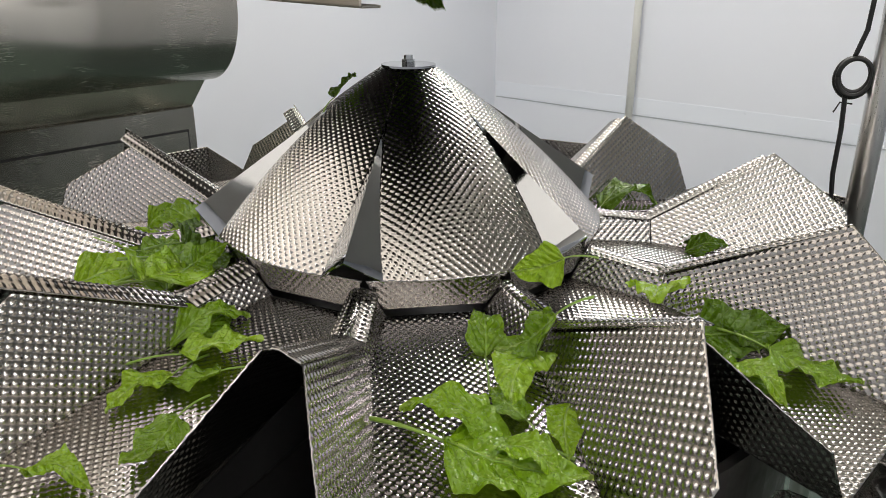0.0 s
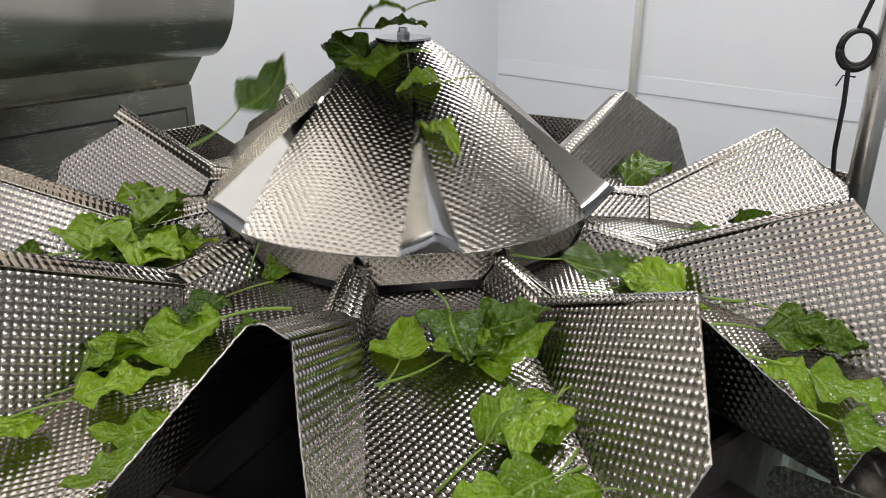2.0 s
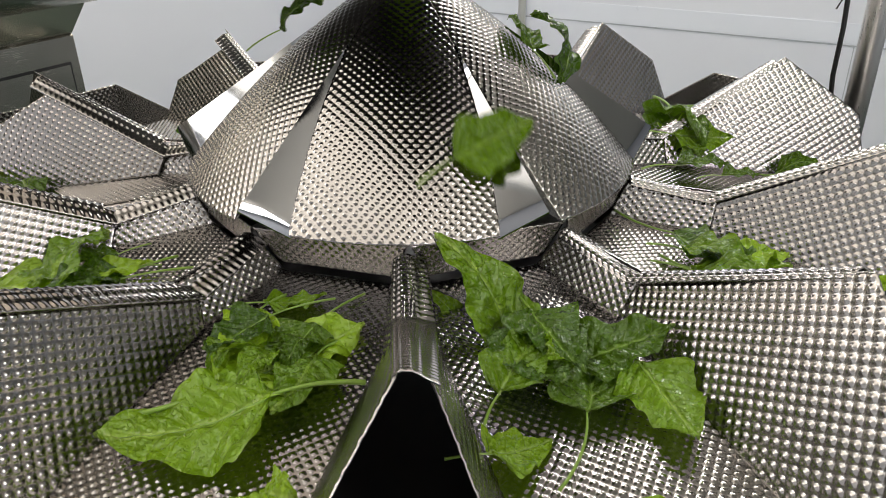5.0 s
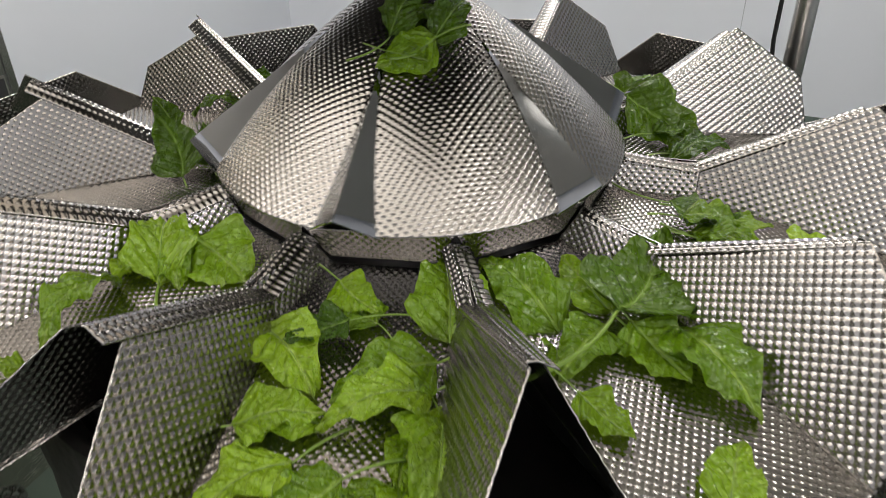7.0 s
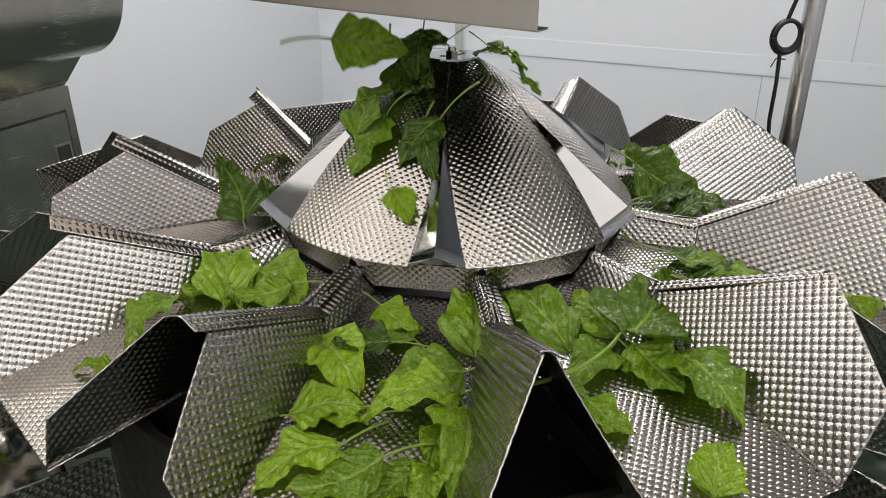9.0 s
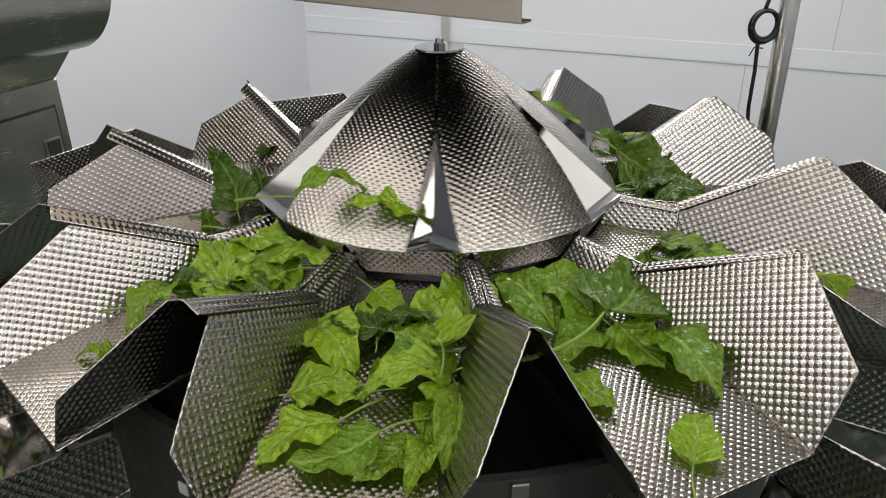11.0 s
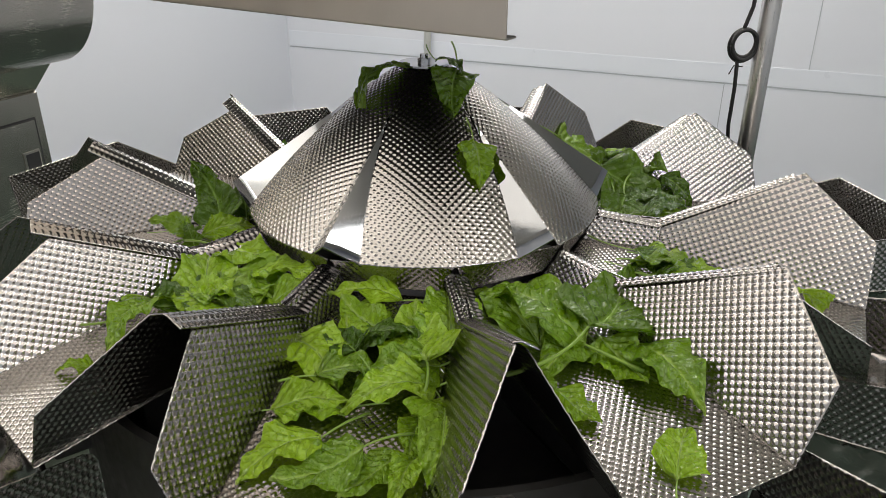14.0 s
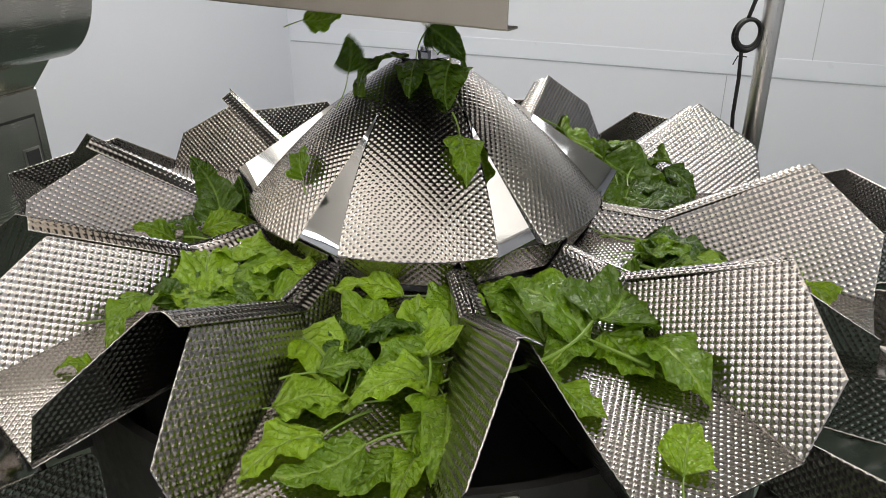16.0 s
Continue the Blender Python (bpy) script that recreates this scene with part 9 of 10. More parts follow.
    walk(leaves[142], [
        (0, pose(0.020, 0.040, 0.675, 81, 6, 86)), (1.45, pose(0.020, 0.040, 0.675, 81, 6, 86)),
        (1.75, pose(0.008, 0.016, 0.270, 32, -3, 75)), (1.88, pose(0.007, -0.070, 0.155, 14, -39, 87)),
        (2.16, pose(0.033, -0.308, -0.010, -21, -10, 120)), (2.3, pose(0.072, -0.668, -0.150, -7, -16, 116)),
        (3, pose(0.072, -0.668, -0.150, -7, -16, 116)), (3.9, pose(0.060, -0.730, -0.155, -5, -5, 155)),
        (4.15, pose(0.042, -0.790, -0.400, -41, -13, 157)), (16, pose(0.042, -0.790, -0.400, -41, -13, 157)),
    ])
    walk(leaves[143], [
        (0, pose(0.370, -0.380, -0.133, -10, -6, -179)), (1.5, pose(0.420, -0.439, -0.132, -12, 5, -153)),
        (2.7, pose(0.478, -0.555, -0.155, -5, 2, -147)), (2.95, pose(0.498, -0.614, -0.400, -41, 1, -148)),
        (16, pose(0.498, -0.614, -0.400, -41, 1, -148)),
    ])
    walk(leaves[144], [
        (0, pose(-0.279, -0.251, -0.127, 18, 44, -30)), (1.5, pose(-0.313, -0.321, -0.138, 4, 10, -75)),
        (3, pose(-0.434, -0.473, -0.158, 5, -21, -76)), (3.6, pose(-0.456, -0.514, -0.156, 10, -15, -119)),
        (4.2, pose(-0.478, -0.555, -0.155, 9, -6, -161)), (4.45, pose(-0.498, -0.614, -0.400, -29, 14, -158)),
        (16, pose(-0.498, -0.614, -0.400, -29, 14, -158)),
    ])
    walk(leaves[145], [
        (0, pose(-0.018, 0.016, 0.695, -18, -36, 40)), (4.75, pose(-0.018, 0.016, 0.695, -18, -36, 40)),
        (5.05, pose(-0.007, 0.007, 0.270, 45, -38, 9)), (5.18, pose(-0.042, -0.056, 0.155, 38, 0, 21)),
        (5.46, pose(-0.188, -0.246, -0.010, 1, 1, 31)), (5.6, pose(-0.374, -0.500, -0.152, -4, 0, 88)),
        (9, pose(-0.374, -0.500, -0.152, -4, 0, 88)), (16, pose(-0.374, -0.500, -0.152, -4, 0, 88)),
    ])
    walk(leaves[146], [
        (0, pose(-0.073, 0.083, 0.692, -54, -28, 105)), (4.75, pose(-0.073, 0.083, 0.692, -54, -28, 105)),
        (5.05, pose(-0.029, 0.033, 0.270, -41, 2, 63)), (5.18, pose(-0.035, -0.061, 0.155, -32, -1, 24)),
        (5.46, pose(-0.155, -0.269, -0.010, -6, -11, 19)), (5.53, pose(-0.227, -0.411, -0.082, -7, -9, 77)),
        (5.6, pose(-0.300, -0.554, -0.154, -7, -7, 135)), (9, pose(-0.300, -0.554, -0.154, -7, -7, 135)),
        (16, pose(-0.300, -0.554, -0.154, -7, -7, 135)),
    ])
    walk(leaves[147], [
        (0, pose(-0.066, -0.078, 0.684, -49, 13, -165)), (5.15, pose(-0.066, -0.078, 0.684, -49, 13, -165)),
        (5.45, pose(-0.027, -0.031, 0.270, -53, -36, -155)), (5.58, pose(-0.031, -0.063, 0.155, -7, -26, 179)),
        (5.86, pose(-0.136, -0.279, -0.010, 14, 10, 155)), (6, pose(-0.211, -0.503, -0.143, -6, 11, 169)),
        (9, pose(-0.211, -0.503, -0.143, -6, 11, 169)), (16, pose(-0.211, -0.503, -0.143, -6, 11, 169)),
    ])
    walk(leaves[148], [
        (0, pose(-0.003, -0.006, 0.716, -12, 17, -36)), (4.85, pose(-0.003, -0.006, 0.716, -12, 17, -36)),
        (5.15, pose(-0.001, -0.002, 0.270, -48, -1, -11)), (5.28, pose(-0.048, -0.051, 0.155, -16, -18, -35)),
        (5.56, pose(-0.210, -0.228, -0.010, 1, -19, -59)), (5.7, pose(-0.407, -0.447, -0.157, -5, 0, 102)),
        (9, pose(-0.407, -0.447, -0.157, -5, 0, 102)), (16, pose(-0.407, -0.447, -0.157, -5, 0, 102)),
    ])
    walk(leaves[149], [
        (0, pose(0.019, -0.059, 0.653, 133, -69, -48)), (5.05, pose(0.019, -0.059, 0.653, 133, -69, -48)),
        (5.35, pose(0.008, -0.024, 0.270, 46, -45, 46)), (5.48, pose(-0.049, -0.050, 0.155, 19, -30, 31)),
        (5.76, pose(-0.215, -0.223, -0.010, 10, 6, 49)), (5.9, pose(-0.353, -0.402, -0.149, -3, 4, 77)),
        (9, pose(-0.353, -0.402, -0.149, -3, 4, 77)), (16, pose(-0.353, -0.402, -0.149, -3, 4, 77)),
    ])
    walk(leaves[150], [
        (0, pose(0.077, -0.070, 0.641, 80, 47, -137)), (5.35, pose(0.077, -0.070, 0.641, 80, 47, -137)),
        (5.65, pose(0.031, -0.028, 0.270, 64, 15, -109)), (5.78, pose(-0.031, -0.063, 0.155, 63, -17, -132)),
        (6.06, pose(-0.138, -0.278, -0.010, 48, 7, -93)), (6.2, pose(-0.265, -0.438, -0.130, -4, -11, 85)),
        (9, pose(-0.265, -0.438, -0.130, -4, -11, 85)), (16, pose(-0.265, -0.438, -0.130, -4, -11, 85)),
    ])
    walk(leaves[151], [
        (0, pose(0.017, 0.033, 0.682, 31, -8, 134)), (1.15, pose(0.017, 0.033, 0.682, 31, -8, 134)),
        (1.45, pose(0.007, 0.013, 0.270, -0, -24, -180)), (1.58, pose(0.003, -0.070, 0.155, 23, -14, 140)),
        (1.86, pose(0.011, -0.310, -0.010, 8, -26, 110)), (2, pose(0.023, -0.642, -0.155, -3, -20, 124)),
        (3, pose(0.023, -0.642, -0.155, -3, -20, 124)), (3.9, pose(0.023, -0.730, -0.155, -4, -8, 158)),
        (4.15, pose(0.016, -0.790, -0.400, -41, -14, 161)), (16, pose(0.016, -0.790, -0.400, -41, -14, 161)),
    ])
    walk(leaves[152], [
        (0, pose(0.034, -0.036, 0.675, 51, 19, -84)), (1.35, pose(0.034, -0.036, 0.675, 51, 19, -84)),
        (1.65, pose(0.013, -0.014, 0.270, 14, -3, -116)), (1.78, pose(0.010, -0.069, 0.155, -25, -7, -122)),
        (2.06, pose(0.045, -0.307, -0.010, -14, 2, -151)), (2.2, pose(0.101, -0.678, -0.155, -4, -9, -153)),
        (3, pose(0.101, -0.678, -0.155, -4, -9, -153)), (3.9, pose(0.060, -0.730, -0.155, -1, -4, -169)),
        (4.15, pose(0.042, -0.790, -0.400, -37, -0, -168)), (16, pose(0.042, -0.790, -0.400, -37, -0, -168)),
    ])
    walk(leaves[153], [
        (0, pose(-0.048, -0.033, 0.709, -61, -0, 27)), (1.55, pose(-0.048, -0.033, 0.709, -61, -0, 27)),
        (1.85, pose(-0.019, -0.013, 0.270, -32, -37, 40)), (1.98, pose(-0.044, -0.054, 0.155, -17, -31, 69)),
        (2.26, pose(-0.195, -0.241, -0.010, 10, -13, 80)), (2.4, pose(-0.417, -0.514, -0.150, -3, -6, 85)),
        (3, pose(-0.417, -0.514, -0.150, -3, -6, 85)), (4.2, pose(-0.458, -0.570, -0.155, -2, -2, 120)),
        (4.45, pose(-0.485, -0.624, -0.400, -38, -10, 122)), (16, pose(-0.485, -0.624, -0.400, -38, -10, 122)),
    ])
    walk(leaves[154], [
        (0, pose(-0.079, -0.041, 0.718, 23, -34, 79)), (1.65, pose(-0.079, -0.041, 0.718, 23, -34, 79)),
        (1.95, pose(-0.032, -0.016, 0.270, 3, 8, 104)), (2.08, pose(-0.041, -0.057, 0.155, -33, -2, 87)),
        (2.36, pose(-0.183, -0.250, -0.010, -9, -2, 120)), (2.5, pose(-0.359, -0.492, -0.142, -4, -3, 105)),
        (3, pose(-0.359, -0.492, -0.142, -4, -3, 105)), (3.5, pose(-0.378, -0.521, -0.145, -4, -4, 98)),
        (4.4, pose(-0.429, -0.591, -0.155, -2, -1, 126)), (4.65, pose(-0.464, -0.639, -0.400, -38, -7, 126)),
        (16, pose(-0.464, -0.639, -0.400, -38, -7, 126)),
    ])
    walk(leaves[155], [
        (0, pose(-0.012, 0.020, 0.665, 18, -27, -94)), (8.62, pose(-0.012, 0.020, 0.665, 18, -27, -94)),
        (8.69, pose(-0.016, 0.014, 0.533, 42, -30, -156)), (8.77, pose(-0.020, 0.007, 0.402, 56, -13, 149)),
        (8.84, pose(-0.023, 0.000, 0.270, 51, 7, 99)), (9, pose(-0.123, 0.043, 0.179, 0, 21, 76)),
        (9.2, pose(-0.152, 0.053, 0.119, -24, 10, 74)), (9.37, pose(-0.232, 0.082, 0.039, -6, 15, 128)),
        (9.53, pose(-0.311, 0.111, -0.041, 9, 5, -180)), (9.7, pose(-0.390, 0.140, -0.121, 10, -14, -130)),
        (16, pose(-0.390, 0.140, -0.121, 10, -14, -130)),
    ])
    walk(leaves[156], [
        (0, pose(0.031, -0.030, 0.709, 30, -36, -44)), (8.6, pose(0.031, -0.030, 0.709, 30, -36, -44)),
        (8.71, pose(0.015, -0.029, 0.489, 27, 6, -85)), (8.82, pose(-0.000, -0.029, 0.270, -9, 33, -140)),
        (8.91, pose(-0.029, -0.018, 0.219, -33, 25, 177)), (9, pose(-0.058, -0.007, 0.168, -45, 6, 141)),
        (9.2, pose(-0.103, -0.025, 0.118, -32, 12, 130)), (9.55, pose(-0.238, -0.086, -0.001, -17, 14, 174)),
        (9.9, pose(-0.374, -0.147, -0.119, -6, 5, -143)), (16, pose(-0.374, -0.147, -0.119, -6, 5, -143)),
    ])
    walk(leaves[157], [
        (0, pose(0.042, -0.008, 0.660, 11, -33, 29)), (8.66, pose(0.042, -0.008, 0.660, 11, -33, 29)),
        (8.88, pose(-0.020, 0.007, 0.270, 55, -36, 20)), (8.94, pose(-0.028, 0.011, 0.218, 7, -34, 54)),
        (9, pose(-0.037, 0.015, 0.166, -30, -13, 76)), (9.2, pose(-0.078, -0.033, 0.134, -31, -23, 86)),
        (10, pose(-0.426, -0.099, -0.123, 11, -8, 28)), (16, pose(-0.426, -0.099, -0.123, 11, -8, 28)),
    ])
    walk(leaves[158], [
        (0, pose(0.027, -0.041, 0.655, 29, 7, -18)), (8.2, pose(0.027, -0.041, 0.655, 29, 7, -18)),
        (8.31, pose(0.011, -0.006, 0.462, 34, -21, 38)), (8.42, pose(-0.006, 0.029, 0.270, 9, -39, 108)),
        (8.5, pose(0.016, -0.043, 0.171, -41, 4, 162)), (9, pose(-0.078, -0.025, 0.132, -17, 34, 175)),
        (9.2, pose(-0.136, -0.055, 0.081, -20, 33, 168)), (9.45, pose(-0.281, -0.079, -0.021, 3, 31, -133)),
        (9.7, pose(-0.426, -0.102, -0.123, 14, 14, -83)), (16, pose(-0.426, -0.102, -0.123, 14, 14, -83)),
    ])
    walk(leaves[159], [
        (0, pose(0.031, -0.000, 0.691, -20, 19, -27)), (8.5, pose(0.031, -0.000, 0.691, -20, 19, -27)),
        (8.57, pose(0.015, 0.009, 0.551, -7, 14, 27)), (8.65, pose(-0.001, 0.018, 0.410, -4, 1, 78)),
        (8.72, pose(-0.016, 0.028, 0.270, -12, -10, 130)), (9, pose(-0.168, -0.074, 0.055, -42, 10, 111)),
        (9.2, pose(-0.228, -0.089, -0.001, -46, -21, 109)), (9.3, pose(-0.277, -0.098, -0.040, -39, -1, 157)),
        (9.4, pose(-0.326, -0.106, -0.079, -19, 6, -153)), (9.5, pose(-0.375, -0.115, -0.118, -2, -5, -103)),
        (16, pose(-0.375, -0.115, -0.118, -2, -5, -103)),
    ])
    walk(leaves[160], [
        (0, pose(-0.011, 0.011, 0.717, -12, -29, 22)), (8.2, pose(-0.011, 0.011, 0.717, -12, -29, 22)),
        (8.27, pose(-0.015, -0.001, 0.568, 14, -24, -44)), (8.35, pose(-0.018, -0.013, 0.419, 21, -2, -100)),
        (8.42, pose(-0.022, -0.025, 0.270, 7, 16, -156)), (8.5, pose(-0.007, -0.030, 0.180, -45, 17, 142)),
        (9, pose(-0.114, -0.125, 0.067, -37, -9, 113)), (9.2, pose(-0.161, -0.146, 0.025, -43, -24, 119)),
        (9.4, pose(-0.191, -0.239, -0.047, -21, 0, 179)), (9.6, pose(-0.221, -0.333, -0.119, 10, -7, -118)),
        (16, pose(-0.221, -0.333, -0.119, 10, -7, -118)),
    ])
    walk(leaves[161], [
        (0, pose(-0.045, 0.003, 0.637, 10, -33, 101)), (8.5, pose(-0.045, 0.003, 0.637, 10, -33, 101)),
        (8.61, pose(-0.031, -0.013, 0.454, -9, -10, 63)), (8.72, pose(-0.017, -0.029, 0.270, -39, -3, 21)),
        (8.86, pose(-0.063, -0.091, 0.161, -47, 7, 86)), (9, pose(-0.110, -0.153, 0.052, -42, 19, 153)),
        (9.2, pose(-0.157, -0.183, 0.003, -43, 6, 157)), (9.4, pose(-0.191, -0.264, -0.059, -22, 3, 126)),
        (9.6, pose(-0.226, -0.345, -0.120, -3, 11, 95)), (16, pose(-0.226, -0.345, -0.120, -3, 11, 95)),
    ])
    walk(leaves[162], [
        (0, pose(0.004, 0.041, 0.627, 11, 3, -72)), (8.5, pose(0.004, 0.041, 0.627, 11, 3, -72)),
        (8.61, pose(0.009, 0.027, 0.448, -19, 2, -43)), (8.72, pose(0.013, 0.013, 0.270, -48, 16, -17)),
        (8.81, pose(-0.046, -0.052, 0.179, -44, 11, -72)), (8.91, pose(-0.105, -0.117, 0.088, -37, 11, -127)),
        (9, pose(-0.164, -0.183, -0.003, -34, 16, 178)), (9.1, pose(-0.180, -0.212, -0.036, -37, 24, 175)),
        (9.18, pose(-0.208, -0.244, -0.064, -13, 38, -122)), (9.27, pose(-0.235, -0.275, -0.092, 12, 25, -58)),
        (9.35, pose(-0.263, -0.306, -0.119, 13, 1, -6)), (16, pose(-0.263, -0.306, -0.119, 13, 1, -6)),
    ])
    walk(leaves[163], [
        (0, pose(0.018, -0.009, 0.627, -25, 9, -115)), (8.1, pose(0.018, -0.009, 0.627, -25, 9, -115)),
        (8.32, pose(-0.026, -0.009, 0.270, -4, 3, -171)), (8.41, pose(-0.052, -0.008, 0.203, -21, 4, 133)),
        (8.5, pose(-0.078, -0.007, 0.136, -32, -10, 79)), (8.67, pose(-0.029, -0.017, 0.140, -29, -7, 130)),
        (8.83, pose(0.020, -0.026, 0.144, -25, -6, -179)), (9, pose(0.070, -0.035, 0.149, -22, -10, -128)),
        (9.2, pose(0.082, -0.079, 0.114, -37, 6, -139)), (9.8, pose(0.394, 0.142, -0.121, 3, -4, -161)),
        (16, pose(0.394, 0.142, -0.121, 3, -4, -161)),
    ])
    walk(leaves[164], [
        (0, pose(0.044, 0.048, 0.657, 19, -3, 8)), (11, pose(0.044, 0.048, 0.657, 19, -3, 8)),
        (11.22, pose(-0.008, 0.008, 0.270, -32, -19, 6)), (11.31, pose(-0.043, -0.002, 0.219, -45, -6, 59)),
        (11.41, pose(-0.077, -0.012, 0.167, -42, 13, 109)), (11.5, pose(-0.112, -0.022, 0.116, -25, 22, 164)),
        (11.75, pose(-0.068, -0.007, 0.141, -25, 4, 116)), (12, pose(-0.024, 0.009, 0.167, -12, -8, 68)),
        (12.5, pose(-0.092, -0.014, 0.130, -35, 2, 85)), (12.75, pose(-0.088, -0.038, 0.119, -35, 30, 138)),
        (13, pose(-0.085, -0.061, 0.107, -3, 43, -150)), (13.2, pose(-0.172, 0.162, -0.010, -18, 30, 151)),
        (13.3, pose(-0.244, 0.151, -0.070, -11, 39, -156)), (13.4, pose(-0.316, 0.140, -0.130, 3, 39, -99)),
        (16, pose(-0.316, 0.140, -0.130, 3, 39, -99)),
    ])
    walk(leaves[165], [
        (0, pose(0.030, 0.048, 0.699, 32, 34, 136)), (11, pose(0.030, 0.048, 0.699, 32, 34, 136)),
        (11.07, pose(0.028, 0.041, 0.556, 22, -2, 171)), (11.15, pose(0.027, 0.035, 0.413, -10, -24, -143)),
        (11.22, pose(0.025, 0.028, 0.270, -49, -15, -91)), (11.5, pose(0.055, -0.085, 0.123, -36, -8, -155)),
        (12, pose(0.084, -0.106, 0.097, -39, -10, -138)), (12.5, pose(0.067, -0.116, 0.098, -37, 4, -169)),
        (13, pose(0.352, -0.121, -0.115, -13, -11, 160)), (16, pose(0.352, -0.121, -0.115, -13, -11, 160)),
    ])
    walk(leaves[166], [
        (0, pose(-0.031, -0.010, 0.653, -26, 4, -112)), (11.65, pose(-0.031, -0.010, 0.653, -26, 4, -112)),
        (11.87, pose(0.013, 0.010, 0.270, -43, 10, -58)), (12, pose(-0.083, -0.085, 0.109, -36, -9, 119)),
        (12.2, pose(-0.181, -0.186, -0.016, -46, -10, 131)), (12.32, pose(-0.234, -0.282, -0.072, -29, 6, -167)),
        (12.45, pose(-0.287, -0.377, -0.128, -6, -1, -105)), (16, pose(-0.287, -0.377, -0.128, -6, -1, -105)),
    ])
    walk(leaves[167], [
        (0, pose(-0.048, 0.005, 0.667, 29, -14, 120)), (11.5, pose(-0.048, 0.005, 0.667, 29, -14, 120)),
        (11.61, pose(-0.024, -0.009, 0.469, 27, -15, 66)), (11.72, pose(0.001, -0.024, 0.270, 26, -17, 12)),
        (11.81, pose(0.067, -0.068, 0.197, 18, 1, -37)), (11.91, pose(0.134, -0.112, 0.124, -0, 7, -88)),
        (12, pose(0.200, -0.156, 0.051, -17, -4, -138)), (12.2, pose(0.297, -0.137, -0.035, 0, -7, 157)),
        (12.4, pose(0.395, -0.117, -0.120, 11, 7, 94)), (16, pose(0.395, -0.117, -0.120, 11, 7, 94)),
    ])
    walk(leaves[168], [
        (0, pose(0.019, -0.014, 0.647, -14, -9, -114)), (12.2, pose(0.019, -0.014, 0.647, -14, -9, -114)),
        (12.27, pose(0.015, -0.002, 0.521, -23, -24, -166)), (12.35, pose(0.011, 0.010, 0.396, -14, -40, 135)),
        (12.42, pose(0.007, 0.022, 0.270, 8, -39, 66)), (12.5, pose(0.038, -0.022, 0.158, -15, 13, -122)),
        (12.75, pose(0.037, -0.062, 0.138, -31, -6, -163)), (13, pose(0.037, -0.101, 0.117, -32, -32, 157)),
        (13.25, pose(0.068, -0.078, 0.115, -40, -20, -159)), (13.5, pose(0.100, -0.055, 0.113, -37, -7, -118)),
        (13.75, pose(0.209, -0.105, 0.000, -26, -14, -163)), (14, pose(0.319, -0.155, -0.113, -13, -10, 152)),
        (16, pose(0.319, -0.155, -0.113, -13, -10, 152)),
    ])
    walk(leaves[169], [
        (0, pose(-0.017, 0.025, 0.655, 8, 4, 154)), (12.6, pose(-0.017, 0.025, 0.655, 8, 4, 154)),
        (12.82, pose(-0.028, -0.019, 0.270, 33, 14, -145)), (12.91, pose(-0.061, -0.063, 0.179, -12, 5, 149)),
        (13, pose(-0.093, -0.107, 0.088, -27, -38, 95)), (13.5, pose(-0.084, -0.035, 0.121, -28, -9, 81)),
        (14.1, pose(-0.438, 0.148, -0.121, 27, -25, 54)), (16, pose(-0.438, 0.148, -0.121, 27, -25, 54)),
    ])
    walk(leaves[170], [
        (0, pose(0.035, 0.050, 0.714, 17, -0, -158)), (12.6, pose(0.035, 0.050, 0.714, 17, -0, -158)),
        (12.82, pose(0.018, -0.006, 0.270, -4, 11, 167)), (13, pose(-0.180, -0.206, -0.031, -46, 1, 127)),
        (13.15, pose(-0.208, -0.241, -0.072, -20, -19, 73)), (13.3, pose(-0.236, -0.275, -0.114, 11, -8, 16)),
        (16, pose(-0.236, -0.275, -0.114, 11, -8, 16)),
    ])
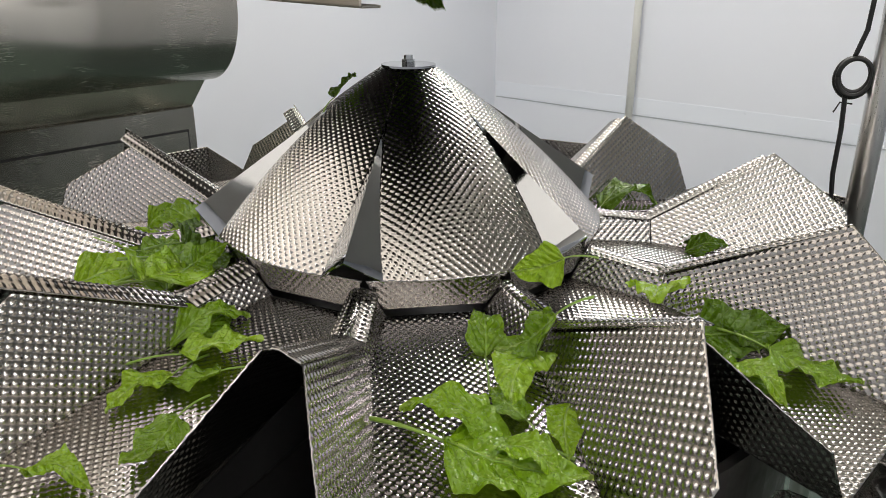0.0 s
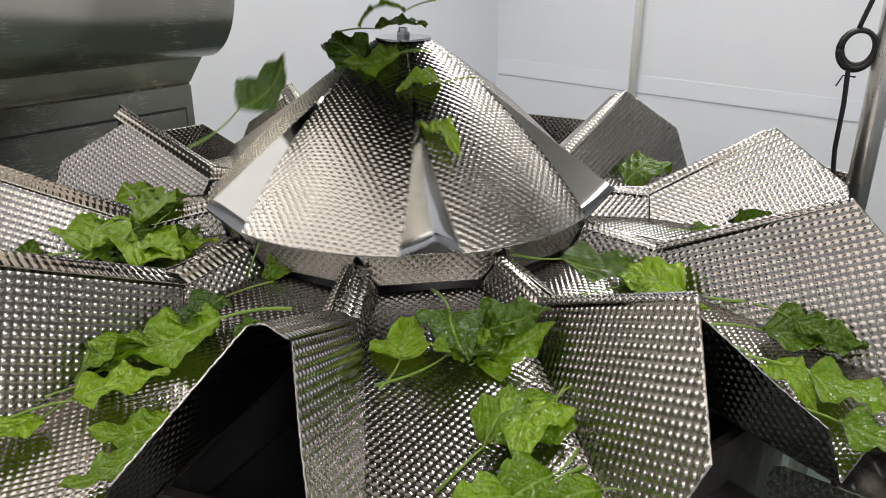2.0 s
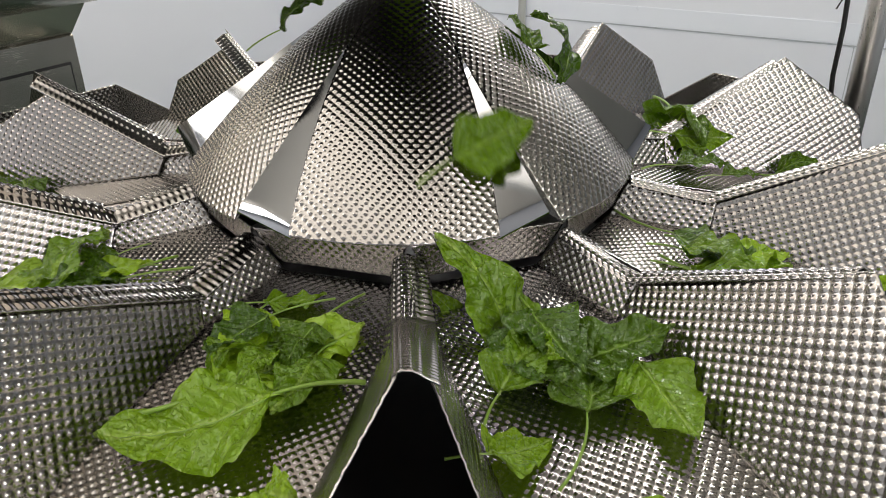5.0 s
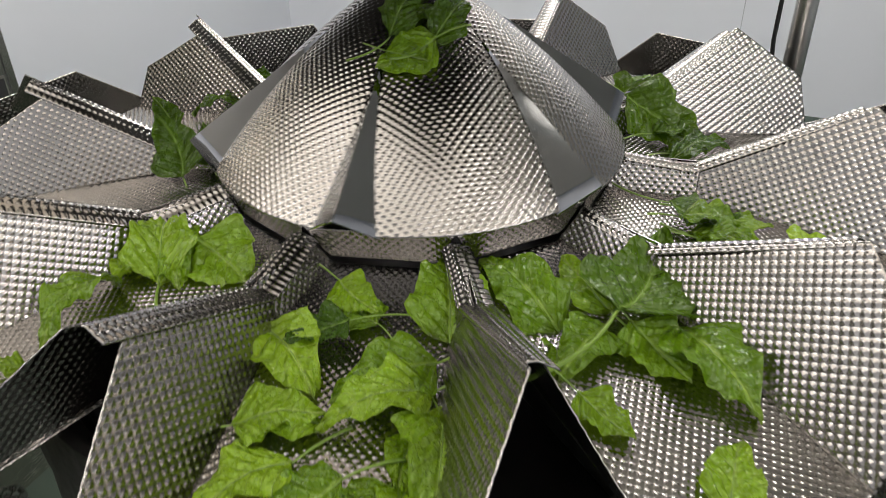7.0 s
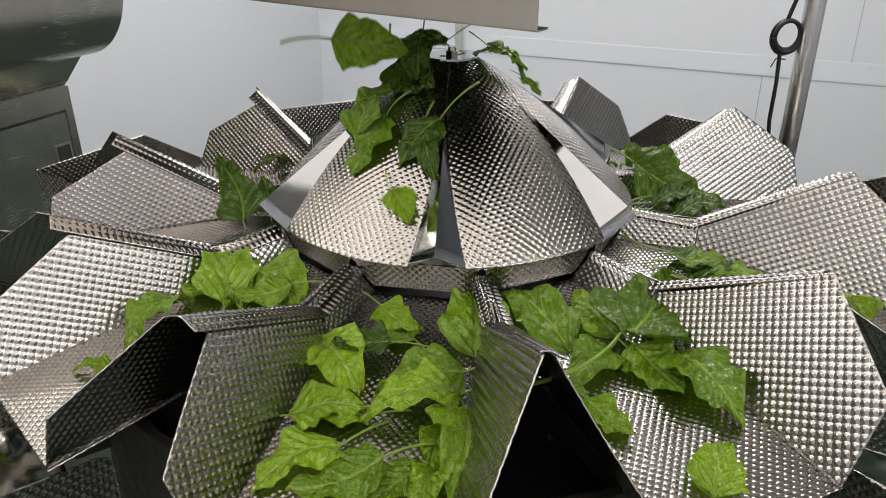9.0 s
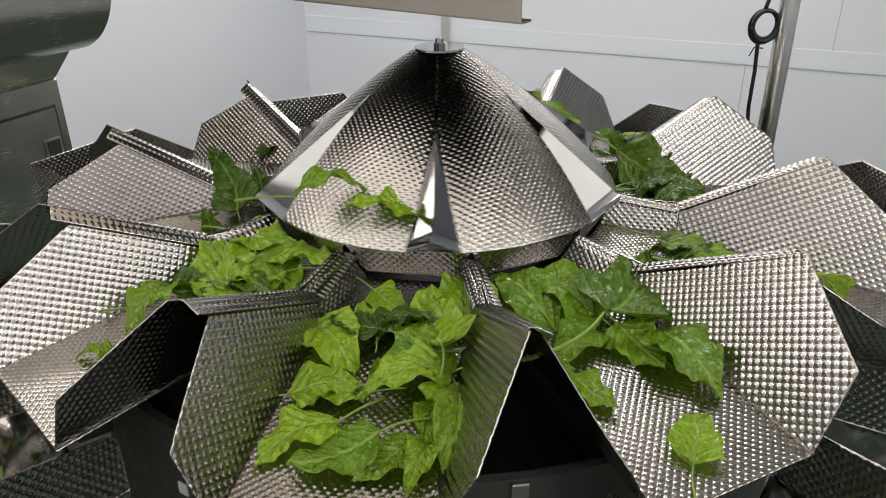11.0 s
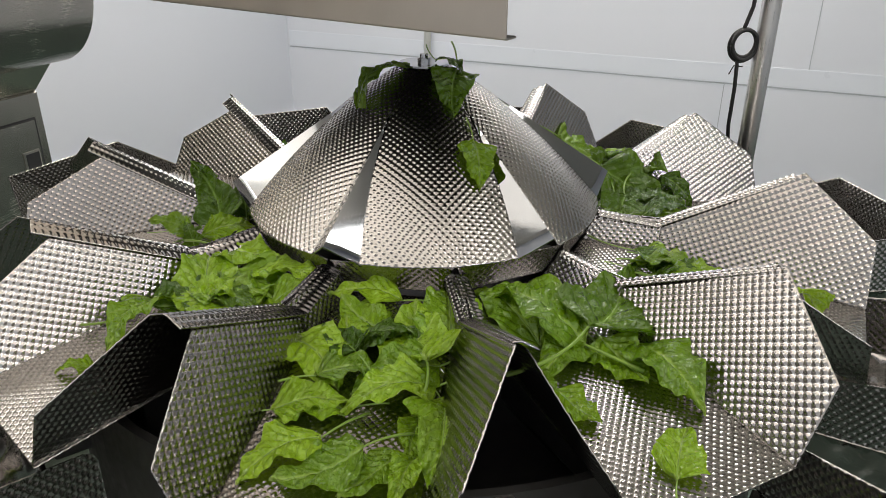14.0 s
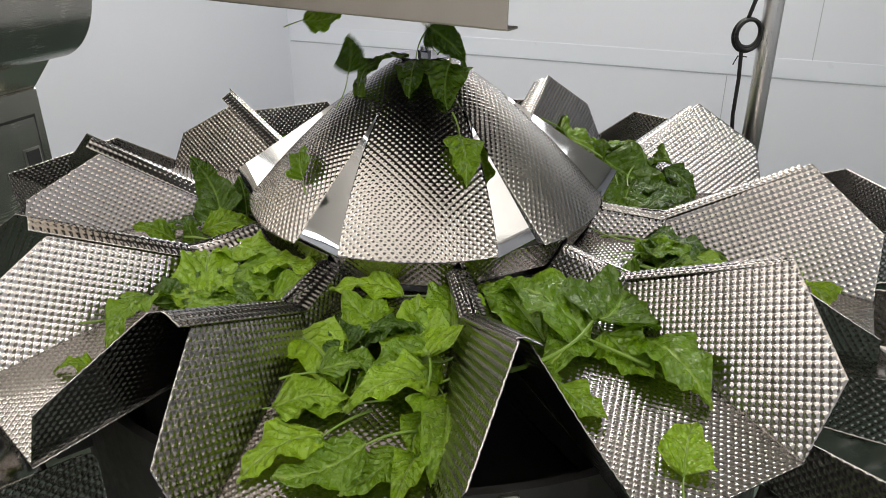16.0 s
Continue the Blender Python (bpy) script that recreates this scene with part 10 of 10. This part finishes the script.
    walk(leaves[171], [
        (0, pose(0.023, -0.034, 0.644, -31, 1, 153)), (6.6, pose(0.023, -0.034, 0.644, -31, 1, 153)),
        (6.82, pose(0.005, 0.016, 0.270, -14, 20, -143)), (6.91, pose(-0.018, -0.034, 0.198, -26, 7, 160)),
        (7, pose(-0.041, -0.085, 0.126, -23, -10, 105)), (7.17, pose(-0.043, -0.075, 0.131, -2, -26, 49)),
        (7.33, pose(-0.045, -0.066, 0.136, 24, -18, -12)), (7.5, pose(-0.046, -0.056, 0.141, 31, 7, -62)),
        (7.75, pose(-0.037, -0.025, 0.152, 13, -8, -7)), (8, pose(-0.027, 0.005, 0.163, -9, -2, 49)),
        (8.23, pose(0.115, 0.042, 0.069, -10, -13, -9)), (8.47, pose(0.256, 0.079, -0.026, -0, -19, -69)),
        (8.7, pose(0.398, 0.116, -0.121, 10, -14, -130)), (16, pose(0.398, 0.116, -0.121, 10, -14, -130)),
    ])
    walk(leaves[172], [
        (0, pose(-0.001, -0.048, 0.662, 33, -31, 35)), (6.6, pose(-0.001, -0.048, 0.662, 33, -31, 35)),
        (6.67, pose(-0.008, -0.030, 0.532, 34, -24, 85)), (6.75, pose(-0.015, -0.013, 0.401, 41, -21, 134)),
        (6.82, pose(-0.023, 0.005, 0.270, 47, -24, -177)), (6.91, pose(-0.047, -0.058, 0.182, 10, -18, 140)),
        (7, pose(-0.071, -0.121, 0.094, -24, -37, 99)), (7.5, pose(-0.131, -0.081, 0.081, -40, -10, 124)),
        (8, pose(-0.303, 0.000, -0.072, -49, -38, 74)), (8.35, pose(-0.362, -0.136, -0.117, -2, -12, 81)),
        (16, pose(-0.362, -0.136, -0.117, -2, -12, 81)),
    ])
    walk(leaves[173], [
        (0, pose(-0.033, 0.011, 0.716, -36, 4, 38)), (7.1, pose(-0.033, 0.011, 0.716, -36, 4, 38)),
        (7.17, pose(-0.029, 0.003, 0.567, -37, 41, 73)), (7.25, pose(-0.025, -0.006, 0.419, 12, 65, 149)),
        (7.32, pose(-0.021, -0.014, 0.270, 59, 40, -136)), (7.41, pose(0.011, -0.042, 0.203, 11, 19, -141)),
        (7.5, pose(0.043, -0.070, 0.137, -33, 1, -129)), (8, pose(0.046, -0.060, 0.140, -32, -7, -161)),
        (8.6, pose(0.335, 0.113, -0.113, -12, -0, -174)), (16, pose(0.335, 0.113, -0.113, -12, -0, -174)),
    ])


motions()
